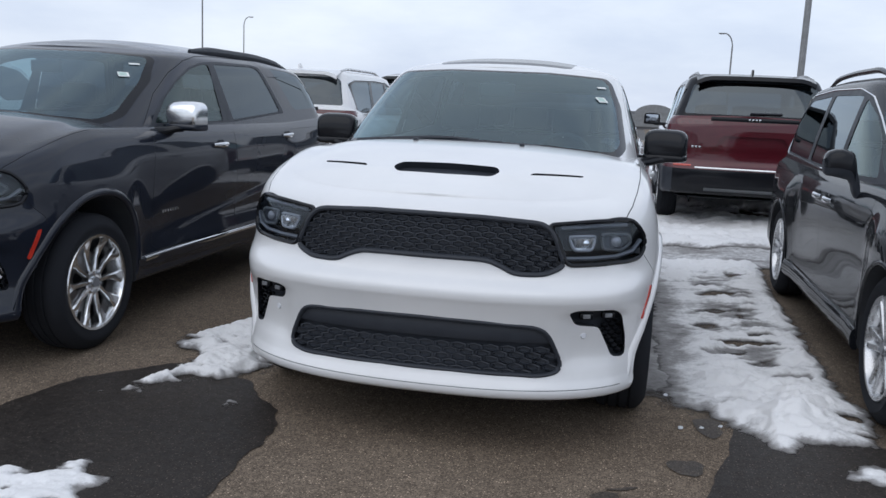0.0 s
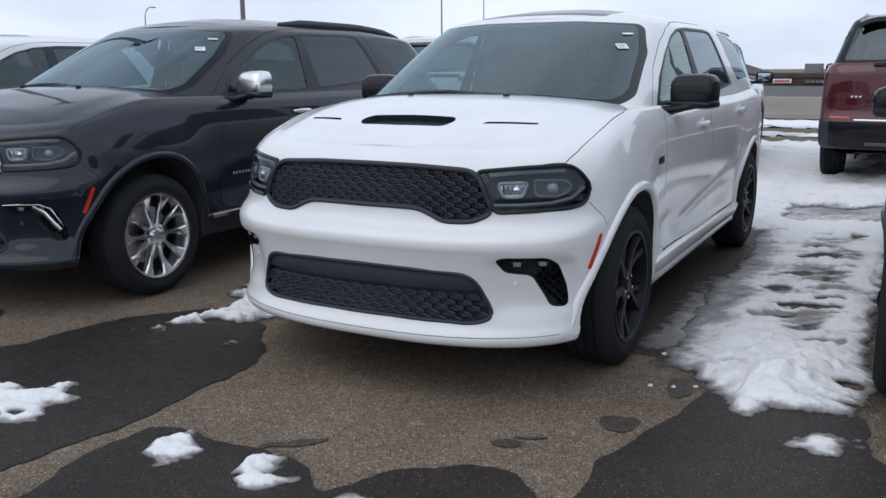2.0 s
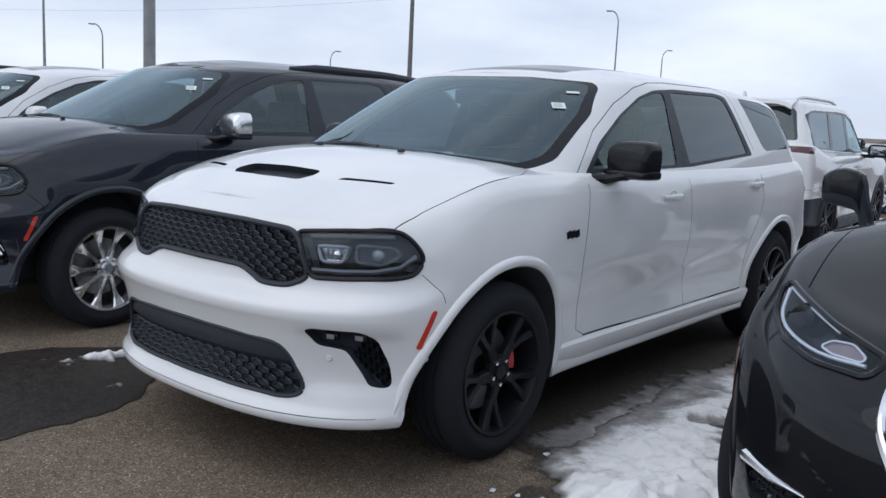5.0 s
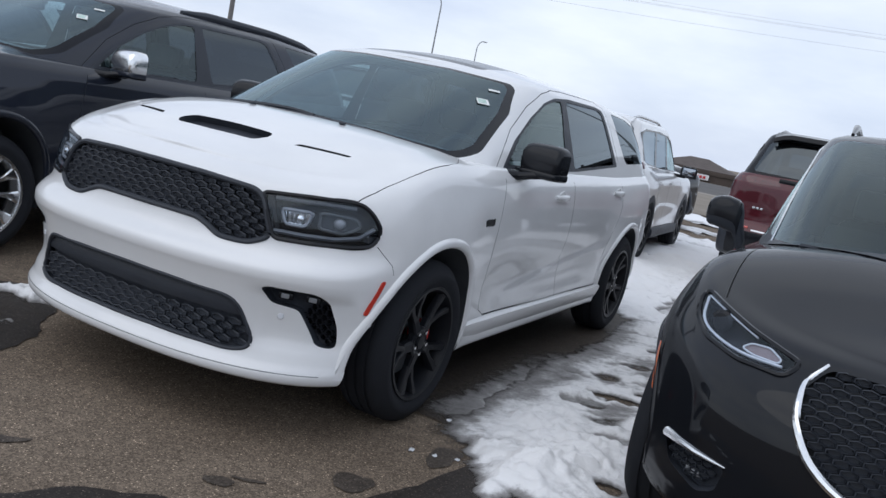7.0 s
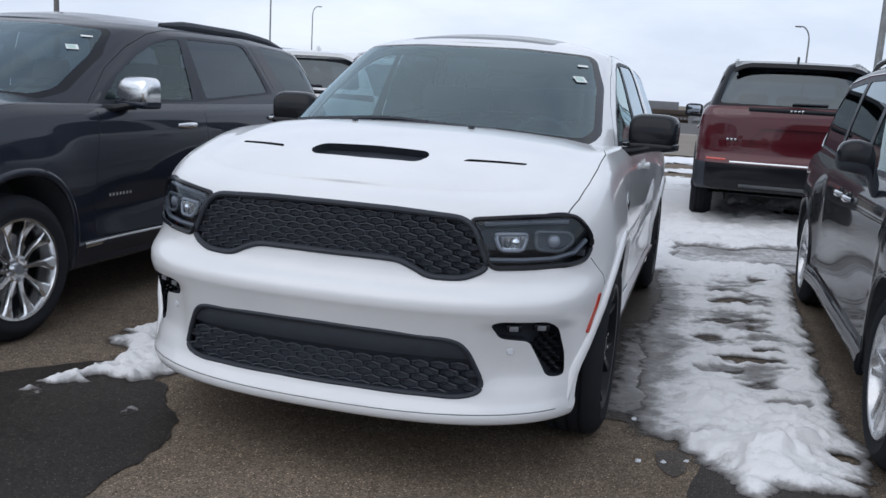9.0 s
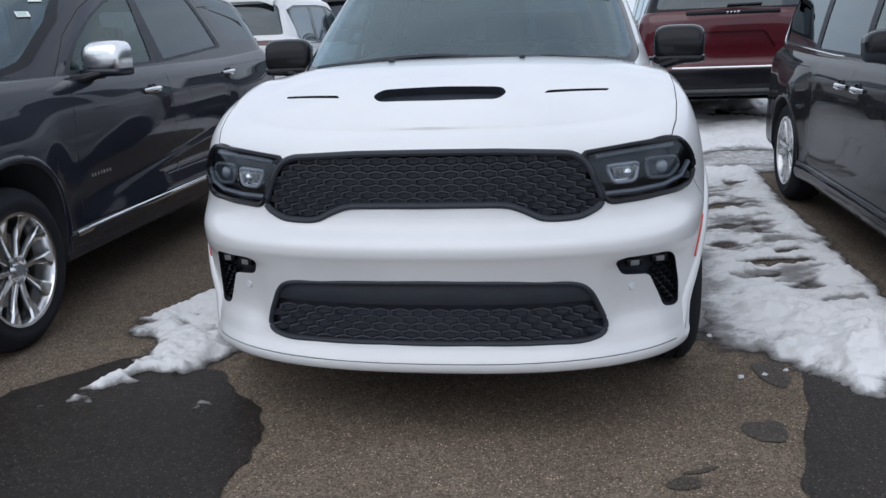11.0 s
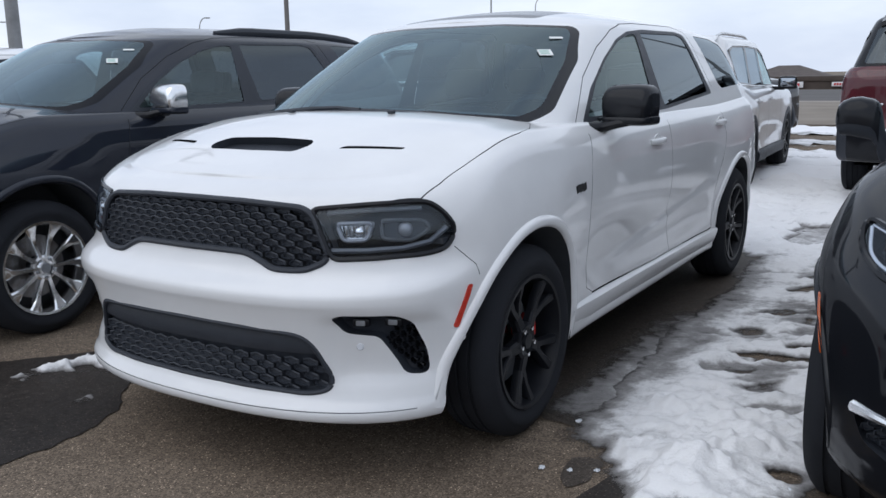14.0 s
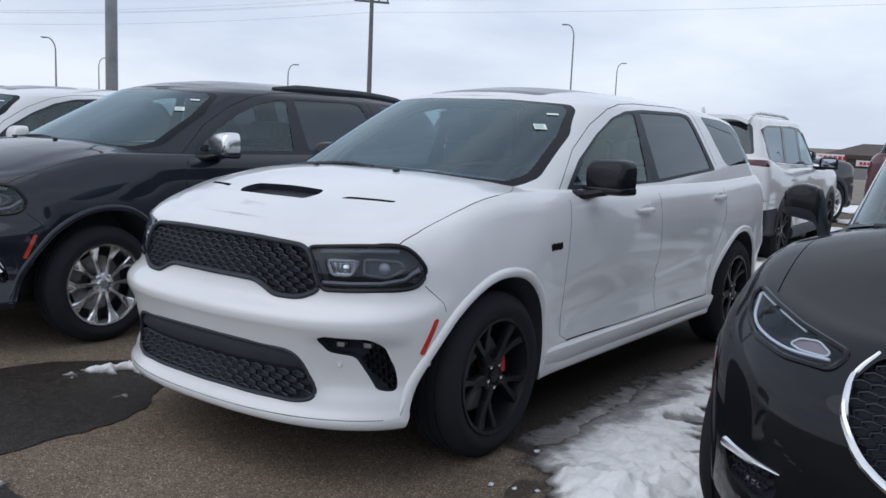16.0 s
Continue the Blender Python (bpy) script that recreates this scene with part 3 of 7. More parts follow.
def cabin_fittings(car, spec, mat=None, wheel_side=1, belt=1.1):
    """Tub, seats, dashboard and steering wheel, seen through the glass."""
    mat = mat or SEAT
    y0, y1, w = spec["tub"]
    tub = bmesh.new()
    add_box(tub, -w, y0, 0.36, w, y1, 0.40)
    for s in (-1, 1):
        add_box(tub, s * w, y0, 0.36, s * (w - 0.03), y1, belt - 0.02)
    add_box(tub, -w, y1 - 0.03, 0.36, w, y1, belt - 0.02)
    add_box(tub, -w, y0, 0.36, w, y0 + 0.03, belt - 0.02)
    part("cabin_lining", tub, INTERIOR, car)
    dash = bmesh.new()
    add_box(dash, -w + 0.03, y0 + 0.02, 0.80, w - 0.03, y0 + 0.62, belt + 0.03, 0.05)
    add_box(dash, -0.2, y0 + 0.35, belt - 0.08, 0.2, y0 + 0.5, belt + 0.09, 0.02)
    part("dashboard", dash, INTERIOR, car)
    for k, yy in enumerate(spec["seats"]):
        for x in (-0.40, 0.40) if k == 0 else (-0.42, 0.0, 0.42):
            b = seat_mesh(0.52 if k == 0 else 0.42)
            b.transform(Matrix.Translation((x, yy, 0.52)))
            part("seat", b, mat, car)
    ring = [(0.19 * math.cos(t), 0.0, 0.19 * math.sin(t)) for t in np.linspace(0, 2 * math.pi, 28, endpoint=False)]
    st = tube(ring, 0.016, 8, True)
    add_box(st, -0.18, -0.02, -0.03, 0.18, 0.02, 0.03, 0.01)
    add_box(st, -0.05, -0.03, -0.17, 0.05, 0.02, 0.05, 0.02)
    st.transform(pose(0.40 * wheel_side, y0 + 0.72, belt - 0.02, -22, 0, 0))
    part("steering_wheel", st, INTERIOR, car)


def mirror(parent, shell_mat, base_mat, p, s, size=(0.25, 0.13, 0.19), arm=True):
    """A door mirror whose shell stands out from p, on the side s."""
    w, d, h = size
    P = []
    for f, sc in ((0.0, 0.30), (0.03, 0.52), (0.10, 0.72), (0.22, 0.87), (0.42, 0.97), (0.7, 1.0), (1.0, 0.98)):
        row = []
        for k in range(24):
            t = 2 * math.pi * k / 24
            c, q = math.cos(t), math.sin(t)
            e = 0.5
            x = math.copysign(abs(c) ** e, c) * w / 2 * (0.68 + 0.32 * sc)
            z = math.copysign(abs(q) ** e, q) * h / 2 * sc
            z -= 0.012 * (1 - sc)
            row.append((x, d * (f - 0.5), z))
        P.append(row)
    bm = from_grid(np.array(P), closed_v=True)
    bmesh.ops.holes_fill(bm, edges=[e for e in bm.edges if e.is_boundary], sides=24)
    bmesh.ops.recalc_face_normals(bm, faces=bm.faces)
    m = new("mirror")
    m.parent = parent
    m.matrix_local = pose(p[0] + s * (w / 2 + 0.05), p[1], p[2] + h / 2, 0, 0, -8 * s)
    low = bm.copy()
    part("mirror_shell", bm, shell_mat, m)
    bmesh.ops.scale(low, vec=(1.02, 1.03, 0.30), verts=low.verts)
    bmesh.ops.translate(low, vec=(0, 0.0, -h * 0.37), verts=low.verts)
    part("mirror_base", low, base_mat, m)
    g = box(-w / 2 + 0.03, d / 2 - 0.002, -h / 2 + 0.032, w / 2 - 0.03, d / 2 + 0.004, h / 2 - 0.026, 0.002)
    part("mirror_glass", g, MIRRORGLASS, m)
    a = bmesh.new()
    add_box(a, -s * (w / 2 + 0.10), -0.035, -h / 2 - 0.015, -s * (w / 2 - 0.09), 0.04, -h / 2 + 0.035, 0.012)
    part("mirror_arm", a, base_mat, m)
    return m


def handle(parent, mat, p, nrm, s, cover=None):
    """A pull handle on a door, with the scoop behind it."""
    bm = bmesh.new()
    pts = [(0.024 * math.sin(math.pi * min(1.0, max(0.0, t))) ** 0.5 if 0 < t < 1 else 0.0, -0.11 + 0.22 * t, 0.0) for t in np.linspace(0, 1, 13)]
    join(bm, tube([(s * (a + 0.004), b, c) for a, b, c in pts], [0.010 + 0.006 * math.sin(math.pi * i / 12) for i in range(13)], 10, False, (0.8, 1.25)))
    bm.transform(Matrix.Translation(p))
    h = part("door_handle", bm, mat, parent)
    b2 = lathe([(0.0, 0.0), (0.001, 0.05), (0.004, 0.056), (0.0, 0.06)], 24)
    bmesh.ops.scale(b2, vec=(1, 1.0, 0.62), verts=b2.verts)
    b2.transform(Matrix.Translation(p) @ pose(0, 0, 0, 0, 0, 0 if s > 0 else 180))
    part("handle_cup", b2, cover or mat, h)
    return h


def wiper(parent, line):
    b = tube(line, 0.011, 6)
    part("wiper", b, PLASTIC, parent)


def honeycomb(shell, poly, parent, depth, cell, name="grille_mesh", mat=None, squash=1.0, deep=0.022, ring=0.74):
    """Linked hexagon bars that fill an outline in x and z behind the skin."""
    x0, x1 = min(p[0] for p in poly), max(p[0] for p in poly)
    z0, z1 = min(p[1] for p in poly), max(p[1] for p in poly)
    dx, dz = cell, cell * squash
    bm = bmesh.new()
    rowi = 0
    zc = z0
    cache = {}

    def back(x, z):
        k = (round(x, 3), round(z, 3))
        if k not in cache:
            p = shell.at_front(x, z)[0]
            cache[k] = (p.y if p is not None else 0.0) + depth
        return cache[k]
    while zc < z1 + dz:
        xc = x0 + (dx / 2 if rowi % 2 else 0)
        while xc < x1 + dx:
            if in_poly(xc, zc, poly):
                outer, inner = [], []
                for k in range(6):
                    t = radians(60 * k + 30)
                    for lst, f in ((outer, 1.0), (inner, ring)):
                        lst.append((xc + dx * 0.575 * f * math.cos(t), zc + dz * 0.575 * f * math.sin(t)))
                yb = back(xc, zc)
                o = [bm.verts.new((p[0], yb, p[1])) for p in outer]
                i_ = [bm.verts.new((p[0], yb - 0.004, p[1])) for p in inner]
                d_ = [bm.verts.new((xc + (p[0] - xc) * 0.8, yb + deep, zc + (p[1] - zc) * 0.8)) for p in inner]
                for k in range(6):
                    j = (k + 1) % 6
                    bm.faces.new((o[k], o[j], i_[j], i_[k]))
                    bm.faces.new((i_[k], i_[j], d_[j], d_[k]))
                if deep < 0.02:
                    bm.faces.new(d_)
            xc += dx
        zc += dz * 0.866
        rowi += 1
    return part(name, bm, mat or PLASTIC, parent)


def bars(parent, name, rows, mat):
    """Small flat bars that stand for lettering: boxes with their poses."""
    bm = bmesh.new()
    for m, w, d, h in rows:
        add_box(bm, -w / 2, -d / 2, -h / 2, w / 2, d / 2, h / 2, 0, m)
    return part(name, bm, mat, parent)


def rail_on_roof(parent, shell, s, x, y0, y1, mat, lift=0.045, r=0.021):
    pts = []
    for t in np.linspace(0, 1, 15):
        y = y0 + (y1 - y0) * t
        p = shell.at_top(s * x, y)[0]
        pts.append((s * x, y, p.z + lift * min(1, 6 * t, 6 * (1 - t)) + 0.004))
    part("roof_rail", tube(pts, [r * (0.5 + 0.5 * min(1, k / 2, (14 - k) / 2)) for k in range(15)], 8, False, (0.9, 1.0)), mat, parent)


# ---------------------------------------------------------------- the large three-row SUV
GRILLE = [(0.0, 0.985), (0.25, 0.983), (0.49, 0.970), (0.54, 0.938), (0.597, 0.80), (0.525, 0.763), (0.47, 0.758), (0.39, 0.759), (0.335, 0.787), (0.275, 0.810), (0.0, 0.811)]
LAMP = [(0.515, 0.967), (0.70, 0.984), (0.850, 0.990), (0.890, 0.955), (0.922, 0.895), (0.910, 0.828), (0.870, 0.813), (0.72, 0.805), (0.603, 0.800), (0.556, 0.915)]
INTAKE = [(0.0, 0.558), (0.25, 0.555), (0.505, 0.544), (0.55, 0.512), (0.606, 0.385), (0.598, 0.345), (0.53, 0.327), (0.30, 0.330), (0.0, 0.330)]
FOG = [(0.628, 0.608), (0.665, 0.622), (0.818, 0.618), (0.845, 0.588), (0.866, 0.480), (0.870, 0.400), (0.856, 0.388), (0.812, 0.396), (0.790, 0.450), (0.752, 0.538), (0.655, 0.550)]


def both(half):
    """A whole outline from its right half, which starts and ends in the middle."""
    return half + [(-p[0], p[1]) for p in half[-2:0:-1]]


def large_suv(name, at, paint, style, label, sporty, chrome, mirror_mat=None, hub_z=0.380):
    car = tagged(new(name), label, "car", "parked cars")
    low, top = Shell(lower_shell(SUV)), Shell(upper_shell(SUV))
    bm = low.bm
    hubs = SUV["hubs"]
    trim = CHROME if chrome else PLASTIC
    # wheel openings
    for s in (1, -1):
        for i, yc in enumerate(hubs):
            line = smooth_line(FRONT_ARCH if i == 0 else REAR_ARCH)
            sheet = take(bm, cut(bm, line, 0, 0, lambda c, s=s: c.x * s > 0.50 and c.z < 0.95))
            well = walls(sheet, (-0.36 * s, 0, 0))
            sheet.free()
            part("wheel_well", well, DARK, car)
            back = prism(arch_outline(yc, 0.385, 0.49, 0.0, 1.0, 0.25), s * 0.60, s * 0.62, "yz")
            part("wheel_well_liner", back, DARK, car)
            lip = []
            for yy, zz in outset(line, 0.021):
                if zz > 0.245:
                    p, nn = low.at_side(yy, zz, s)
                    if p is not None:
                        lip.append((p, nn))
            part("wheel_arch_lip", lip_strip([q[0] for q in lip], [q[1] for q in lip], 0.024, 0.021), paint, car)
    # hood, doors and their joints
    hood = [(0.0, 0.03), (0.30, 0.05), (0.52, 0.085), (0.72, 0.16), (0.845, 0.275), (0.868, 0.36), (0.884, 0.50), (0.893, 0.66), (0.892, 0.92), (0.868, 1.06), (0.80, 1.20), (0.55, 1.08), (0.0, 0.96)]
    hood = [(p[0] * 0.985, p[1]) for p in hood]
    hp = both(hood)
    upward = lambda c: c.z > 0.93
    for s in (1, -1):
        line = [(s * p[0], p[1]) for p in hood[3:12]]
        joints = take(bm, cut(bm, ribbon(line, 0.0018), 2, 1, upward))
        part("hood_joint", sunk(joints, (0, 0, -0.006)), DARK, car)
        joints.free()
    hood_faces = cut(bm, hp, 2, 1, upward)
    hood_sheet = take(bm, hood_faces)
    # the scoop and the two vents
    if sporty:
        hsk = hood_sheet
        sc = cut(hsk, rounded([(-0.255, 0.385), (-0.225, 0.325), (0.0, 0.318), (0.225, 0.325), (0.252, 0.385), (0.228, 0.45), (0.0, 0.462), (-0.228, 0.45)], 0.03), 2, 1)
        scoop = take(hsk, sc)
        b = sunk(scoop, (0, 0.02, -0.030))
        part("hood_scoop", b, PLASTIC, car, "gloss black hood scoop")
        scoop.free()
        for s in (1, -1):
            vent = cut(hsk, rounded([(s * 0.385, 0.392), (s * 0.62, 0.475), (s * 0.625, 0.498), (s * 0.40, 0.425)], 0.012), 2, 1)
            sheet = take(hsk, vent)
            part("hood_vent", sunk(sheet, (0, 0, -0.03)), GLOSSBLK, car)
            sheet.free()
    low.panel("hood", hood_sheet, paint, car)
    # grille, lamps, intake, fog pockets
    ahead = lambda c: c.y < 0.7
    gp = rounded(both(GRILLE), 0.035)
    g = take(bm, cut(bm, gp, 1, -1, ahead))
    part("grille_backing", sunk(g, (0, 0.07, 0)), DARK, car)
    rim = [low.at_front(p[0], p[1])[0] + Vector((0, -0.004, 0)) for p in gp]
    grille = part("grille_frame", tube([p + Vector((0, 0.006, 0)) for p in rim], 0.012 if not chrome else 0.016, 8, True), PLASTIC if not chrome else CHROME, car, "chrome grille surround" if chrome else "black grille surround")
    honeycomb(low, gp, grille, 0.014, 0.064, mat=PLASTIC, squash=0.40, deep=0.006)
    g.free()
    for s in (1, -1):
        lp = rounded(mir(LAMP, s), 0.03)
        g = take(bm, cut(bm, lp, 1, -1, lambda c, s=s: c.y < 0.75 and c.x * s > 0.4))
        lamp = part("headlight", sunk(g, (-0.012 * s, 0.075, 0)), GLOSSBLK, car, "dark bezel headlight with clear lens")
        edge = [low.at_front(p[0], p[1])[0] for p in lp]
        edge = [p for p in edge if p is not None]
        part("headlight_rim", tube(edge, 0.010, 6, True), GLOSSBLK, lamp)
        for k, (outline, cells) in enumerate([([(0.600, 0.918), (0.712, 0.922), (0.700, 0.862), (0.628, 0.860)], 3), ([(0.735, 0.930), (0.845, 0.925), (0.862, 0.893), (0.822, 0.858), (0.745, 0.866)], 1)]):
            ro = rounded(mir(outline, s), 0.016, 4)
            fr = [low.at_front(x, z)[0] + Vector((0, 0.022, 0)) for x, z in ro]
            part("lamp_bezel", tube(fr, 0.0065, 8, True), LAMPBODY if k == 0 else INTERIOR, lamp)
            back = prism(ro, 0.0, 0.004)
            for v in back.verts:
                q = low.at_front(v.co.x, v.co.z)[0]
                v.co.y += q.y + 0.040
            part("lamp_reflector", back, SATIN if k == 0 else PLASTIC, lamp)
            cx = sum(q[0] for q in outline) / len(outline)
            cz = sum(q[1] for q in outline) / len(outline)
            if k == 0:
                for a in range(5):
                    q = low.at_front(s * (cx - 0.036 + 0.018 * a), cz)[0]
                    b = box(-0.0085, 0, -0.022, 0.0085, 0.012, 0.022, 0.004)
                    b.transform(Matrix.Translation(q + Vector((0, 0.030, 0))) @ pose(0, 0, 0, 8, 0, 12 * (a - 2)))
                    part("reflector_rib", b, SATIN, lamp)
                q = low.at_front(s * (cx + 0.012), cz)[0]
                b = lathe([(0.0, 0.016), (0.008, 0.014), (0.014, 0.007), (0.015, 0.0)], 16)
                b.transform(Matrix.Translation(q + Vector((0, 0.030, 0))) @ pose(0, 0, 0, 0, 0, -90 + 25 * s))
                part("lamp_bulb", b, CHROME, lamp)
            else:
                q = low.at_front(s * (cx - 0.008), cz)[0]
                b = lathe([(-0.012, 0.025), (0.0, 0.025), (0.008, 0.020), (0.013, 0.010), (0.015, 0.0)], 20)
                b.transform(Matrix.Translation(q + Vector((0, 0.042, 0))) @ pose(0, 0, 0, 0, 0, -90 + 25 * s))
                part("projector_lens", b, LAMPBODY, lamp, "grey projector lamp")
        for line, rr in (([(0.59, 0.826), (0.70, 0.828), (0.80, 0.834), (0.865, 0.852), (0.897, 0.895)], 0.010), ([(0.565, 0.952), (0.70, 0.962), (0.835, 0.965)], 0.008)):
            bar = [(s * x, low.at_front(s * x, z)[0].y + 0.020, z) for x, z in line]
            part("lamp_light_bar", tube(bar, rr, 6), DULLBAR, lamp)
        low.panel("headlight_lens", g, LENS, lamp, "clear headlight lens")
        fp = rounded(mir(FOG, s), 0.02)
        g = take(bm, cut(bm, fp, 1, -1, lambda c, s=s: c.y < 0.6 and c.x * s > 0.5))
        fog = part("fog_lamp_pocket", sunk(g, (-0.012 * s, 0.055, 0)), PLASTIC, car, "black fog lamp pocket")
        if chrome:
            for line, rr in (([(0.64, 0.611), (0.72, 0.615), (0.805, 0.612), (0.832, 0.585), (0.855, 0.48)], 0.006), ([(0.775, 0.605), (0.80, 0.565), (0.825, 0.50), (0.845, 0.455)], 0.012)):
                part("fog_lamp_trim", tube([low.at_front(s * x, z)[0] + Vector((0, 0.004, 0)) for x, z in line], rr, 6), CHROME, fog)
        honeycomb(low, mir([(0.745, 0.535), (0.83, 0.575), (0.85, 0.47), (0.852, 0.41), (0.815, 0.41)], s), fog, 0.035, 0.03, "fog_mesh", GLOSSBLK, 0.8)
        for xc in (0.70, 0.79):
            p = low.at_front(s * xc, 0.585)[0]
            b = box(-0.030, -0.002, -0.014, 0.030, 0.02, 0.014, 0.008)
            b.transform(Matrix.Translation(p + Vector((0, 0.02, 0))) @ pose(0, 0, 0, 0, 0, 22 * s))
            part("fog_lamp", b, GLOSSBLK, fog)
            b = box(-0.016, -0.004, -0.009, 0.016, 0.0, 0.009, 0.003)
            b.transform(Matrix.Translation(p + Vector((0, 0.018, 0))) @ pose(0, 0, 0, 0, 0, 22 * s))
            part("fog_lamp_lens", b, LAMPBODY, fog)
        g.free()
    ip = rounded(both(INTAKE), 0.045)
    g = take(bm, cut(bm, ip, 1, -1, ahead))
    part("intake_backing", sunk(g, (0, 0.035, 0)), PLASTIC, car)
    edge = [low.at_front(p[0], p[1])[0] + Vector((0, 0.004, 0)) for p in ip]
    intake = part("lower_intake", tube(edge, 0.010, 8, True), PLASTIC, car, "black lower intake frame")
    honeycomb(low, rounded([(-0.58, 0.46), (0.58, 0.46), (0.60, 0.36), (0.55, 0.335), (-0.55, 0.335), (-0.60, 0.36)], 0.03), intake, 0.016, 0.070, "intake_mesh", PLASTIC, 0.42, deep=0.005)
    bar = [(x, low.at_front(x, 0.51)[0].y + 0.02, 0.508) for x in np.linspace(-0.56, 0.56, 17)]
    part("intake_bar", tube(bar, 0.040, 10, False, (0.3, 1.0)), PLASTIC, intake)
    g.free()
    seam = take(bm, cut(bm, ribbon([(x, 0.278 - 0.010 * (1 - (x / 0.86) ** 2)) for x in np.linspace(-0.86, 0.86, 25)], 0.0016), 1, -1, ahead))
    part("bumper_joint", sunk(seam, (0, 0.008, 0)), DARK if paint is BLACK else LAMPBODY, car)
    seam.free()
    # doors
    door_f = [(1.455, 0.43), (1.47, 0.80), (1.50, 1.00), (1.54, 1.20), (2.66, 1.22), (2.66, 0.40), (1.53, 0.40)]
    door_r = [(2.66, 0.40), (2.66, 1.22), (3.84, 1.26), (3.80, 1.10), (3.66, 0.80), (3.55, 0.62), (3.50, 0.40)]
    for s in (1, -1):
        flank = lambda c, s=s: c.x * s > 0.6
        lines = [ribbon([(1.535, 0.405), (1.462, 0.44), (1.468, 0.80), (1.50, 1.00), (1.53, 1.14)], 0.002), ribbon([(2.66, 1.14), (2.66, 0.40)], 0.002),
                 ribbon([(3.80, 1.14), (3.77, 1.00), (3.66, 0.80), (3.55, 0.62), (3.50, 0.40)], 0.002), ribbon([(1.53, 0.402), (2.4, 0.395), (3.51, 0.40)], 0.004),
                 ribbon([(0.345, 0.828), (0.418, 0.755), (0.431, 0.715)], 0.0015)]
        for ln in lines:
            sheet = take(bm, cut(bm, ln, 0, s, flank))
            part("panel_joint", sunk(sheet, (-0.014 * s, 0, 0)), DARK, car)
            sheet.free()
        for nm, poly, yy, zz in (("front_door", door_f, 2.41, 1.045), ("rear_door", door_r, 3.67, 1.08)):
            f = cut(bm, poly, 0, s, flank)
            d = low.panel(nm, take(bm, f), paint, car)
            p, nn = low.at_side(yy, zz, s)
            handle(d, CHROME if chrome else paint, p, nn, s, paint)
        # side marker, sensors, sill
        mk = take(bm, cut(bm, rounded([(0.372, 0.690), (0.395, 0.690), (0.338, 0.540), (0.316, 0.545)], 0.01), 0, s, flank), False)
        bmesh.ops.translate(mk, vec=(s * 0.004, -0.003, 0), verts=mk.verts)
        part("side_marker", join(mk, walls(mk, (-s * 0.006, 0.004, 0))), REFLECT, car, "red-orange side marker")
        p = low.at_front(s * 0.692, 0.50)[0]
        b = lathe([(0.004, 0.0), (0.004, 0.011), (0.0, 0.0135), (-0.006, 0.0135)], 16)
        b.transform(Matrix.Translation(p) @ pose(0, 0, 0, 0, 0, 90 + 180 + 25 * s))
        part("parking_sensor", b, LAMPWHITE if paint is WHITE else PLASTIC, car)
        p, nn = low.at_side(0.36, 0.50, s)
        b = lathe([(0.003, 0.0), (0.003, 0.011), (0.0, 0.0135), (-0.006, 0.0135)], 16)
        b.transform(Matrix.Translation(p) @ pose(0, 0, 0, 0, 0, (0 if s > 0 else 180) - 30 * s))
        part("parking_sensor", b, paint, car)
        P = []
        for yy in np.linspace(1.262, 3.60, 20):
            q = low.at_side(yy, 0.33, s)[0].x * s
            out = 0.012 * float(sm(1.26, 1.5, yy))
            P.append([(s * (q + dx + out * k), yy, z) for dx, z, k in ((-0.06, 0.398, 0), (-0.004, 0.393, 1), (0.012, 0.382, 1), (0.010, 0.362, 1), (-0.006, 0.310, 1), (-0.026, 0.268, 1), (-0.040, 0.256, 1), (-0.09, 0.256, 0))])
        b = from_grid(np.array(P), closed_v=True)
        bmesh.ops.holes_fill(b, edges=[e for e in b.edges if e.is_boundary], sides=0)
        bmesh.ops.recalc_face_normals(b, faces=b.faces)
        part("sill", b, paint, car)
        if chrome:
            strip = [(low.at_side(yy, 0.37, s)[0].x + s * 0.014, yy, 0.375 + 0.004 * (yy - 1.3)) for yy in np.linspace(1.34, 3.55, 12)]
            part("sill_strip", tube(strip, 0.017, 8, False, (0.6, 1.0)), CHROME, car, "chrome sill strip")
    # openings under the cabin
    hole = cut(bm, [(-0.80, 1.42), (-0.45, 1.22), (0.45, 1.22), (0.80, 1.42), (0.80, 4.70), (-0.80, 4.70)], 2, 1, lambda c: c.z > 1.0)
    bmesh.ops.delete(bm, geom=hole, context="FACES")
    low.panel("body", bm, paint, car)
    under = bmesh.new()
    add_box(under, -0.60, 0.14, 0.22, 0.60, 4.85, 0.32, 0.02)
    add_box(under, -0.86, 1.32, 0.248, 0.86, 3.52, 0.32, 0.02)
    part("underbody", under, DARK, car)
    cover = box(-0.90, 0.30, 0.84, 0.90, 1.2, 0.86)
    part("engine_bay_shade", cover, DARK, car)
    # the cabin
    tb = top.bm
    screen = rounded([(-0.770, 1.200), (-0.4, 1.232), (0.0, 1.243), (0.4, 1.232), (0.770, 1.200), (0.800, 1.24), (0.745, 1.47), (0.675, 1.612), (0.635, 1.640), (0.3, 1.660), (-0.3, 1.660), (-0.635, 1.640), (-0.675, 1.612), (-0.745, 1.47), (-0.800, 1.24)], 0.02, 2)
    f = cut(tb, screen, 1, -1, lambda c: c.y < 2.4)
    g = take(tb, f)
    gasket = part("screen_gasket", walls(g, (0, 0.02, -0.012)), PLASTIC, car)
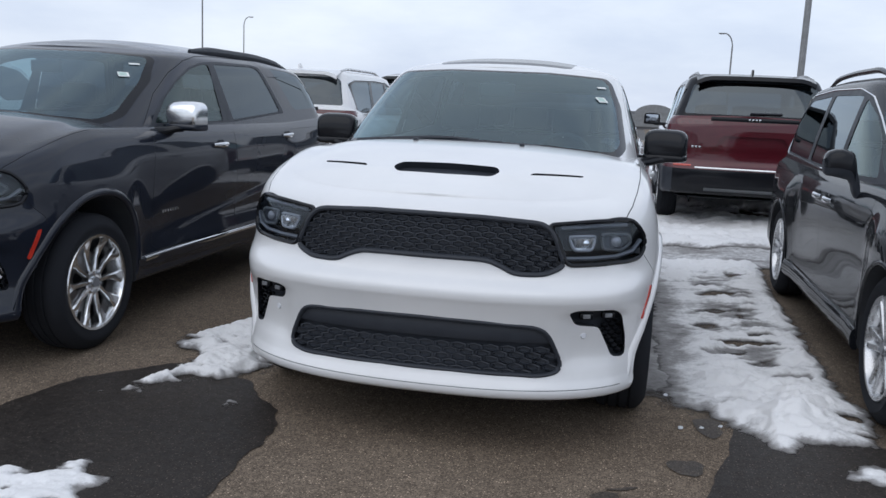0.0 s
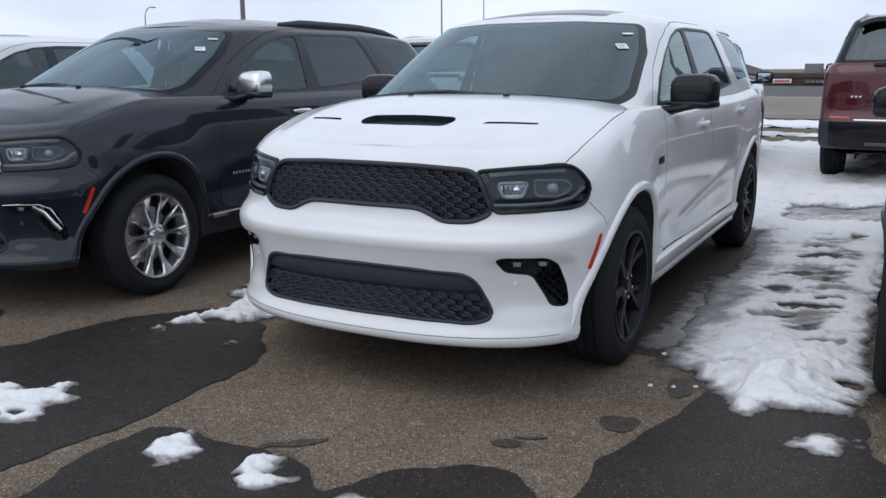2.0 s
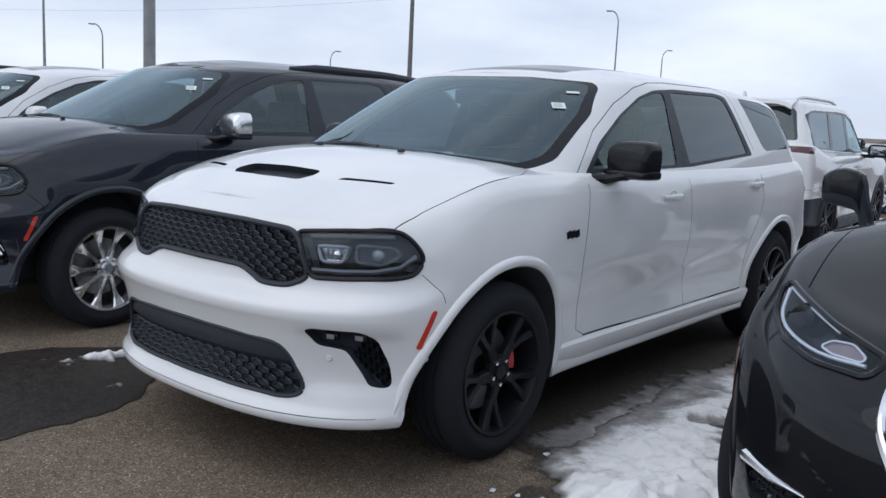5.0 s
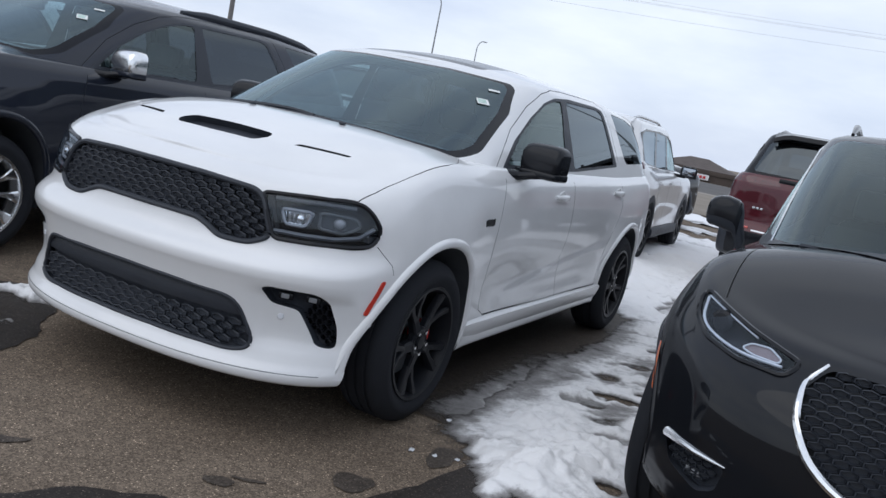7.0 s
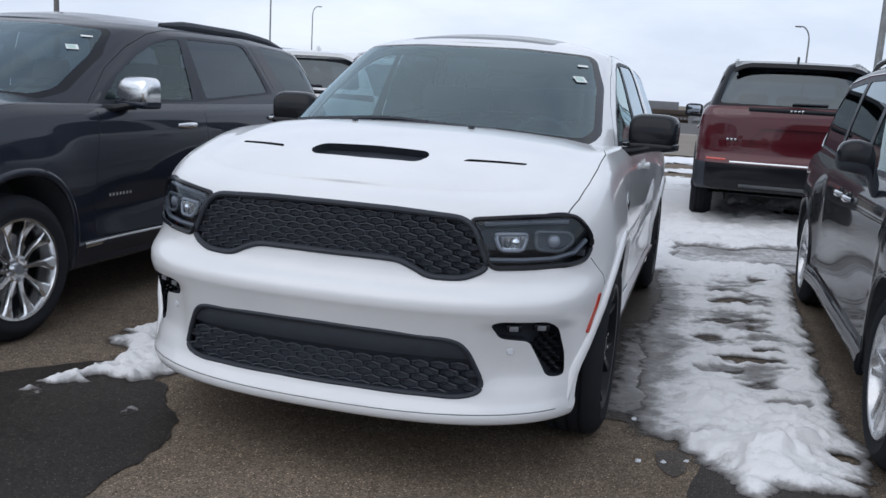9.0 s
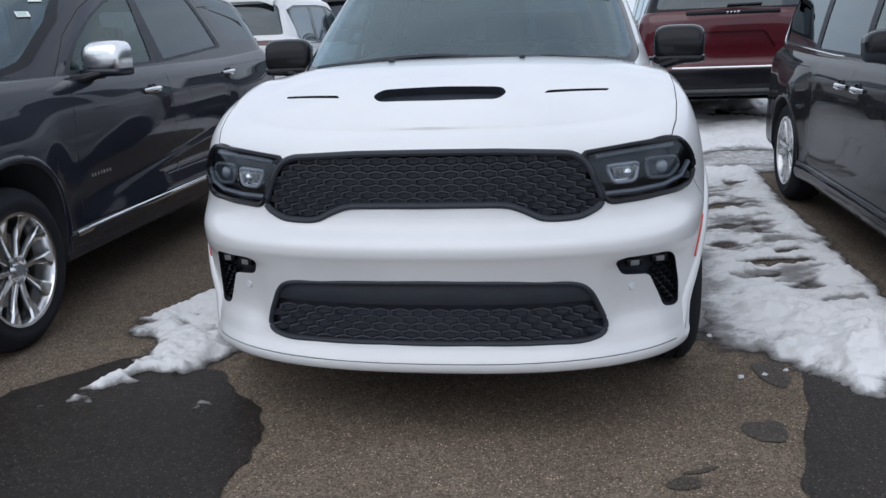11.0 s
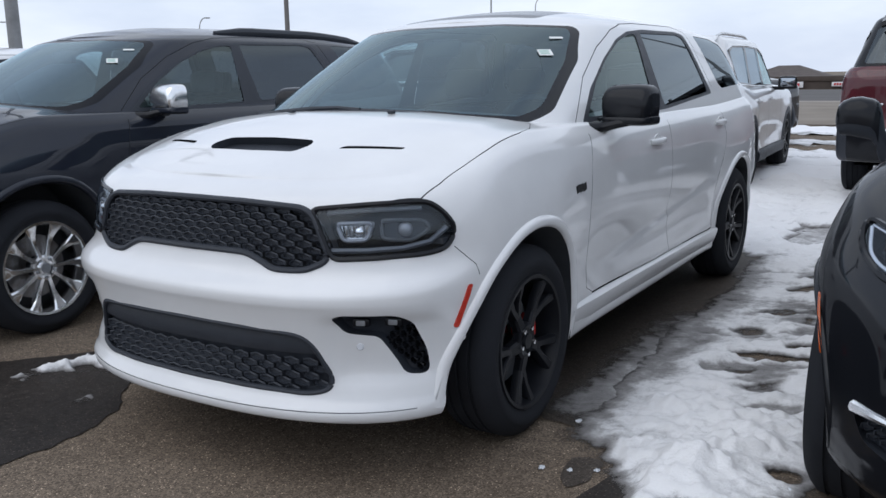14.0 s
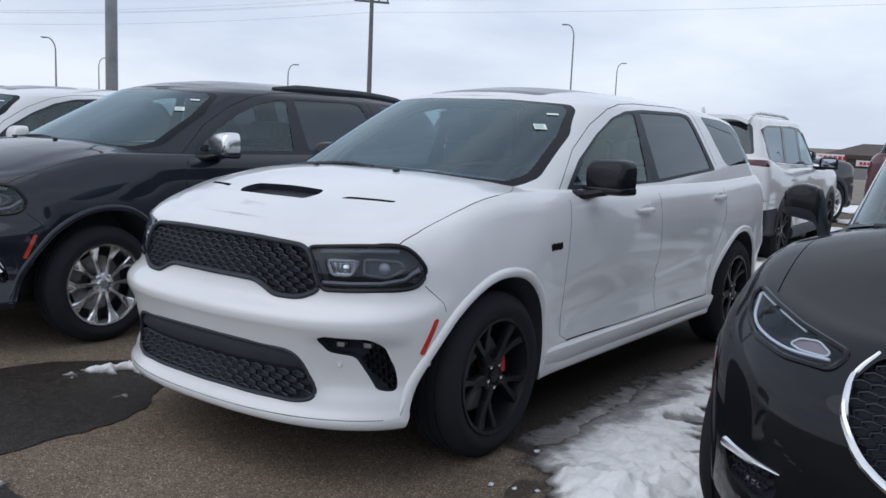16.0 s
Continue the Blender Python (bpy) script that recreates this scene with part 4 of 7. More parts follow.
    clear = rounded([(-0.735, 1.228), (-0.4, 1.256), (0.0, 1.267), (0.4, 1.256), (0.735, 1.228), (0.764, 1.265), (0.716, 1.465), (0.652, 1.604), (0.615, 1.630), (0.3, 1.649), (-0.3, 1.649), (-0.615, 1.630), (-0.652, 1.604), (-0.716, 1.465), (-0.764, 1.265)], 0.02, 2)
    pane = take(g, cut(g, clear, 1, -1))
    top.panel("screen_band", g, GLOSSBLK, car, "black printed band round the windscreen")
    ws = top.panel("windscreen", pane, SCREEN, car, "green-tinted windscreen")
    dlo = rounded([(1.585, 1.178), (1.78, 1.335), (2.05, 1.480), (2.30, 1.580), (2.52, 1.628), (2.80, 1.648), (3.42, 1.655), (3.56, 1.640), (3.68, 1.46), (3.80, 1.262), (2.80, 1.200)], 0.03, 3)
    fr = rounded([(1.66, 1.205), (1.86, 1.360), (2.10, 1.487), (2.33, 1.572), (2.53, 1.612), (2.635, 1.617), (2.615, 1.40), (2.60, 1.212)], 0.025, 3)
    rr = rounded([(2.775, 1.217), (2.735, 1.50), (2.725, 1.625), (3.42, 1.635), (3.52, 1.615), (3.64, 1.43), (3.715, 1.275)], 0.025, 3)
    qt = rounded([(3.79, 1.640), (4.20, 1.628), (4.42, 1.590), (4.60, 1.42), (4.66, 1.315), (4.08, 1.290), (4.02, 1.32)], 0.03, 3)
    for s in (1, -1):
        flank = lambda c, s=s: c.x * s > 0.4
        sheet = take(tb, cut(tb, dlo, 0, s, flank))
        for poly, mat in ((fr, SIDEGLASS), (rr, TINTED)):
            g = take(sheet, cut(sheet, poly, 0, s))
            bmesh.ops.translate(g, vec=(-0.004 * s, 0, 0), verts=g.verts)
            top.panel("door_window", g, mat, car, "tinted door window")
        top.panel("window_surround", sheet, PLASTIC, car, "black window surround")
        g = take(tb, cut(tb, qt, 0, s, flank))
        part("quarter_window_gasket", walls(g, (-0.012 * s, 0, 0)), GLOSSBLK, car)
        bmesh.ops.translate(g, vec=(-0.003 * s, 0, 0), verts=g.verts)
        top.panel("quarter_window", g, TINTED, car, "tinted quarter window")
        # roof joint over the doors
        ln = ribbon([(1.52, 1.18), (1.76, 1.39), (2.02, 1.535), (2.28, 1.630), (2.50, 1.668), (2.75, 1.682), (3.48, 1.690), (3.62, 1.66), (3.84, 1.30)], 0.002)
        st = take(tb, cut(tb, ln, 0, s, flank))
        part("door_frame_joint", sunk(st, (-0.01 * s, 0, 0)), DARK, car)
        st.free()
        mp = Vector((s * 0.845, 1.765, 1.165))
        m = mirror(car, mirror_mat or GLOSSBLK, GLOSSBLK if not chrome else BLACK, mp, s)
        foot = tube([(s * x, y, z) for x, y, z in ((0.80, 1.60, 1.165), (0.86, 1.63, 1.150), (0.91, 1.69, 1.158), (0.99, 1.72, 1.176), (1.10, 1.735, 1.190))], [0.052, 0.046, 0.034, 0.028, 0.018], 12, False, (1.0, 0.8))
        foot.transform(pose(mp.x + s * 0.175, mp.y, mp.z + 0.095, 0, 0, -8 * s).inverted())
        part("mirror_foot", foot, GLOSSBLK, m)
    rearp = rounded([(-0.70, 1.22), (0.70, 1.22), (0.60, 1.58), (-0.60, 1.58)], 0.05)
    g = take(tb, cut(tb, rearp, 1, 1, lambda c: c.y > 4))
    top.panel("rear_window", g, TINTED, car, "tinted rear window")
    # glass roof
    gr = rounded([(-0.42, 2.02), (0.42, 2.02), (0.44, 2.75), (-0.44, 2.75)], 0.06)
    g = take(tb, cut(tb, gr, 2, 1, lambda c: c.z > 1.5))
    top.panel("sunroof", g, GLOSSBLK, car, "dark glass sunroof")
    top.panel("roof", tb, paint, car)
    if chrome:
        for s in (1, -1):
            rail_on_roof(car, top, s, 0.585, 2.62, 4.45, PLASTIC, 0.016, 0.032)
    fin = prism([(3.95, 0), (4.14, 0), (4.12, 0.055), (4.08, 0.06)], -0.012, 0.012, "yz")
    fin.transform(Matrix.Translation((0, 0, top.at_top(0, 4.05)[0].z - 0.004)))
    part("roof_aerial", fin, paint, car)
    # cowl, wipers, mirror inside
    P = []
    for x in np.linspace(-0.80, 0.80, 25):
        yy = 0.99 + 0.62 * (abs(x) / 0.9) ** 2.6 * 0.9
        row = []
        for k, dy in enumerate((-0.10, -0.05, 0.0, 0.04)):
            q = low.at_top(x, yy + dy)[0]
            row.append((x, yy + dy, q.z - 0.006 + 0.010 * (k == 2)))
        P.append(row)
    part("cowl", from_grid(np.array(P)), PLASTIC, car)

    def on_screen(x, z, off=0.018):
        p, nn = top.at_front(x, z)
        return p + Vector((0, -off, off * 0.7))
    arm1 = [on_screen(x, z) for x, z in [(0.62, 1.205), (0.40, 1.226), (0.15, 1.240), (-0.10, 1.240)]]
    arm2 = [on_screen(x, z) for x, z in [(0.04, 1.248), (-0.10, 1.256), (-0.25, 1.252), (-0.45, 1.236), (-0.66, 1.215)]]
    wiper(car, arm1)
    wiper(car, arm2)
    for x in (-0.28, 0.28):
        q = low.at_top(x, 0.90)[0]
        part("washer_nozzle", box(x - 0.012, 0.88, q.z, x + 0.012, 0.91, q.z + 0.014, 0.004), PLASTIC, car)
    b = box(-0.11, -0.02, -0.04, 0.11, 0.02, 0.04, 0.015)
    p = on_screen(0.0, 1.56, 0.0)
    b.transform(Matrix.Translation(p + Vector((0, 0.13, -0.02))))
    part("rear_view_mirror", b, INTERIOR, car)
    b = box(-0.06, 0.03, -0.05, 0.06, 0.12, -0.01, 0.01)
    b.transform(Matrix.Translation(on_screen(0.0, 1.60, 0.0)))
    part("sensor_box", b, INTERIOR, car)
    # window sticker
    p, nn = top.at_front(0.632, 1.502)
    ax = Vector((0, 0, 1)).cross(nn)
    ax.normalize()
    ay = nn.cross(ax)
    rot = Matrix((ax, ay, nn)).transposed().to_4x4()
    b = bmesh.new()
    add_box(b, -0.035, -0.024, 0.004, 0.035, 0.024, 0.007)
    b.transform(Matrix.Translation(p) @ rot)
    st = part("window_sticker", b, PAPER, ws, "small white paper sticker")
    b = bmesh.new()
    for k in range(3):
        add_box(b, -0.028, -0.014 + 0.012 * k, 0.0075, 0.020, -0.008 + 0.012 * k, 0.0085)
    b.transform(Matrix.Translation(p) @ rot)
    part("sticker_print", b, GREENINK, st)
    p, nn = top.at_front(0.62, 1.575)
    b = box(-0.035, -0.008, 0.004, 0.035, 0.008, 0.006)
    b.transform(Matrix.Translation(p) @ rot)
    part("barcode_sticker", b, PAPER, ws)
    # lettering on the flanks as plain bars
    for s in (1, -1):
        rows = []
        if sporty:
            for k in range(3):
                p, nn = low.at_side(1.31 + 0.04 * k, 0.915, s)
                rows.append((Matrix.Translation(p + Vector((s * 0.003, 0, 0))) @ pose(0, 0, 0, 14 * s, 0, 0), 0.004, 0.034, 0.034))
        else:
            for k in range(7):
                p, nn = low.at_side(1.60 + 0.034 * k, 0.645, s)
                rows.append((Matrix.Translation(p + Vector((s * 0.003, 0, 0))), 0.003, 0.016, 0.017))
        bars(car, "model_badge", rows, GLOSSBLK if sporty else SATIN)
    cabin_fittings(car, {"tub": (1.25, 4.75, 0.80), "seats": (1.95, 2.85, 3.7)}, SEAT, 1, 1.13)
    for s in (1, -1):
        for yc in hubs:
            wheel(car, style, s * (0.858 if yc < 2 else 0.868), yc, hub_z, 0.388, s)
    # tail lamps
    for s in (1, -1):
        p = low.at_rear(s * 0.70, 0.98)[0]
        b = box(-0.22, -0.05, -0.05, 0.22, 0.05, 0.05, 0.02)
        b.transform(Matrix.Translation(p + Vector((0, -0.02, 0))) @ pose(0, 0, 0, 0, 0, -25 * s))
        part("tail_lamp", b, TAILRED, car)
    car.matrix_world = pose(*at)
    for sh in (low, top):
        sh.ref.free()
    return car


# ---------------------------------------------------------------- other cars
VAN = {
    "rings": [
        (0.30, 0.80, 2.4, 0.86, 4.98, 0.35, 3.0, 0.23, 0.25, 0.34),
        (0.22, 0.80, 2.4, 0.94, 5.04, 0.35, 3.0, 0.215, 0.235, 0.33),
        (0.14, 0.80, 2.4, 0.985, 5.08, 0.35, 3.0, 0.26, 0.27, 0.36),
        (0.115, 0.80, 2.35, 0.995, 5.09, 0.35, 3.0, 0.42, 0.42, 0.48),
        (0.120, 0.80, 2.35, 0.995, 5.08, 0.35, 3.0, 0.58, 0.60, 0.64),
        (0.150, 0.82, 2.3, 0.992, 5.06, 0.35, 3.0, 0.72, 0.78, 0.80),
        (0.260, 0.84, 2.25, 0.985, 5.05, 0.35, 3.0, 0.83, 0.92, 0.94),
        (0.335, 0.84, 2.25, 0.960, 5.04, 0.35, 3.0, 0.885, 1.02, 1.05),
        (0.40, 0.84, 2.2, 0.910, 5.02, 0.35, 3.0, 0.915, 1.075, 1.10),
    ],
    "per": [3, 4, 5, 5, 6, 6, 5, 5],
    "wide": 0.99, "hubs": (0.96, 4.05), "flare": 0.050, "tuck": 0.012, "haunch": 0.0,
    "crown": [(0.36, 0.0), (0.5, 0.03), (0.8, 0.085), (1.2, 0.13), (1.6, 0.14), (5.0, 0.05)], "deckpow": 2.4,
    "cabin": [
        (0.98, 1.20, 2.3, 0.930, 5.03, 0.40, 3.0, 1.10, 1.00, 1.05),
        (1.10, 1.18, 2.3, 0.910, 5.02, 0.40, 3.0, 1.17, 1.08, 1.12),
        (1.68, 0.95, 2.4, 0.840, 4.97, 0.40, 3.0, 1.45, 1.40, 1.42),
        (2.22, 0.70, 2.5, 0.755, 4.88, 0.40, 3.0, 1.665, 1.67, 1.64),
        (2.35, 0.66, 2.5, 0.680, 4.80, 0.38, 3.0, 1.705, 1.725, 1.69),
    ],
    "cab_per": [5, 12, 12, 5],
    "roof": [(2.3, 0.0), (2.8, 0.035), (3.4, 0.045), (4.4, 0.04), (4.82, 0.0)],
}
SUVB = {
    "rings": [
        (0.10, 0.45, 2.8, 0.82, 4.98, 0.30, 3.4, 0.30, 0.28, 0.42),
        (0.04, 0.45, 2.8, 0.92, 5.06, 0.30, 3.4, 0.28, 0.27, 0.40),
        (0.00, 0.45, 2.8, 0.965, 5.12, 0.30, 3.4, 0.36, 0.32, 0.44),
        (0.00, 0.45, 2.8, 0.975, 5.16, 0.30, 3.4, 0.52, 0.48, 0.56),
        (0.00, 0.45, 2.8, 0.975, 5.17, 0.30, 3.4, 0.66, 0.64, 0.70),
        (0.01, 0.45, 2.8, 0.972, 5.11, 0.28, 3.4, 0.74, 0.78, 0.78),
        (0.02, 0.45, 2.8, 0.970, 5.10, 0.28, 3.4, 0.88, 0.90, 0.98),
        (0.03, 0.45, 2.8, 0.960, 5.09, 0.28, 3.4, 0.98, 1.04, 1.16),
        (0.05, 0.45, 2.7, 0.935, 5.07, 0.28, 3.4, 1.05, 1.12, 1.26),
        (0.10, 0.45, 2.7, 0.900, 5.05, 0.28, 3.4, 1.09, 1.155, 1.30),
    ],
    "per": 5, "wide": 0.97, "hubs": (0.92, 4.01), "flare": 0.02, "tuck": 0.02, "haunch": 0.01,
    "crown": [(0.1, 0.0), (0.3, 0.03), (0.8, 0.07), (1.4, 0.08), (5.0, 0.02)], "deckpow": 2.8,
    "cabin": [
        (1.15, 0.80, 2.6, 0.915, 5.04, 0.30, 3.4, 1.14, 1.08, 1.20),
        (1.24, 0.80, 2.6, 0.895, 5.03, 0.30, 3.4, 1.19, 1.15, 1.28),
        (1.62, 0.66, 2.7, 0.820, 4.93, 0.30, 3.4, 1.45, 1.44, 1.50),
        (2.00, 0.50, 2.8, 0.740, 4.78, 0.30, 3.4, 1.71, 1.73, 1.73),
        (2.12, 0.48, 2.8, 0.670, 4.74, 0.28, 3.4, 1.755, 1.785, 1.78),
    ],
    "cab_per": [4, 9, 9, 4],
    "roof": [(2.1, 0.0), (2.5, 0.03), (3.4, 0.035), (4.4, 0.03), (4.78, 0.0)],
}


def wheel_openings(car, shell, hubs, r, lip_mat, zc, tyre_r, style, track, lip_r=0.02, turn=0.0, rim_r=0.25):
    for s in (1, -1):
        for i, yc in enumerate(hubs):
            f = cut(shell.bm, arch_outline(yc, zc, r), 0, 0, lambda c, s=s: c.x * s > 0.5 and c.z < zc + r + 0.15)
            sheet = take(shell.bm, f)
            part("wheel_well", walls(sheet, (-0.36 * s, 0, 0)), DARK, car)
            sheet.free()
            part("wheel_well_liner", prism(arch_outline(yc, zc, r + 0.03, 0.0, 1.0, 0.27), s * 0.60, s * 0.62, "yz"), DARK, car)
            lip = []
            for a in np.linspace(-14, 194, 30):
                yy, zz = yc + (r + 0.012) * math.cos(radians(a)), zc + (r + 0.012) * math.sin(radians(a))
                p, nn = shell.at_side(yy, max(zz, 0.30), s)
                if p is not None:
                    lip.append((p, nn))
            part("wheel_arch_lip", lip_strip([q[0] for q in lip], [q[1] for q in lip], lip_r, 0.014), lip_mat, car)
            wheel(car, style, s * track, yc, zc, tyre_r, s, 0.24, turn if i == 0 else 0.0, rim_r)


def side_joint(car, shell, lines, s, half=0.002):
    for ln in lines:
        sheet = take(shell.bm, cut(shell.bm, ribbon(ln, half), 0, s, lambda c: c.x * s > 0.5))
        part("panel_joint", sunk(sheet, (-0.014 * s, 0, 0)), DARK, car)
        sheet.free()


def swept_mirror(car, x0, s):
    """A door mirror whose shell narrows inwards and sweeps down into its foot on the door."""
    stations = [(-0.02, 0.985, 1.08, 0.036), (0.015, 1.00, 1.15, 0.044), (0.035, 1.025, 1.215, 0.053), (0.055, 1.072, 1.248, 0.062), (0.085, 1.098, 1.262, 0.071),
                (0.16, 1.108, 1.272, 0.078), (0.22, 1.114, 1.268, 0.076), (0.27, 1.116, 1.255, 0.068), (0.295, 1.128, 1.238, 0.056), (0.308, 1.15, 1.21, 0.03)]

    def skin(a0, a1, n, grow):
        P = []
        for u, zb, zt, dy in stations:
            row = []
            for t in np.linspace(radians(a0), radians(a1), n):
                c, q = math.cos(t), math.sin(t)
                row.append((x0 + s * (u * 0.62 + grow * 0.5), 1.93 + 0.02 * u + math.copysign(abs(c) ** 0.7, c) * (dy + grow), (zb + zt) / 2 + math.copysign(abs(q) ** 0.7, q) * ((zt - zb) / 2 + grow)))
            P.append(row)
        return np.array(P)
    m = new("mirror")
    m.parent = car
    b = from_grid(skin(0, 345, 24, 0.0), closed_v=True)
    bmesh.ops.holes_fill(b, edges=[e for e in b.edges if e.is_boundary], sides=24)
    bmesh.ops.recalc_face_normals(b, faces=b.faces)
    part("mirror_shell", b, PLASTIC, m)
    cap = from_grid(skin(4, 190, 16, 0.003)[2:])
    bmesh.ops.recalc_face_normals(cap, faces=cap.faces)
    part("mirror_cap", cap, GLOSSBLK, m)
    g = box(min(x0 + s * 0.06, x0 + s * 0.17), 2.003, 1.125, max(x0 + s * 0.06, x0 + s * 0.17), 2.013, 1.245, 0.003)
    part("mirror_glass", g, MIRRORGLASS, m)


def minivan(name, at, paint, label):
    car = tagged(new(name), label, "car", "parked cars")
    low, top = Shell(lower_shell(VAN)), Shell(upper_shell(VAN))
    bm, tb = low.bm, top.bm
    wheel_openings(car, low, VAN["hubs"], 0.398, paint, 0.366, 0.366, ("silver", 5, "twin"), 0.895, 0.014)
    ahead = lambda c: c.y < 0.95
    # grille with its chrome band, lamps, fog pockets
    gp = rounded(both([(0.0, 0.872), (0.22, 0.872), (0.42, 0.866), (0.485, 0.79), (0.47, 0.70), (0.40, 0.60), (0.27, 0.535), (0.0, 0.51)]), 0.03)
    g = take(bm, cut(bm, gp, 1, -1, ahead))
    part("grille_backing", sunk(g, (0, 0.07, 0)), DARK, car)
    g.free()
    rim = [low.at_front(p[0], p[1])[0] for p in gp]
    below = [low.at_front(x, z)[0] + Vector((0, -0.002, 0)) for x, z in smooth_line([(-0.43, 0.874), (-0.475, 0.82), (-0.483, 0.78), (-0.468, 0.70), (-0.40, 0.605), (-0.27, 0.54), (0.0, 0.513), (0.27, 0.54), (0.40, 0.605), (0.468, 0.70), (0.483, 0.78), (0.475, 0.82), (0.43, 0.874)], 4)]
    n = len(below)
    gr = part("grille_frame", tube(below, [0.012 * (0.45 + 0.55 * min(1.0, min(k, n - 1 - k) / 9)) for k in range(n)], 8, False, (1.0, 1.15)), BRIGHT, car, "chrome grille surround")
    honeycomb(low, gp, gr, 0.016, 0.052, mat=PLASTIC, squash=0.48, deep=0.010, ring=0.86)
    for s in (1, -1):
        lp = rounded(mir([(0.505, 0.855), (0.68, 0.893), (0.80, 0.928), (0.885, 0.955), (0.907, 0.92), (0.892, 0.868), (0.83, 0.825), (0.70, 0.803), (0.545, 0.806)], s), 0.025)
        g = take(bm, cut(bm, lp, 1, -1, lambda c, s=s: c.y < 1.2 and c.x * s > 0.4))
        lamp = part("headlight", sunk(g, (-0.02 * s, 0.09, 0)), GLOSSBLK, car, "slim headlight with bright daytime strip")
        edge = [low.at_front(p[0], p[1])[0] for p in lp]
        part("headlight_rim", tube([p for p in edge if p is not None], 0.010, 6, True), GLOSSBLK, lamp)
        strip = [low.at_front(s * x, z)[0] + Vector((0, 0.012, 0.0)) for x, z in smooth_line([(0.560, 0.826), (0.70, 0.822), (0.82, 0.842), (0.868, 0.872), (0.880, 0.932)], 4)]
        part("daytime_strip", tube(strip, 0.0052, 6), LAMPWHITE, lamp)
        strip = [low.at_front(s * x, z)[0] + Vector((0, 0.012, 0.0)) for x, z in smooth_line([(0.66, 0.876), (0.78, 0.910), (0.876, 0.937)], 4)]
        part("lamp_upper_strip", tube(strip, 0.0036, 6), LAMPWHITE, lamp)
        pocket = [(0.565, 0.842), (0.61, 0.862), (0.672, 0.856), (0.70, 0.836), (0.66, 0.828), (0.575, 0.830)]
        part("signal_frame", tube([low.at_front(s * x, z)[0] + Vector((0, 0.014, 0)) for x, z in rounded(pocket, 0.012, 3)], 0.0034, 6, True), LAMPWHITE, lamp)
        b = prism(mir(pocket, s), 0.0, 0.006)
        for v in b.verts:
            v.co.y += low.at_front(v.co.x, v.co.z)[0].y + 0.020
        part("turn_signal", b, SIGNAL, lamp, "smoky turn signal")
        p = low.at_front(s * 0.79, 0.878)[0]
        b = lathe([(0.0, 0.04), (0.03, 0.04), (0.04, 0.03), (0.045, 0.0)], 20)
        b.transform(Matrix.Translation(p + Vector((0, 0.07, 0))) @ pose(0, 0, 0, 0, 0, -90 + 20 * s))
        part("projector_lens", b, GLOSSBLK, lamp)
        low.panel("headlight_lens", g, LENS, lamp, "clear headlight lens")
        fp = rounded(mir([(0.635, 0.482), (0.845, 0.492), (0.862, 0.46), (0.83, 0.40), (0.71, 0.365), (0.65, 0.40)], s), 0.02)
        g = take(bm, cut(bm, fp, 1, -1, lambda c, s=s: c.y < 0.9 and c.x * s > 0.5))
        fog = part("fog_lamp_pocket", sunk(g, (0, 0.06, 0)), PLASTIC, car)
        g.free()
        strip = [low.at_front(s * x, z)[0] + Vector((0, -0.004, 0)) for x, z in [(0.634, 0.489), (0.74, 0.486), (0.862, 0.484)]]
        part("fog_chrome_strip", tube(strip, [0.003, 0.011, 0.017], 8), BRIGHT, fog)
        honeycomb(low, mir([(0.66, 0.47), (0.84, 0.475), (0.82, 0.41), (0.72, 0.38), (0.66, 0.41)], s), fog, 0.03, 0.036, "fog_mesh", PLASTIC, 0.6, 0.008, 0.84)
        for k in range(3):
            p = low.at_front(s * (0.715 + 0.022 * k), 0.408)[0]
            b = box(-0.006, 0, -0.008, 0.006, 0.012, 0.008, 0.003)
            b.transform(Matrix.Translation(p + Vector((0, 0.03, 0))))
            part("fog_lamp", b, LAMPBODY, fog)
        p, nn = low.at_side(0.62, 0.66, s)
        mk = take(bm, cut(bm, rounded([(0.690, 0.73), (0.712, 0.73), (0.618, 0.565), (0.598, 0.57)], 0.01), 0, s, lambda c, s=s: c.x * s > 0.5), False)
        bmesh.ops.translate(mk, vec=(s * 0.008, -0.003, 0), verts=mk.verts)
        part("side_marker", mk, AMBER, car, "orange side marker")
    lower = rounded(both([(0.0, 0.42), (0.40, 0.43), (0.56, 0.40), (0.60, 0.33), (0.50, 0.29), (0.0, 0.285)]), 0.03)
    g = take(bm, cut(bm, lower, 1, -1, ahead))
    part("lower_intake", sunk(g, (0, 0.07, 0)), PLASTIC, car)
    g.free()
    # hood joint
    upward = lambda c: c.z > 0.85
    for s in (1, -1):
        sheet = take(bm, cut(bm, ribbon([(s * x, y) for x, y in smooth_line([(0.815, 0.70), (0.822, 0.80), (0.825, 0.93), (0.82, 1.10), (0.80, 1.28), (0.77, 1.42)], 5)], 0.0025), 2, 1, upward))
        part("hood_joint", sunk(sheet, (0, 0, -0.012)), DARK, car)
        sheet.free()
    for s in (1, -1):
        side_joint(car, low, [[(1.52, 1.02), (1.50, 0.70), (1.56, 0.36)], [(2.70, 1.03), (2.68, 0.36)], [(3.62, 1.04), (3.60, 0.70), (3.52, 0.45), (3.50, 0.36)], [(1.56, 0.355), (3.50, 0.355)], [(3.66, 1.00), (4.85, 1.01)]], s)
        door = low.panel("front_door", take(bm, cut(bm, [(1.52, 1.05), (1.50, 0.70), (1.56, 0.36), (2.68, 0.36), (2.70, 1.06)], 0, s, lambda c, s=s: c.x * s > 0.6)), paint, car)
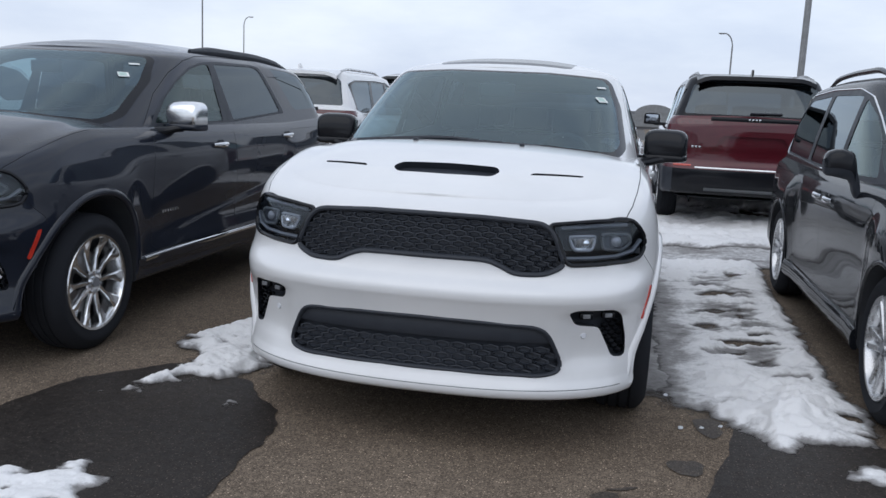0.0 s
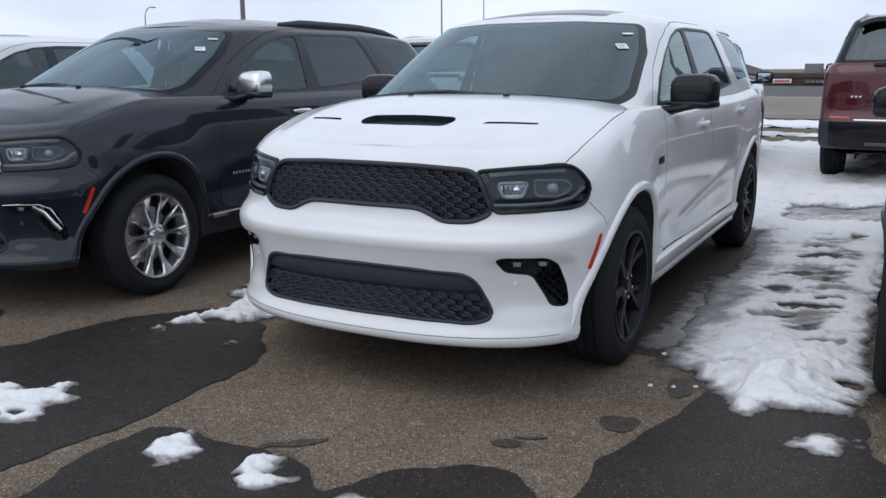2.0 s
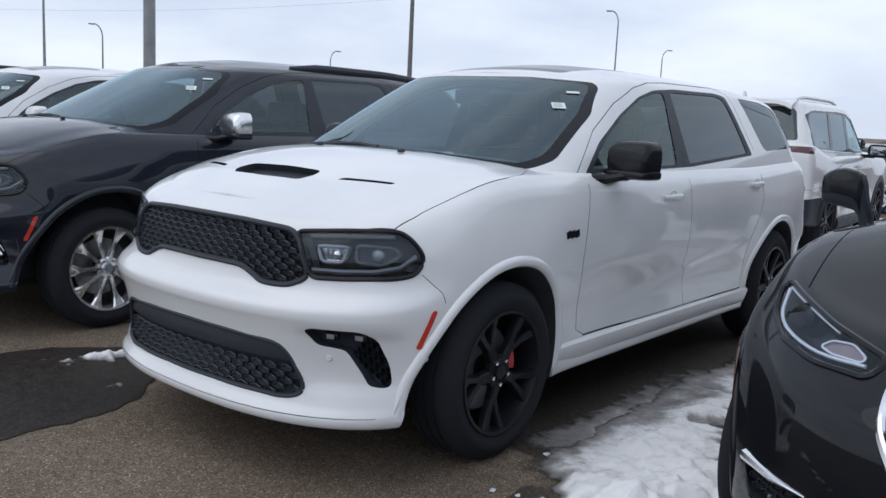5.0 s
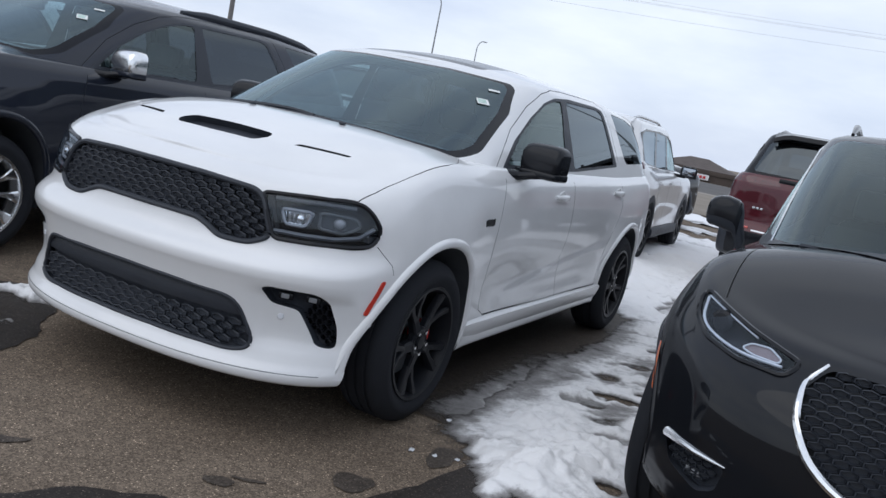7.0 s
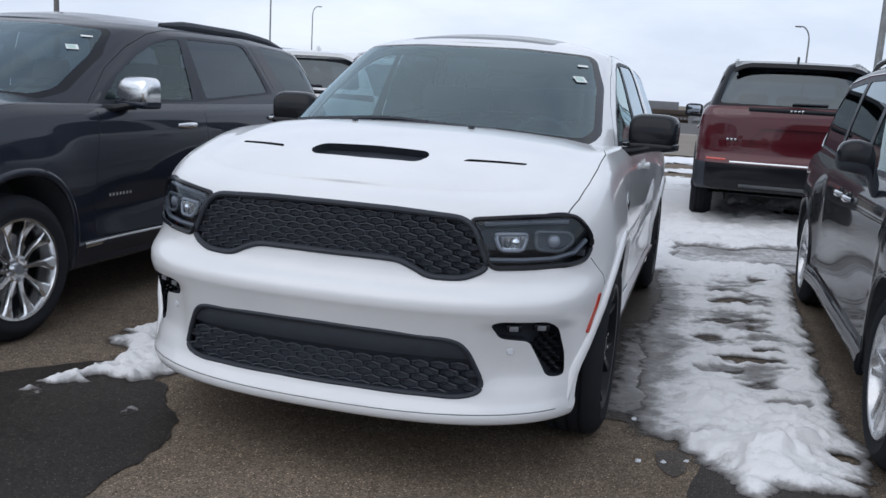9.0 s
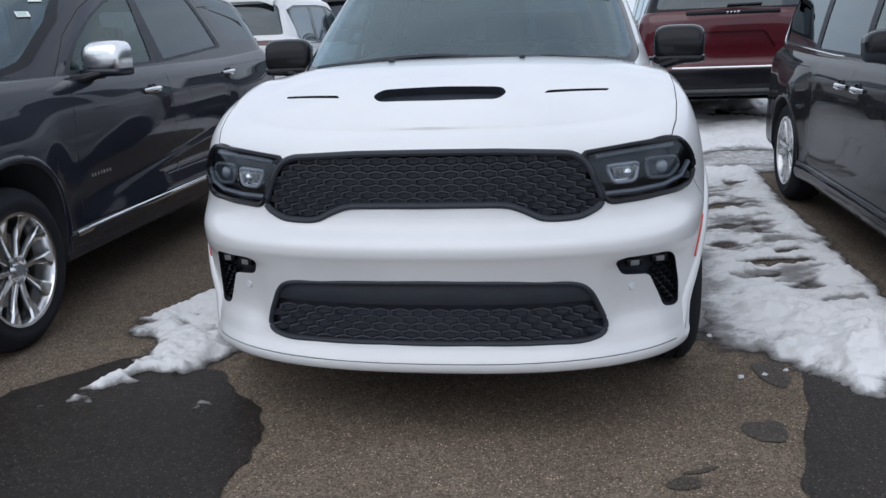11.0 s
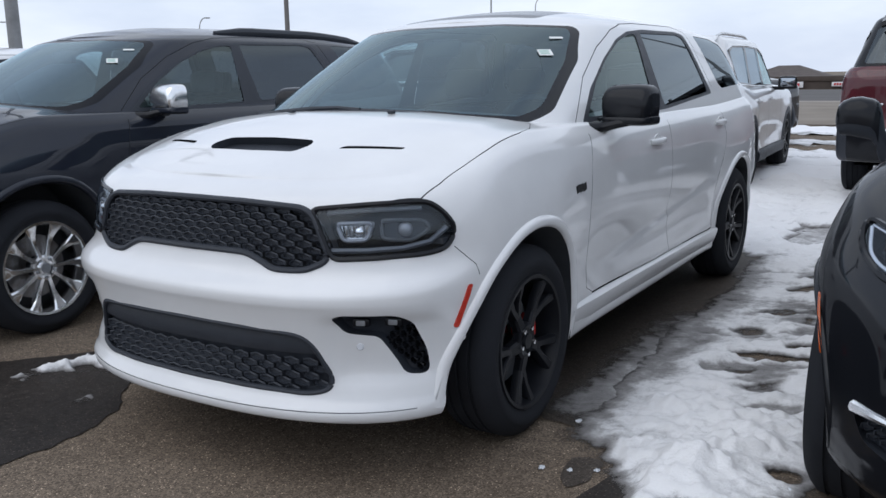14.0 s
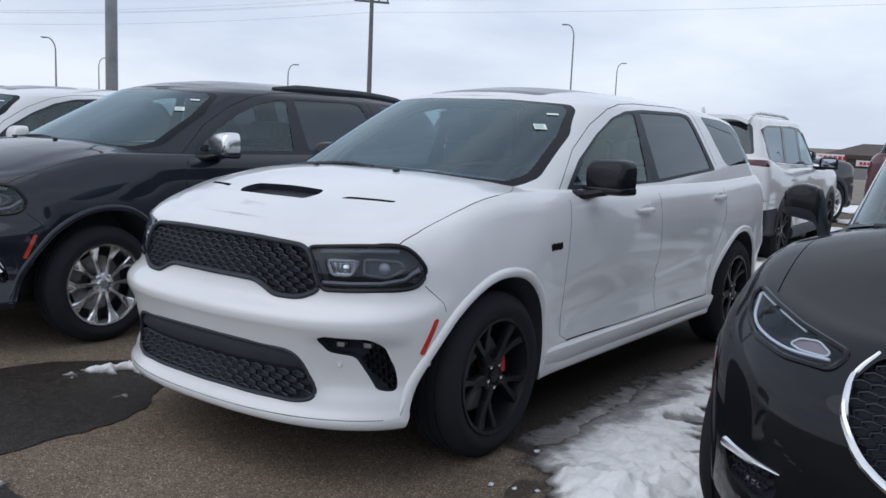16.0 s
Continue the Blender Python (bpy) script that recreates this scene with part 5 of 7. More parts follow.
        sl = low.panel("sliding_door", take(bm, cut(bm, [(2.70, 1.06), (2.68, 0.36), (3.50, 0.36), (3.60, 0.70), (3.62, 1.06)], 0, s, lambda c, s=s: c.x * s > 0.6)), paint, car)
        for d, yy in ((door, 2.54), (sl, 2.86)):
            p, nn = low.at_side(yy, 0.93, s)
            handle(d, CHROME, p, nn, s, paint)
        sill = [(low.at_side(yy, 0.32, s)[0].x + s * 0.002, yy, 0.30) for yy in np.linspace(1.38, 3.62, 10)]
        part("sill", tube(sill, 0.06, 10, False, (0.5, 1.0)), paint, car)
    hole = cut(bm, [(-0.80, 1.62), (-0.45, 1.40), (0.45, 1.40), (0.80, 1.62), (0.80, 4.80), (-0.80, 4.80)], 2, 1, lambda c: c.z > 0.95)
    bmesh.ops.delete(bm, geom=hole, context="FACES")
    low.panel("body", bm, paint, car)
    under = bmesh.new()
    add_box(under, -0.60, 0.40, 0.20, 0.60, 4.95, 0.30, 0.02)
    add_box(under, -0.88, 1.46, 0.225, 0.88, 3.55, 0.30, 0.02)
    part("underbody", under, DARK, car)
    # cabin glass
    screen = rounded([(-0.82, 1.135), (-0.4, 1.165), (0.4, 1.165), (0.82, 1.135), (0.845, 1.19), (0.80, 1.40), (0.715, 1.64), (0.66, 1.67), (-0.66, 1.67), (-0.715, 1.64), (-0.80, 1.40), (-0.845, 1.16)], 0.03, 2)
    g = take(tb, cut(tb, screen, 1, -1, lambda c: c.y < 2.9))
    part("screen_gasket", walls(g, (0, 0.02, -0.012)), PLASTIC, car)
    top.panel("windscreen", g, VANSCREEN, car, "tinted windscreen")
    for s in (1, -1):
        flank = lambda c, s=s: c.x * s > 0.4
        dlo = rounded([(1.62, 1.085), (1.95, 1.27), (2.30, 1.46), (2.60, 1.595), (2.95, 1.648), (3.8, 1.655), (4.55, 1.62), (4.80, 1.35), (4.70, 1.13), (3.3, 1.09)], 0.05, 3)
        edge = []
        for p in dlo:
            q, nn = top.at_side(p[0], p[1], s)
            edge.append(q + nn * 0.002)
        part("window_trim", tube(edge, 0.006, 6, True), CHROME, car, "chrome window trim")
        sheet = take(tb, cut(tb, dlo, 0, s, flank))
        for poly, mat in (([(1.92, 1.12), (2.12, 1.335), (2.38, 1.475), (2.68, 1.58), (2.70, 1.11)], SIDEGLASS), ([(2.80, 1.11), (2.78, 1.595), (2.98, 1.605), (3.66, 1.612), (3.70, 1.12)], TINTED), ([(3.80, 1.12), (3.77, 1.61), (4.50, 1.58), (4.72, 1.36), (4.64, 1.15)], TINTED)):
            g = take(sheet, cut(sheet, rounded(poly, 0.03, 3), 0, s))
            bmesh.ops.translate(g, vec=(-0.004 * s, 0, 0), verts=g.verts)
            top.panel("door_window", g, mat, car, "tinted door window")
        top.panel("window_surround", sheet, PLASTIC, car)
        swept_mirror(car, low.at_side(1.88, 1.0, s)[0].x, s)
        rail_on_roof(car, top, s, 0.64, 2.75, 4.6, GLOSSBLK, 0.05)
    g = take(tb, cut(tb, rounded([(-0.74, 1.15), (0.74, 1.15), (0.64, 1.58), (-0.64, 1.58)], 0.05), 1, 1, lambda c: c.y > 4))
    top.panel("rear_window", g, TINTED, car)
    top.panel("roof", tb, paint, car)
    P = []
    for x in np.linspace(-0.82, 0.82, 21):
        yy = 1.16 + 0.62 * (abs(x) / 0.9) ** 2.4
        row = []
        for k, dy in enumerate((-0.08, -0.03, 0.03, 0.08)):
            q = low.at_top(x, yy + dy)[0]
            row.append((x, yy + dy, q.z + 0.006 + 0.01 * (k == 2)))
        P.append(row)
    part("cowl", from_grid(np.array(P)), PLASTIC, car)
    for line in ([(0.62, 1.14), (0.30, 1.17), (-0.10, 1.175)], [(-0.66, 1.14), (-0.30, 1.17), (0.0, 1.17)]):
        wiper(car, [top.at_front(x, z)[0] + Vector((0, -0.016, 0.012)) for x, z in line])
    cabin_fittings(car, {"tub": (1.45, 4.8, 0.82), "seats": (2.25, 3.2, 4.0)}, SEAT, 1, 1.05)
    car.matrix_world = pose(*at)
    for sh in (low, top):
        sh.ref.free()
    return car


def boxy_suv(name, at, paint, label, roof_mat, style):
    """An upright SUV whose tail and flank face the camera."""
    car = tagged(new(name), label, "car", "parked cars")
    low, top = Shell(lower_shell(SUVB)), Shell(upper_shell(SUVB))
    bm, tb = low.bm, top.bm
    wheel_openings(car, low, SUVB["hubs"], 0.43, PLASTIC, 0.385, 0.395, style, 0.868, 0.05, 0, 0.26)
    aft = lambda c: c.y > 4.4
    # tail: lamps, name strip, plate recess, bumper
    for s in (1, -1):
        lp = rounded(mir([(0.46, 1.270), (0.93, 1.270), (0.95, 1.195), (0.46, 1.215)], s), 0.015)
        g = take(bm, cut(bm, lp, 1, 1, aft))
        lamp = part("tail_lamp", sunk(g, (0, -0.03, 0)), GLOSSBLK, car, "slim dark red tail lamp")
        low.panel("tail_lamp_lens", g, TAILRED, lamp)
        g = take(bm, cut(bm, rounded([(4.80, 1.235), (5.0, 1.262), (5.0, 1.195), (4.84, 1.19)], 0.015), 0, s, lambda c, s=s: c.x * s > 0.6))
        low.panel("tail_lamp_side", g, TAILRED, lamp)
        side_joint(car, low, [[(1.62, 1.10), (1.58, 0.75), (1.66, 0.42)], [(2.70, 1.10), (2.70, 0.42)], [(3.72, 1.12), (3.56, 0.82), (3.44, 0.60), (3.42, 0.42)], [(1.66, 0.415), (3.42, 0.415)], [(4.40, 0.82), (4.75, 0.80), (5.0, 0.80)]], s)
        for nm, poly, yy in (("front_door", [(1.62, 1.13), (1.58, 0.75), (1.66, 0.42), (2.70, 0.42), (2.70, 1.13)], 2.50), ("rear_door", [(2.70, 1.13), (2.70, 0.42), (3.42, 0.42), (3.44, 0.60), (3.56, 0.82), (3.72, 1.13)], 3.55)):
            d = low.panel(nm, take(bm, cut(bm, poly, 0, s, lambda c, s=s: c.x * s > 0.6)), paint, car)
            p, nn = low.at_side(yy, 1.02, s)
            handle(d, paint, p, nn, s, paint)
        sill = [(low.at_side(yy, 0.36, s)[0].x, yy, 0.34) for yy in np.linspace(1.38, 3.55, 9)]
        part("sill", tube(sill, 0.075, 10, False, (0.5, 1.0)), PLASTIC, car)
    for s in (1, -1):
        g = take(bm, cut(bm, [(4.42, 0.70), (5.4, 0.70), (5.4, 0.2), (4.42, 0.2)], 0, s, lambda c, s=s: c.x * s > 0.86))
        low.panel("bumper_corner", g, PLASTIC, car, "black bumper corner")
    g = take(bm, cut(bm, rounded([(-0.90, 0.695), (0.90, 0.695), (0.97, 0.55), (0.90, 0.36), (-0.90, 0.36), (-0.97, 0.55)], 0.03), 1, 1, aft))
    bmp = low.panel("rear_bumper", g, GLOSSBLK, car, "black lower rear bumper")
    edge = [low.at_rear(x, 0.715)[0] + Vector((0, 0.004, 0)) for x in np.linspace(-0.62, 0.62, 19)]
    part("bumper_strip", tube(edge, 0.012, 8), CHROME, bmp, "chrome bumper strip")
    b = tube([low.at_rear(x, 0.475)[0] + Vector((0, 0.004, -0.01)) for x in np.linspace(-0.5, 0.5, 9)], 0.018, 8)
    part("bumper_bar", b, INTERIOR, bmp)
    for s in (1, -1):
        b = tube([low.at_rear(s * x, 0.735)[0] + Vector((0, 0.004, 0)) for x in np.linspace(0.66, 0.86, 6)], 0.014, 6)
        part("bumper_reflector", b, REFLECT, bmp)
    g = take(bm, cut(bm, rounded([(-0.46, 0.90), (-0.33, 1.085), (0.33, 1.085), (0.46, 0.90)], 0.03), 1, 1, aft))
    part("plate_recess", sunk(g, (0, -0.03, 0)), paint, car)
    g.free()
    b = tube([low.at_rear(x, 1.275)[0] + Vector((0, 0.004, 0)) for x in np.linspace(-0.48, 0.48, 13)], 0.026, 8, False, (0.35, 1.0))
    strip = part("name_strip", b, GLOSSBLK, car, "gloss black tailgate strip")
    for k in range(4):
        p = low.at_rear(-0.055 + 0.037 * k, 1.277)[0]
        h = 0.032 if k == 0 else 0.022
        b = box(-0.011, -0.004, -h / 2, 0.011, 0.004, h / 2, 0.002)
        b.transform(Matrix.Translation(p + Vector((0, 0.015, 0))))
        part("badge_bar", b, CHROME, strip)
    for k in range(3):
        p = low.at_rear(0.58 + 0.04 * k, 0.95)[0]
        b = box(-0.014, -0.003, -0.011, 0.014, 0.003, 0.011, 0.002)
        b.transform(Matrix.Translation(p + Vector((0, 0.004, 0))))
        part("drive_badge", b, CHROME, car)
    # headlights at the nose
    for s in (1, -1):
        g = take(bm, cut(bm, rounded(mir([(0.55, 0.93), (0.90, 0.95), (0.90, 0.87), (0.56, 0.86)], s), 0.02), 1, -1, lambda c: c.y < 0.6))
        low.panel("headlight", g, LAMPBODY, car)
    g = take(bm, cut(bm, rounded(both([(0.0, 0.92), (0.52, 0.93), (0.50, 0.80), (0.0, 0.79)]), 0.03), 1, -1, lambda c: c.y < 0.6))
    part("front_grille", sunk(g, (0, 0.03, 0)), GLOSSBLK, car)
    g.free()
    hole = cut(bm, [(-0.80, 1.62), (0.80, 1.62), (0.80, 4.86), (-0.80, 4.86)], 2, 1, lambda c: c.z > 1.0)
    bmesh.ops.delete(bm, geom=hole, context="FACES")
    low.panel("body", bm, paint, car)
    under = bmesh.new()
    add_box(under, -0.62, 0.2, 0.33, 0.62, 4.7, 0.42, 0.02)
    add_box(under, -0.88, 1.40, 0.30, 0.88, 3.5, 0.36, 0.02)
    part("underbody", under, DARK, car)
    # cabin
    g = take(tb, cut(tb, rounded([(-0.78, 1.18), (0.78, 1.18), (0.70, 1.66), (-0.70, 1.66)], 0.05), 1, -1, lambda c: c.y < 2.6))
    top.panel("windscreen", g, SCREEN, car)
    for s in (1, -1):
        flank = lambda c, s=s: c.x * s > 0.4
        dlo = rounded([(1.76, 1.185), (2.05, 1.45), (2.35, 1.62), (2.62, 1.680), (3.2, 1.695), (4.40, 1.675), (4.72, 1.62), (4.66, 1.24), (3.3, 1.20)], 0.05, 3)
        edge = []
        for p in dlo:
            q, nn = top.at_side(p[0], p[1], s)
            edge.append(q + nn * 0.002)
        part("window_trim", tube(edge, 0.007, 6, True), CHROME if roof_mat is paint else GLOSSBLK, car)
        sheet = take(tb, cut(tb, dlo, 0, s, flank))
        for poly, mat in (([(1.84, 1.205), (2.10, 1.44), (2.40, 1.60), (2.64, 1.65), (2.66, 1.215)], SIDEGLASS), ([(2.78, 1.22), (2.76, 1.665), (3.50, 1.675), (3.60, 1.225)], TINTED), ([(3.74, 1.235), (3.62, 1.67), (4.38, 1.65), (4.62, 1.60), (4.58, 1.27)], TINTED)):
            g = take(sheet, cut(sheet, rounded(poly, 0.03, 3), 0, s))
            bmesh.ops.translate(g, vec=(-0.004 * s, 0, 0), verts=g.verts)
            top.panel("door_window", g, mat, car, "tinted door window")
        top.panel("window_surround", sheet, GLOSSBLK, car)
        mirror(car, GLOSSBLK, GLOSSBLK, Vector((s * 0.91, 1.92, 1.14)), s, (0.24, 0.13, 0.17))
        rail_on_roof(car, top, s, 0.63, 2.5, 4.6, SATIN if roof_mat is paint else GLOSSBLK, 0.03)
    g = take(tb, cut(tb, rounded([(-0.78, 1.33), (0.78, 1.33), (0.69, 1.66), (0.62, 1.70), (-0.62, 1.70), (-0.69, 1.66)], 0.04), 1, 1, aft))
    rw = top.panel("rear_window", g, TINTED, car, "dark tailgate window")
    b = tube([(0.05, top.at_rear(0.05, 1.355)[0].y + 0.02, 1.355), (-0.30, top.at_rear(-0.30, 1.355)[0].y + 0.02, 1.36)], 0.012, 6)
    part("rear_wiper", b, PLASTIC, rw)
    P = []
    for x in np.linspace(-0.66, 0.66, 17):
        P.append([(x, yy, (top.at_top(x, min(yy, 4.70))[0].z if k < 3 else top.at_top(x, 4.70)[0].z - 0.07) + up) for k, (yy, up) in enumerate([(4.45, 0.003), (4.62, 0.014), (4.84, -0.010), (4.85, 0.015), (4.80, 0.0)])])
    part("roof_spoiler", from_grid(np.array(P)), roof_mat, car)
    fin = prism([(4.28, 0), (4.46, 0), (4.44, 0.06), (4.40, 0.07)], -0.012, 0.012, "yz")
    fin.transform(Matrix.Translation((0, 0, top.at_top(0, 4.37)[0].z - 0.004)))
    part("roof_aerial", fin, roof_mat, car)
    top.panel("roof", tb, roof_mat, car)
    cabin_fittings(car, {"tub": (1.5, 4.9, 0.80), "seats": (2.2, 3.1, 4.0)}, SEAT, 1, 1.12)
    car.matrix_world = pose(*at)
    for sh in (low, top):
        sh.ref.free()
    return car


# ---------------------------------------------------------------- ground
def ground_material(name, a, b, speck, wet=False):
    """Asphalt: broad stains, aggregate grains and pores."""
    m = bpy.data.materials.new(name)
    m.use_nodes = True
    t = m.node_tree
    p = t.nodes["Principled BSDF"]
    c = t.nodes.new("ShaderNodeTexCoord")

    def noise_node(scale, detail=4.0, rough=0.6):
        n = t.nodes.new("ShaderNodeTexNoise")
        n.inputs["Scale"].default_value, n.inputs["Detail"].default_value, n.inputs["Roughness"].default_value = scale, detail, rough
        t.links.new(c.outputs["Object"], n.inputs["Vector"])
        return n
    big, mid, fine = noise_node(0.9, 6.0), noise_node(22.0, 9.0, 0.8), noise_node(125.0, 2.0, 0.75)
    r = t.nodes.new("ShaderNodeValToRGB")
    r.color_ramp.elements[0].position, r.color_ramp.elements[0].color = 0.32, (*a, 1)
    r.color_ramp.elements[1].position, r.color_ramp.elements[1].color = 0.68, (*b, 1)
    t.links.new(big.outputs["Fac"], r.inputs["Fac"])
    r2 = t.nodes.new("ShaderNodeValToRGB")
    r2.color_ramp.elements[0].position, r2.color_ramp.elements[0].color = 0.0, (0.92, 0.92, 0.92, 1)
    r2.color_ramp.elements[1].position, r2.color_ramp.elements[1].color = 0.9, (speck, speck, speck * 0.98, 1)
    stones = t.nodes.new("ShaderNodeTexVoronoi")
    stones.inputs["Scale"].default_value = 95.0
    t.links.new(c.outputs["Object"], stones.inputs["Vector"])
    near = t.nodes.new("ShaderNodeMapRange")
    near.inputs["From Min"].default_value, near.inputs["From Max"].default_value = 0.38, 0.18
    t.links.new(stones.outputs["Distance"], near.inputs["Value"])
    pick = t.nodes.new("ShaderNodeSeparateColor")
    t.links.new(stones.outputs["Color"], pick.inputs["Color"])
    few = t.nodes.new("ShaderNodeMapRange")
    few.inputs["From Min"].default_value, few.inputs["From Max"].default_value = 0.55, 1.0
    t.links.new(pick.outputs["Red"], few.inputs["Value"])
    both_fac = t.nodes.new("ShaderNodeMath")
    both_fac.operation = "MULTIPLY"
    t.links.new(near.outputs["Result"], both_fac.inputs[0])
    t.links.new(few.outputs["Result"], both_fac.inputs[1])
    t.links.new(both_fac.outputs["Value"], r2.inputs["Fac"])
    r3 = t.nodes.new("ShaderNodeValToRGB")
    r3.color_ramp.elements[0].position, r3.color_ramp.elements[0].color = 0.3, (0.70, 0.70, 0.70, 1)
    r3.color_ramp.elements[1].position, r3.color_ramp.elements[1].color = 0.7, (1.26, 1.25, 1.24, 1)
    t.links.new(mid.outputs["Fac"], r3.inputs["Fac"])
    x1, x2 = t.nodes.new("ShaderNodeMix"), t.nodes.new("ShaderNodeMix")
    for x in (x1, x2):
        x.data_type, x.blend_type = "RGBA", "MULTIPLY"
        x.inputs[0].default_value = 1.0
    t.links.new(r.outputs["Color"], x1.inputs[6])
    t.links.new(r2.outputs["Color"], x1.inputs[7])
    t.links.new(x1.outputs[2], x2.inputs[6])
    t.links.new(r3.outputs["Color"], x2.inputs[7])
    grit = t.nodes.new("ShaderNodeTexVoronoi")
    grit.inputs["Scale"].default_value = 165.0
    t.links.new(c.outputs["Object"], grit.inputs["Vector"])
    tone = t.nodes.new("ShaderNodeSeparateColor")
    t.links.new(grit.outputs["Color"], tone.inputs["Color"])
    r4 = t.nodes.new("ShaderNodeValToRGB")
    r4.color_ramp.elements[0].position, r4.color_ramp.elements[0].color = 0.0, (0.54, 0.53, 0.52, 1)
    r4.color_ramp.elements[1].position, r4.color_ramp.elements[1].color = 1.0, (1.50, 1.475, 1.43, 1)
    t.links.new(tone.outputs["Green"], r4.inputs["Fac"])
    x3 = t.nodes.new("ShaderNodeMix")
    x3.data_type, x3.blend_type = "RGBA", "MULTIPLY"
    x3.inputs[0].default_value = 1.0
    t.links.new(x2.outputs[2], x3.inputs[6])
    t.links.new(r4.outputs["Color"], x3.inputs[7])
    t.links.new(x3.outputs[2], p.inputs["Base Color"])
    bp = t.nodes.new("ShaderNodeBump")
    bp.inputs["Strength"].default_value, bp.inputs["Distance"].default_value = (0.12, 0.0015) if wet else (0.10, 0.0015)
    t.links.new(fine.outputs["Fac"], bp.inputs["Height"])
    t.links.new(bp.outputs["Normal"], p.inputs["Normal"])
    mr = t.nodes.new("ShaderNodeMapRange")
    mr.inputs["To Min"].default_value, mr.inputs["To Max"].default_value = (0.42, 0.7) if wet else (0.85, 0.98)
    mr.inputs["From Min"].default_value, mr.inputs["From Max"].default_value = 0.3, 0.7
    t.links.new(mid.outputs["Fac"], mr.inputs["Value"])
    t.links.new(mr.outputs["Result"], p.inputs["Roughness"])
    p.inputs["Specular IOR Level"].default_value = 0.22 if wet else 0.2
    return m


ASPHALT = ground_material("dry_asphalt", (0.120, 0.094, 0.072), (0.190, 0.153, 0.120), 3.2)
WETASPHALT = ground_material("wet_asphalt", (0.0195, 0.0163, 0.0145), (0.035, 0.029, 0.0255), 4.8, True)
# damp spots, and the damp plus painted shade below the white car
DAMPSHADE = ground_material("damp_shaded_asphalt", (0.050, 0.042, 0.036), (0.080, 0.067, 0.057), 3.0, True)
LUMP = material("clear_ice_lump", (0.75, 0.77, 0.80), 0.12, 0, 0, 0.03, 40.0, (0.55, 0.57, 0.60), 0.3, 80)
GRASS = material("dormant_grass", (0.13, 0.10, 0.07), 0.95, 0, 0, 0.03, 0.35, (0.20, 0.165, 0.12), 0.8, 9)
TANGRASS = material("tan_winter_grass", (0.18, 0.152, 0.122), 0.95, 0, 0, 0.03, 0.4, (0.24, 0.208, 0.172), 0.8, 9)
ROADTAR = material("dark_road_asphalt", (0.070, 0.066, 0.064), 0.9, 0, 0, 0.03, 0.3, (0.095, 0.089, 0.085), 0.4, 12)
GRAVEL = material("tan_gravel_road", (0.30, 0.27, 0.235), 0.95, 0, 0, 0.03, 0.3, (0.24, 0.215, 0.19), 0.4, 12)


def land(x, y):
    """The height of the land: a flat lot that falls away beyond the road."""
    return float(-5.0 * sm(62, 86, y) + 0.11 * sm(4.4, 7.8, y) - 0.03 + 0.05 * sm(1.2, 1.95, x))


def sheet_grid(xs, ys, z):
    P = np.zeros((len(xs), len(ys), 3))
    for i, x in enumerate(xs):
        for j, y in enumerate(ys):
            P[i, j] = (x, y, land(x, y) + z)
    return from_grid(P)


far_x = np.concatenate([np.linspace(-1500, -120, 8), np.linspace(-100, 0, 5), np.linspace(1.15, 2.0, 10), np.linspace(25, 100, 4), np.linspace(120, 1500, 8)])
far_y = np.concatenate([np.linspace(-1500, -60, 6), np.linspace(-40, 4, 6), np.linspace(4.4, 7.8, 9), np.linspace(9, 58, 7), np.linspace(60, 90, 13), np.linspace(120, 2500, 8)])
tagged(mesh_object("ground", sheet_grid(far_x, far_y, 0), ASPHALT), "dry grey-brown asphalt car park", "ground", kind="structure")
tagged(mesh_object("verge", sheet_grid(np.linspace(-200, 200, 9), np.linspace(20.5, 36.4, 6), 0.02), TANGRASS), "tan dormant grass verge beside the lot", "verge", kind="structure")
tagged(mesh_object("road_shoulder", sheet_grid(np.linspace(-200, 200, 9), np.linspace(36.4, 38.2, 2), 0.016), GRAVEL), "pale gravel shoulder of the road", "shoulder", kind="structure")
tagged(mesh_object("road", sheet_grid(np.linspace(-200, 200, 9), np.linspace(38.2, 61, 6), 0.012), ROADTAR), "dark asphalt road beyond the verge", "road", kind="structure")
tagged(mesh_object("field", sheet_grid(np.linspace(-1400, 1400, 9), np.concatenate([np.linspace(61, 90, 14), np.linspace(120, 2400, 6)]), 0.015), GRASS), "brown winter field falling away", "field", kind="structure")


def wander(poly, step=0.05, amp=0.05, scale=2.2, seed=0.0):
    """A closed outline with smooth corners, finely divided and made uneven."""
    pts = [Vector((*p, 0)) for p in poly]
    n = len(pts)
    out = []
    for i in range(n):
        p0, p1, p2, p3 = pts[i - 1], pts[i], pts[(i + 1) % n], pts[(i + 2) % n]
        k = max(2, int((p2 - p1).length / step))
        for s in range(k):
            t = s / k
            q = 0.5 * ((2 * p1) + (p2 - p0) * t + (2 * p0 - 5 * p1 + 4 * p2 - p3) * t * t + (3 * p1 - p0 - 3 * p2 + p3) * t ** 3)
            d = noise.noise_vector(Vector((q.x * scale, q.y * scale, seed))) * amp + noise.noise_vector(Vector((q.x * 14, q.y * 14, seed))) * amp * 0.4
            out.append((q.x + d.x, q.y + d.y))
    return out


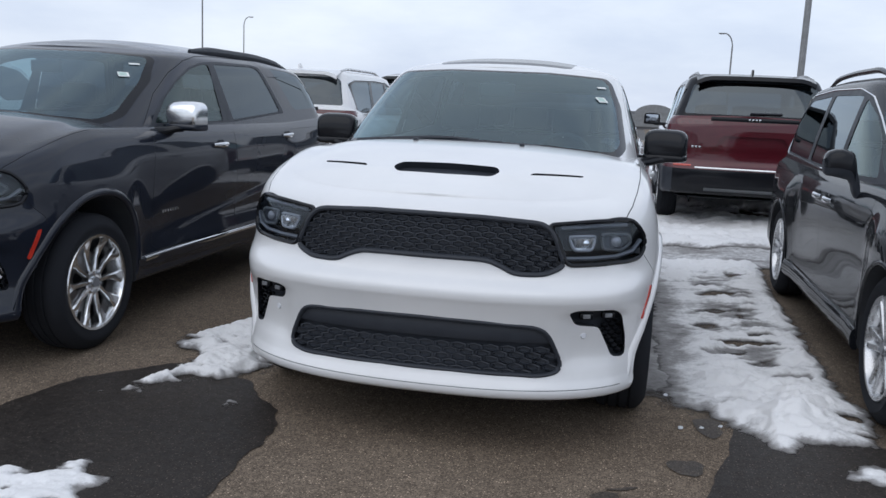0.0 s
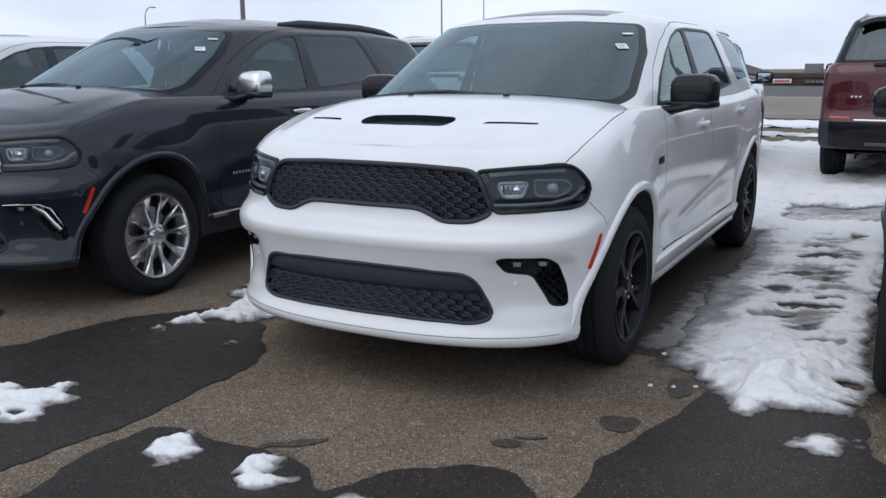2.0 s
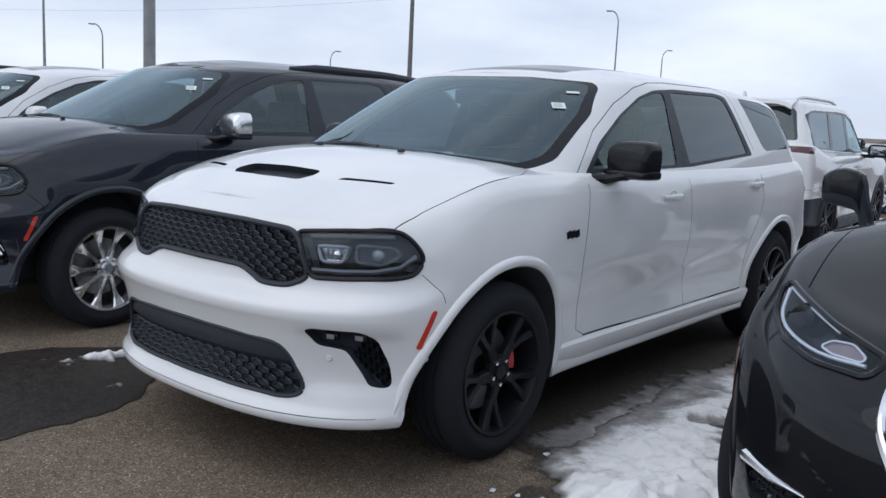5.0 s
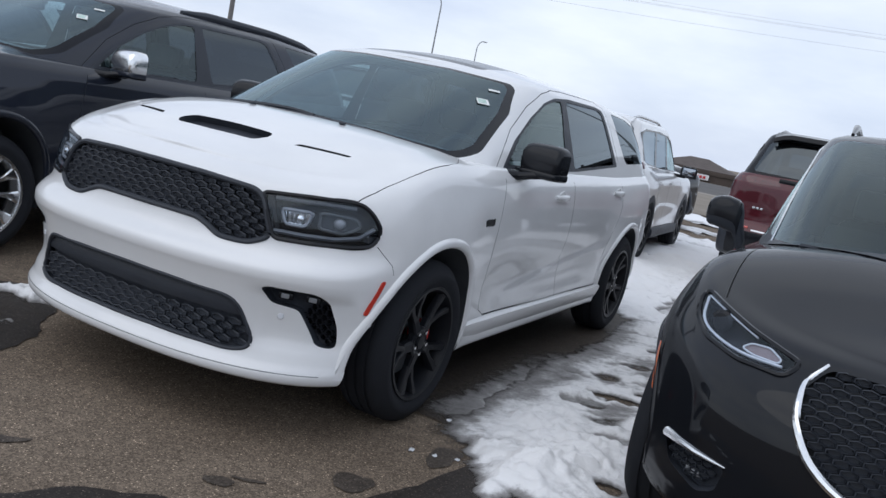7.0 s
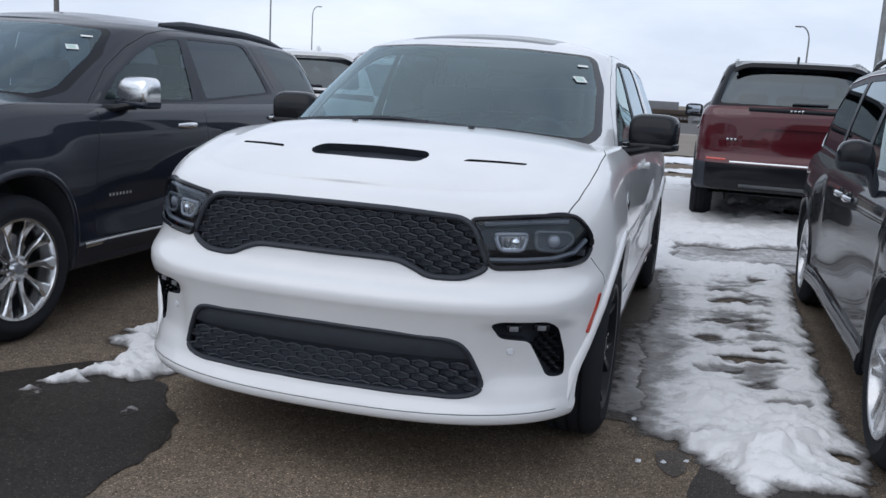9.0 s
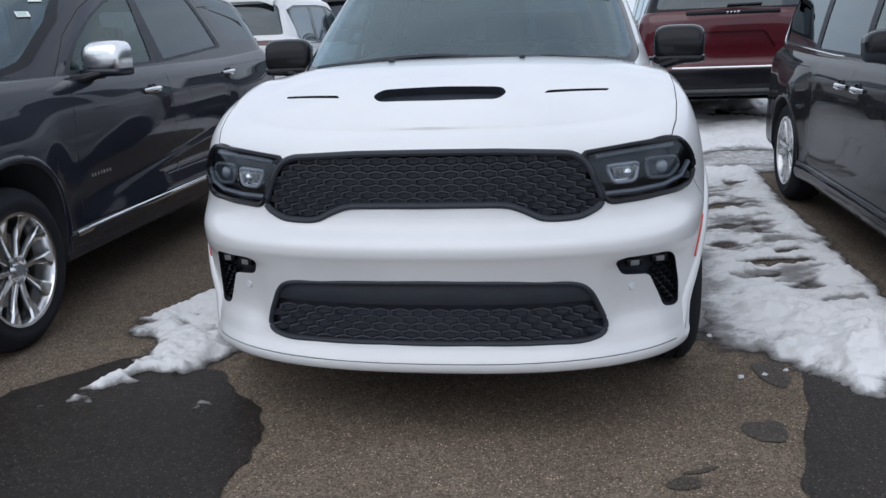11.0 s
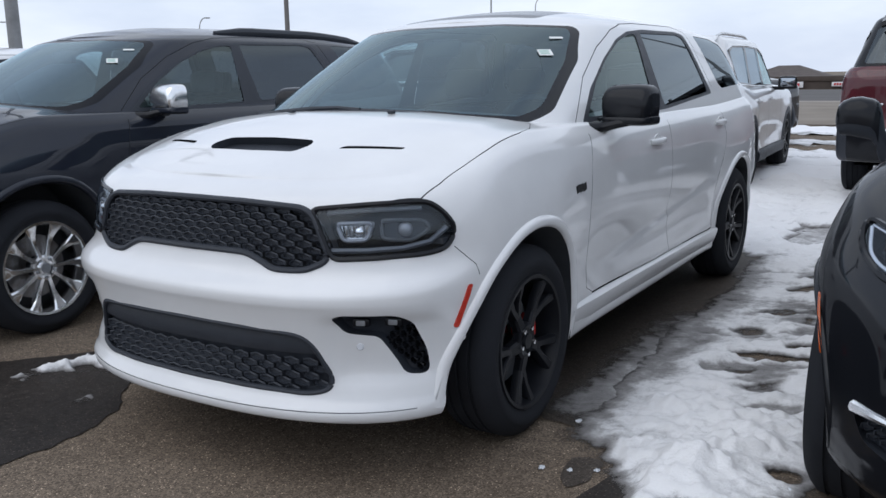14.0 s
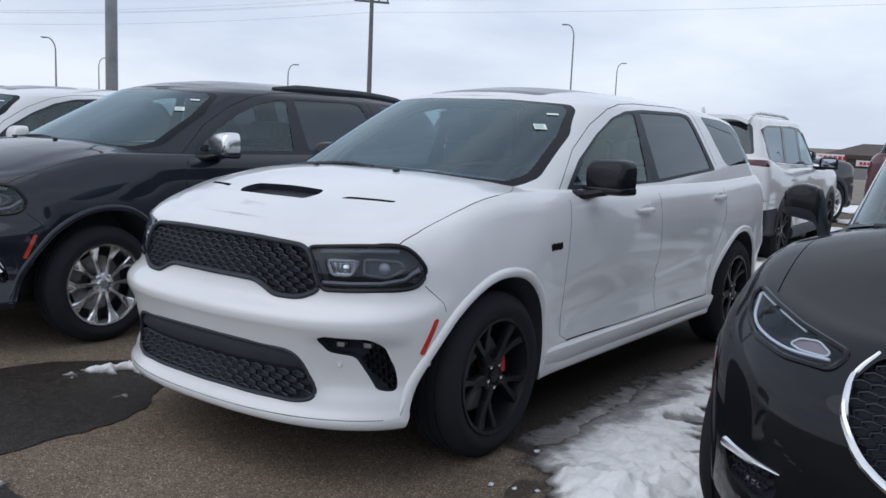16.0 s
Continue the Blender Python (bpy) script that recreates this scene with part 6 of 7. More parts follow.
def wet_patch(poly, label, seed, mat=None, amp=0.05):
    bm = bmesh.new()
    f = bm.faces.new([bm.verts.new((p[0], p[1], 0.004 + land(p[0], p[1]))) for p in wander(poly, 0.02, amp, 3.2, seed)])
    f.normal_update()
    if f.normal.z < 0:
        f.normal_flip()
    bmesh.ops.triangulate(bm, faces=[f])
    cuts = [((x, 0, 0), (1, 0, 0)) for x in np.linspace(1.15, 2.0, 10)] + [((0, y, 0), (0, 1, 0)) for y in np.linspace(4.4, 7.8, 9)]
    for co, no in cuts:
        bmesh.ops.bisect_plane(bm, geom=bm.verts[:] + bm.edges[:] + bm.faces[:], plane_co=co, plane_no=no)
    for v in bm.verts:
        v.co.z = land(v.co.x, v.co.y) + 0.005
    return tagged(mesh_object("wet_patch", bm, mat or WETASPHALT, None, "", False), label, "wet patch", "melt water", "structure")


def signed(px, py, poly):
    """The distance from points to an outline, positive inside."""
    d = np.full(px.shape, 1e9)
    inside = np.zeros(px.shape, bool)
    n = len(poly)
    for i in range(n):
        ax, ay = poly[i]
        bx, by = poly[(i + 1) % n]
        vx, vy = bx - ax, by - ay
        t = np.clip(((px - ax) * vx + (py - ay) * vy) / (vx * vx + vy * vy + 1e-12), 0, 1)
        d = np.minimum(d, np.hypot(px - ax - t * vx, py - ay - t * vy))
        c = ((ay > py) != (by > py)) & (px < (bx - ax) * (py - ay) / (by - ay + 1e-12) + ax)
        inside ^= c
    return np.where(inside, d, -d)


def lattice(ix, iy, seed):
    h = (ix * 374761393 + iy * 668265263 + seed * 974711) & 0xFFFFFFFF
    h = ((h ^ (h >> 13)) * 1274126177) & 0xFFFFFFFF
    return ((h ^ (h >> 16)) & 0xFFFF) / 32767.5 - 1.0


def ripple(X, Y, seed, octaves=4, gain=0.5):
    """Smooth noise over whole arrays, about -1 to 1."""
    out, amp, tot = np.zeros(X.shape), 1.0, 0.0
    c, q = math.cos(0.6), math.sin(0.6)
    for k in range(octaves):
        ix, iy = np.floor(X).astype(np.int64), np.floor(Y).astype(np.int64)
        fx, fy = X - ix, Y - iy
        fx, fy = fx * fx * (3 - 2 * fx), fy * fy * (3 - 2 * fy)
        s = seed * 17 + k * 131
        top = lattice(ix, iy, s) * (1 - fx) + lattice(ix + 1, iy, s) * fx
        bot = lattice(ix, iy + 1, s) * (1 - fx) + lattice(ix + 1, iy + 1, s) * fx
        out += amp * (top * (1 - fy) + bot * fy)
        tot += amp
        amp *= gain
        X, Y = (X * c - Y * q) * 2.03 + 11.3, (X * q + Y * c) * 2.03 - 7.1
    return out / tot * 1.6


def snow_material(name, white, grey, wet):
    """Old snow by its depth: clear wet film at the rim, grey slush, then white crystals."""
    m = bpy.data.materials.new(name)
    m.use_nodes = True
    t = m.node_tree
    p = t.nodes["Principled BSDF"]
    out = t.nodes["Material Output"]
    depth = t.nodes.new("ShaderNodeAttribute")
    depth.attribute_name = "snow_depth"
    c = t.nodes.new("ShaderNodeTexCoord")

    def grain(scale, detail, rough):
        n = t.nodes.new("ShaderNodeTexNoise")
        n.inputs["Scale"].default_value, n.inputs["Detail"].default_value, n.inputs["Roughness"].default_value = scale, detail, rough
        t.links.new(c.outputs["Object"], n.inputs["Vector"])
        return n
    broad, fine = grain(15.0, 9.0, 0.78), grain(120.0, 3.0, 0.6)
    shift = t.nodes.new("ShaderNodeMath")
    shift.operation, shift.inputs[1].default_value, shift.inputs[2].default_value = "MULTIPLY_ADD", 1.5, -0.64
    t.links.new(broad.outputs["Fac"], shift.inputs[0])
    total = t.nodes.new("ShaderNodeMath")
    total.operation = "ADD"
    share = t.nodes.new("ShaderNodeMapRange")
    share.inputs["From Max"].default_value, share.inputs["To Min"].default_value = 0.6, 0.25
    t.links.new(depth.outputs["Fac"], share.inputs["Value"])
    scaled = t.nodes.new("ShaderNodeMath")
    scaled.operation = "MULTIPLY"
    t.links.new(shift.outputs["Value"], scaled.inputs[0])
    t.links.new(share.outputs["Result"], scaled.inputs[1])
    t.links.new(depth.outputs["Fac"], total.inputs[0])
    t.links.new(scaled.outputs["Value"], total.inputs[1])
    ramp = t.nodes.new("ShaderNodeValToRGB")
    e = ramp.color_ramp.elements
    e[0].position, e[0].color = 0.10, (*wet, 1)
    e[1].position, e[1].color = 0.80, (*white, 1)
    g = e.new(0.38)
    g.color = (*grey, 1)
    g = e.new(0.58)
    g.color = (*[w * 0.80 for w in white], 1)
    t.links.new(total.outputs["Value"], ramp.inputs["Fac"])
    t.links.new(ramp.outputs["Color"], p.inputs["Base Color"])
    rough = t.nodes.new("ShaderNodeMapRange")
    rough.inputs["From Min"].default_value, rough.inputs["From Max"].default_value = 0.1, 0.6
    rough.inputs["To Min"].default_value, rough.inputs["To Max"].default_value = 0.28, 0.7
    t.links.new(total.outputs["Value"], rough.inputs["Value"])
    t.links.new(rough.outputs["Result"], p.inputs["Roughness"])
    p.inputs["Specular IOR Level"].default_value = 0.3
    bp = t.nodes.new("ShaderNodeBump")
    bp.inputs["Strength"].default_value, bp.inputs["Distance"].default_value = 0.6, 0.014
    mixed = t.nodes.new("ShaderNodeMath")
    mixed.operation, mixed.inputs[1].default_value = "MULTIPLY_ADD", 0.35
    t.links.new(fine.outputs["Fac"], mixed.inputs[0])
    t.links.new(broad.outputs["Fac"], mixed.inputs[2])
    t.links.new(mixed.outputs["Value"], bp.inputs["Height"])
    t.links.new(bp.outputs["Normal"], p.inputs["Normal"])
    film = t.nodes.new("ShaderNodeMapRange")
    film.inputs["From Min"].default_value, film.inputs["From Max"].default_value = 0.0, 0.22
    t.links.new(total.outputs["Value"], film.inputs["Value"])
    clear = t.nodes.new("ShaderNodeBsdfTransparent")
    mx = t.nodes.new("ShaderNodeMixShader")
    t.links.new(film.outputs["Result"], mx.inputs["Fac"])
    t.links.new(clear.outputs["BSDF"], mx.inputs[1])
    t.links.new(p.outputs["BSDF"], mx.inputs[2])
    t.links.new(mx.outputs["Shader"], out.inputs["Surface"])
    return m


SNOW = snow_material("melting_snow", (0.85, 0.845, 0.845), (0.33, 0.32, 0.315), (0.080, 0.072, 0.067))
FARSNOW = snow_material("trodden_snow", (0.84, 0.845, 0.86), (0.50, 0.50, 0.51), (0.16, 0.145, 0.13))


def snow_sheet(name, poly, height, label, seed, step=0.02, soft=0.12, rough=0.06, fray=0.05, pits=0.35, pit_size=(7.0, 9.0), lumps=0.02, mounds=(), holes=(), fade=None, mat=None, fill=1.0):
    """A bank of old snow: ragged rim, lumpy back, melt pits, piled mounds and trodden holes."""
    pad = 0.12 + 2 * rough
    xs = np.arange(min(p[0] for p in poly) - pad, max(p[0] for p in poly) + pad, step)
    ys = np.arange(min(p[1] for p in poly) - pad, max(p[1] for p in poly) + pad, step)
    X, Y = np.meshgrid(xs, ys, indexing="ij")
    D = signed(X, Y, poly) + rough * ripple(X * 2.4, Y * 2.4, seed) + fray * ripple(X * 10, Y * 10, seed + 1, 3)
    cover = sm(-0.02, soft, D) * fill
    if fade is not None:
        cover = cover * fade(X, Y)
    pit = ripple(X * pit_size[0], Y * pit_size[1], seed + 2, 3)
    cover = cover * (1 - pits * sm(0.15, 0.65, pit))
    for hx, hy, rx, ry, k in holes:
        q = ((X - hx) / rx) ** 2 + ((Y - hy) / ry) ** 2 + 0.55 * ripple(X * 9, Y * 9, seed + 7, 3)
        cover = cover * (1 - k * sm(1.25, 0.45, q))
    body = 0.62 + 0.38 * ripple(X * 3.6, Y * 3.6, seed + 3, 2)
    H = height * cover ** 1.3 * body
    H += cover * lumps * (0.75 - np.abs(ripple(X * 6.5, Y * 6.5, seed + 4, 3))) + cover * lumps * 0.62 * ripple(X * 19, Y * 19, seed + 5, 4, 0.6)
    for mx, my, r, top in mounds:
        q = np.hypot(X - mx, Y - my) / r + 0.22 * ripple(X * 5, Y * 5, seed + 6, 3)
        k = sm(1.0, 0.05, q)
        H += top * k * cover * (0.85 + 0.38 * ripple(X * 13, Y * 13, seed + 8, 3))
        cover = np.maximum(cover, np.minimum(1.0, k * 1.7) * sm(-0.02, soft, D))
    keep = D > -0.05
    H = np.maximum(H, 0.0) + 0.0065 - 0.006 * sm(0.03, -0.05, D)
    quad = keep[:-1, :-1] & keep[1:, :-1] & keep[1:, 1:] & keep[:-1, 1:]
    I, J = np.nonzero(quad)
    used = np.zeros(X.shape, bool)
    for di, dj in ((0, 0), (1, 0), (1, 1), (0, 1)):
        used[I + di, J + dj] = True
    idx = np.full(X.shape, -1)
    idx[used] = np.arange(used.sum())
    verts = [(x, y, h + land(x, y)) for x, y, h in zip(X[used], Y[used], H[used])]
    faces = np.stack([idx[I, J], idx[I + 1, J], idx[I + 1, J + 1], idx[I, J + 1]], -1).tolist()
    me = bpy.data.meshes.new(name)
    me.from_pydata(verts, [], faces)
    me.attributes.new("snow_depth", "FLOAT", "POINT").data.foreach_set("value", cover[used].astype(np.float32))
    me.shade_smooth()
    me.materials.append(mat or SNOW)
    return tagged(new(name, me), label, "snow", "melting snow", "stuff")


wet_patch([(-2.27, -0.71), (-1.95, -0.35), (-1.92, -0.06), (-1.73, 0.39), (-1.50, 0.63), (-1.26, 0.62), (-1.01, 0.47), (-0.75, 0.14), (-0.60, -0.17), (-0.65, -0.46), (-0.62, -0.80), (-0.62, -1.05), (-0.70, -1.35), (-0.95, -1.88), (-1.76, -1.88), (-2.27, -1.27)], "dark wet asphalt stain from melting snow", 1.3)
wet_patch([(-3.09, -0.04), (-2.68, 0.03), (-2.46, -0.15), (-2.40, -0.40), (-2.78, -0.50), (-3.19, -0.35)], "small dark wet stain on the asphalt", 2.1)
wet_patch([(1.44, 0.62), (1.33, 0.25), (1.27, 0.00), (1.22, -0.36), (1.22, -0.65), (1.26, -1.10), (1.50, -1.70), (2.30, -1.60), (2.15, -0.90), (2.13, -0.40), (2.17, -0.12), (2.10, 0.15), (2.05, 0.45), (1.80, 0.75)], "dark wet asphalt run-off below the snow bank", 3.7)
wet_patch([(-0.44, -1.45), (-0.53, -1.18), (-0.50, -0.89), (-0.32, -0.79), (-0.11, -0.82), (0.07, -0.81), (0.26, -0.84), (0.39, -0.94), (0.51, -0.86), (0.58, -0.70), (0.75, -0.58), (0.92, -0.55), (1.08, -0.65), (1.18, -0.81), (1.22, -1.20), (0.89, -1.88), (-0.34, -1.88)], "dark wet asphalt in front of the cars", 5.2)
wet_patch([(0.78, -0.31), (0.82, -0.26), (0.87, -0.27), (0.87, -0.32), (0.82, -0.34)], "small damp spot on dry asphalt", 6.1, DAMPSHADE, 0.055)
wet_patch([(0.83, -0.23), (0.89, -0.18), (0.96, -0.15), (0.95, -0.18), (0.88, -0.22)], "small damp spot on dry asphalt", 6.6, DAMPSHADE, 0.055)
wet_patch([(0.02, -0.80), (0.05, -0.69), (0.19, -0.60), (0.17, -0.68), (0.09, -0.74)], "small damp spot on dry asphalt", 7.1, DAMPSHADE, 0.055)
wet_patch([(1.09, 0.04), (1.14, 0.13), (1.26, 0.16), (1.28, 0.08), (1.20, 0.00)], "small damp spot on dry asphalt", 7.9, DAMPSHADE, 0.055)
wet_patch([(1.20, 0.64), (1.25, 0.70), (1.33, 0.66), (1.31, 0.50), (1.25, 0.47)], "damp spot on dry asphalt", 9.4, DAMPSHADE, 0.05)


# damp ground under the white car; the sheet's dark colour includes the car's shade
wet_patch([(0.23, 1.18), (0.60, 1.10), (0.92, 1.00), (1.15, 1.01), (1.24, 1.30), (1.22, 2.40), (1.18, 3.60), (1.20, 4.90), (0.90, 5.10), (0.20, 4.90), (0.10, 2.50)], "damp asphalt beneath the parked white car, its shade painted in", 8.3, DAMPSHADE)


snow_sheet("slush", [(0.9, 5.05), (1.5, 5.0), (2.3, 5.0), (2.6, 5.6), (2.5, 6.2), (1.6, 6.1), (0.9, 6.1)], 0.004, "thin grey ice between the snow banks", 17, 0.03, 0.2, 0.04, 0.04, 0.3, (2.0, 6.0), 0.003, fill=0.40)


def strip_fade(X, Y):
    """Thin ice on the white car's side of the strip, thinner along its trodden middle."""
    inner = np.interp(Y, [0.6, 1.2, 1.75, 2.45, 3.75, 5.3], [1.34, 1.28, 1.34, 1.32, 1.30, 1.12]) + 0.05 * ripple(X * 4, Y * 4, 91, 3)
    film = 0.30 + 0.70 * sm(-0.16, 0.16, X - inner)
    lane = np.exp(-((X - 1.64) / 0.26) ** 4) * sm(1.25, 1.9, Y) * sm(5.1, 4.3, Y)
    return film * (1 - lane * (0.26 + 0.46 * sm(-0.2, 0.45, ripple(X * 3.4, Y * 7.5, 95, 3)))) * (1 - 0.35 * sm(0.0, 0.6, ripple(X * 2.6, Y * 3.6, 97, 4, 0.65)))


snow_sheet("snow_bank", [(1.15, 0.86), (1.27, 0.78), (1.36, 0.69), (1.47, 0.53), (1.55, 0.34), (1.64, 0.29), (1.69, 0.41), (1.80, 0.42), (1.85, 0.43), (2.0, 0.46), (2.06, 0.72), (2.05, 0.95), (2.03, 1.42), (2.02, 2.33), (2.04, 3.75), (2.11, 5.2), (1.6, 5.27), (1.0, 5.33), (1.0, 4.4), (1.06, 3.71), (1.03, 2.66), (1.05, 1.82), (1.08, 1.1)], 0.045,
           "strip of melting white snow between parked cars", 11, 0.0095, 0.10, 0.025, 0.03, 0.30, (6.0, 9.0), 0.022,
           [(1.42, 1.36, 0.20, 0.075), (1.66, 0.70, 0.24, 0.085), (1.80, 0.98, 0.20, 0.05), (1.90, 1.75, 0.22, 0.04), (1.80, 0.69, 0.045, 0.03), (1.86, 0.65, 0.03, 0.025), (1.83, 0.72, 0.03, 0.025), (1.92, 2.9, 0.22, 0.03), (1.92, 4.0, 0.25, 0.03)],
           [(1.84, 4.55, 0.13, 0.10, 0.9), (1.58, 4.1, 0.14, 0.10, 0.7), (1.61, 3.70, 0.19, 0.13, 0.95), (1.80, 3.75, 0.10, 0.08, 0.7), (1.49, 3.08, 0.13, 0.09, 0.9), (1.73, 3.12, 0.10, 0.07, 0.7), (1.76, 2.86, 0.14, 0.13, 1.0), (1.44, 2.62, 0.12, 0.08, 0.9), (1.75, 2.35, 0.10, 0.07, 0.9), (1.63, 2.15, 0.22, 0.09, 1.0), (1.50, 1.92, 0.15, 0.10, 0.65), (1.76, 1.70, 0.16, 0.09, 0.75), (1.80, 1.42, 0.13, 0.08, 0.7), (1.42, 0.94, 0.10, 0.09, 0.35), (1.96, 0.81, 0.09, 0.08, 1.0), (1.97, 0.56, 0.08, 0.025, 0.8)], strip_fade)
snow_sheet("slush", [(0.86, 1.10), (0.98, 0.98), (1.40, 1.02), (1.45, 2.0), (1.42, 3.2), (1.2, 3.6), (0.90, 2.8), (0.84, 1.8)], 0.004, "thin grey slush beside the snow strip", 14, 0.016, 0.30, 0.05, 0.05, 0.2, (3.0, 4.0), 0.001, fill=0.34)
snow_sheet("snow_bank", [(0.55, 6.1), (0.62, 5.0), (0.98, 4.7), (1.28, 4.9), (1.32, 5.25), (1.15, 5.35), (1.1, 6.1)], 0.05, "snow drift beside the tail of the white car", 19, 0.025, 0.15)
snow_sheet("snow_bank", [(-3.6, 5.9), (-0.9, 5.8), (0.9, 5.82), (2.2, 5.95), (4.5, 5.95), (4.8, 7.6), (3.0, 8.3), (0.4, 9.2), (-0.1, 8.4), (-1.5, 7.6), (-3.6, 7.4)], 0.075, "trodden white snow behind the parked cars", 12, 0.035, 0.22, 0.12, 0.06, 0.30, (2.2, 4.2), 0.035)
snow_sheet("snow_bank", [(1.5, 9.0), (2.9, 8.9), (3.1, 9.8), (1.5, 9.9)], 0.13, "snow left under the red car", 16, 0.05, 0.25, 0.15, 0.1, 0.3, (2.0, 3.0), 0.06, [(2.5, 9.5, 0.45, 0.16)])
snow_sheet("snow_bank", [(-1.76, 1.16), (-1.51, 1.64), (-1.17, 1.74), (-1.07, 1.08), (-1.08, 0.69), (-1.14, 0.43), (-1.34, 0.30), (-1.42, 0.12), (-1.68, 0.06), (-1.56, 0.36), (-1.44, 0.63), (-1.64, 0.92)], 0.05,
           "ragged bank of melting snow beside a tyre", 13, 0.009, 0.10, 0.04, 0.06, 0.75, (6.0, 11.0), 0.022, [(-1.30, 0.82, 0.22, 0.06), (-1.52, 1.0, 0.14, 0.04)], [(-1.30, 0.42, 0.15, 0.06, 1.0), (-1.50, 0.24, 0.10, 0.03, 0.8)], fill=0.86)
for k, (poly, h) in enumerate([([(-1.04, 0.09), (-0.99, 0.21), (-0.91, 0.14), (-0.95, 0.06)], 0.008),
                               ([(-1.68, -0.98), (-1.64, -0.78), (-1.36, -0.80), (-1.22, -0.65), (-0.99, -0.71), (-1.05, -0.88), (-0.97, -1.01), (-1.10, -1.10), (-1.41, -1.04)], 0.028),
                               ([(-0.33, -1.02), (-0.39, -0.88), (-0.32, -0.84), (-0.15, -0.90), (-0.18, -1.03)], 0.045),
                               ([(0.10, -1.06), (0.05, -0.89), (0.15, -0.83), (0.21, -0.89), (0.20, -0.96), (0.31, -0.95), (0.20, -1.09)], 0.04),
                               ([(0.53, -1.04), (0.54, -0.91), (0.64, -0.90), (0.66, -1.00)], 0.02),
                               ([(1.82, 0.05), (1.85, 0.19), (1.95, 0.22), (2.02, 0.29), (2.01, 0.14), (1.94, 0.04)], 0.02)]):
    snow_sheet("snow_clump", poly, h, "small clump of melting snow on wet asphalt", 20 + k, 0.0075, 0.07, 0.012, 0.055, 0.9, (9.0, 15.0), 0.016, fill=0.80 if k < 5 else 0.66)
for k, (cx, cy, r) in enumerate([(1.11, 1.02, 0.014), (1.16, 0.55, 0.012), (1.26, 0.58, 0.010), (1.88, 0.60, 0.02), (2.0, 0.70, 0.018), (1.35, 0.62, 0.009)]):
    bm = bmesh.new()
    bmesh.ops.create_icosphere(bm, subdivisions=2, radius=r)
    for v in bm.verts:
        v.co *= 1 + 0.75 * noise.noise(v.co * (1.3 / r) + Vector((k, 0, 0)))
        v.co.z = v.co.z * 0.6
    bmesh.ops.translate(bm, vec=(cx, cy, land(cx, cy) + 0.008), verts=bm.verts)
    tagged(mesh_object("ice_lump", bm, LUMP), "small lump of clear ice on the asphalt", "ice", "ice lumps")
snow_sheet("snow_field", [(-9, 7.4), (-0.2, 8.0), (1.2, 8.6), (3.5, 8.2), (9, 8.0), (10, 12.0), (9, 13.6), (-9, 13.6)], 0.05, "grey trodden snow between rows of cars", 31, 0.09, 0.6, 0.4, 0.15, 0.6, (0.8, 2.2), 0.03, mat=FARSNOW)
snow_sheet("snow_strip", [(-14, 14.6), (12, 14.4), (12, 15.6), (-14, 15.8)], 0.05, "strip of snow along the edge of the lot", 41, 0.12, 0.4, 0.3, 0.15, 0.5, (0.5, 2.0), 0.03, mat=FARSNOW)
snow_sheet("snow_strip", [(-18, 17.2), (14, 17.0), (14, 19.6), (-18, 19.8)], 0.06, "strip of snow along the verge", 42, 0.14, 0.5, 0.35, 0.15, 0.5, (0.4, 1.8), 0.03, mat=FARSNOW)

# ---------------------------------------------------------------- the parked cars
large_suv("suv", (0, 0, 0), WHITE, ("black", 5, "fork"), "white sport SUV with black grille and gloss black wheels", True, False, hub_z=0.356)
black_suv = large_suv("suv", (-3.05, -0.085, 0.03), BLACK, ("chrome", 10, "petal"), "black SUV with chrome mirrors and polished wheels", False, True, mirror_mat=BRIGHT, hub_z=0.327)
white_suv = large_suv("suv", (-6.1, -0.05, -0.02), WHITE, ("silver", 10, "petal"), "white SUV with white mirrors and dark windows", False, False, mirror_mat=WHITE)
tagged(copy_thing(black_suv, pose(-9.2, -0.1, 0.03)), "black SUV at the end of the row")
minivan("minivan", (3.07, -0.12, 0.02), JET, "black minivan with chrome grille surround and polished wheels")
boxy_suv("suv", (2.165, 12.06, 0.125, 0, 0, 180), RED, "dark red SUV with black roof seen from behind", GLOSSBLK, ("silver", 5, "twin"))
white_boxy = boxy_suv("suv", (-0.95, 11.56, 0.085, 0, 0, 183), WHITE, "white SUV with roof rails and dark windows", WHITE, ("black", 5, "twin"))
# a shorter, lower car than the red one
white_boxy.matrix_world = white_boxy.matrix_world @ Matrix.Diagonal((0.97, 0.88, 0.95, 1))
for child in white_boxy.children:
    if child.name.startswith("wheel") and child.type == "EMPTY":
        child.matrix_basis = Matrix.Translation((0, 0, 0.016)) @ child.matrix_basis @ Matrix.Diagonal((0.97, 1.02 / 0.88, 1.02 / 0.95, 1))
tagged(copy_thing(white_boxy, pose(-3.6, 11.3, 0.085, 0, 0, 181)), "white SUV with dusting of snow on its roof")
boxy_suv("suv", (-1.36, 15.7, 0.08, 0, 0, 160), CHARCOAL, "dark SUV with bright wheels parked across the lane", CHARCOAL, ("chrome", 5, "twin"))


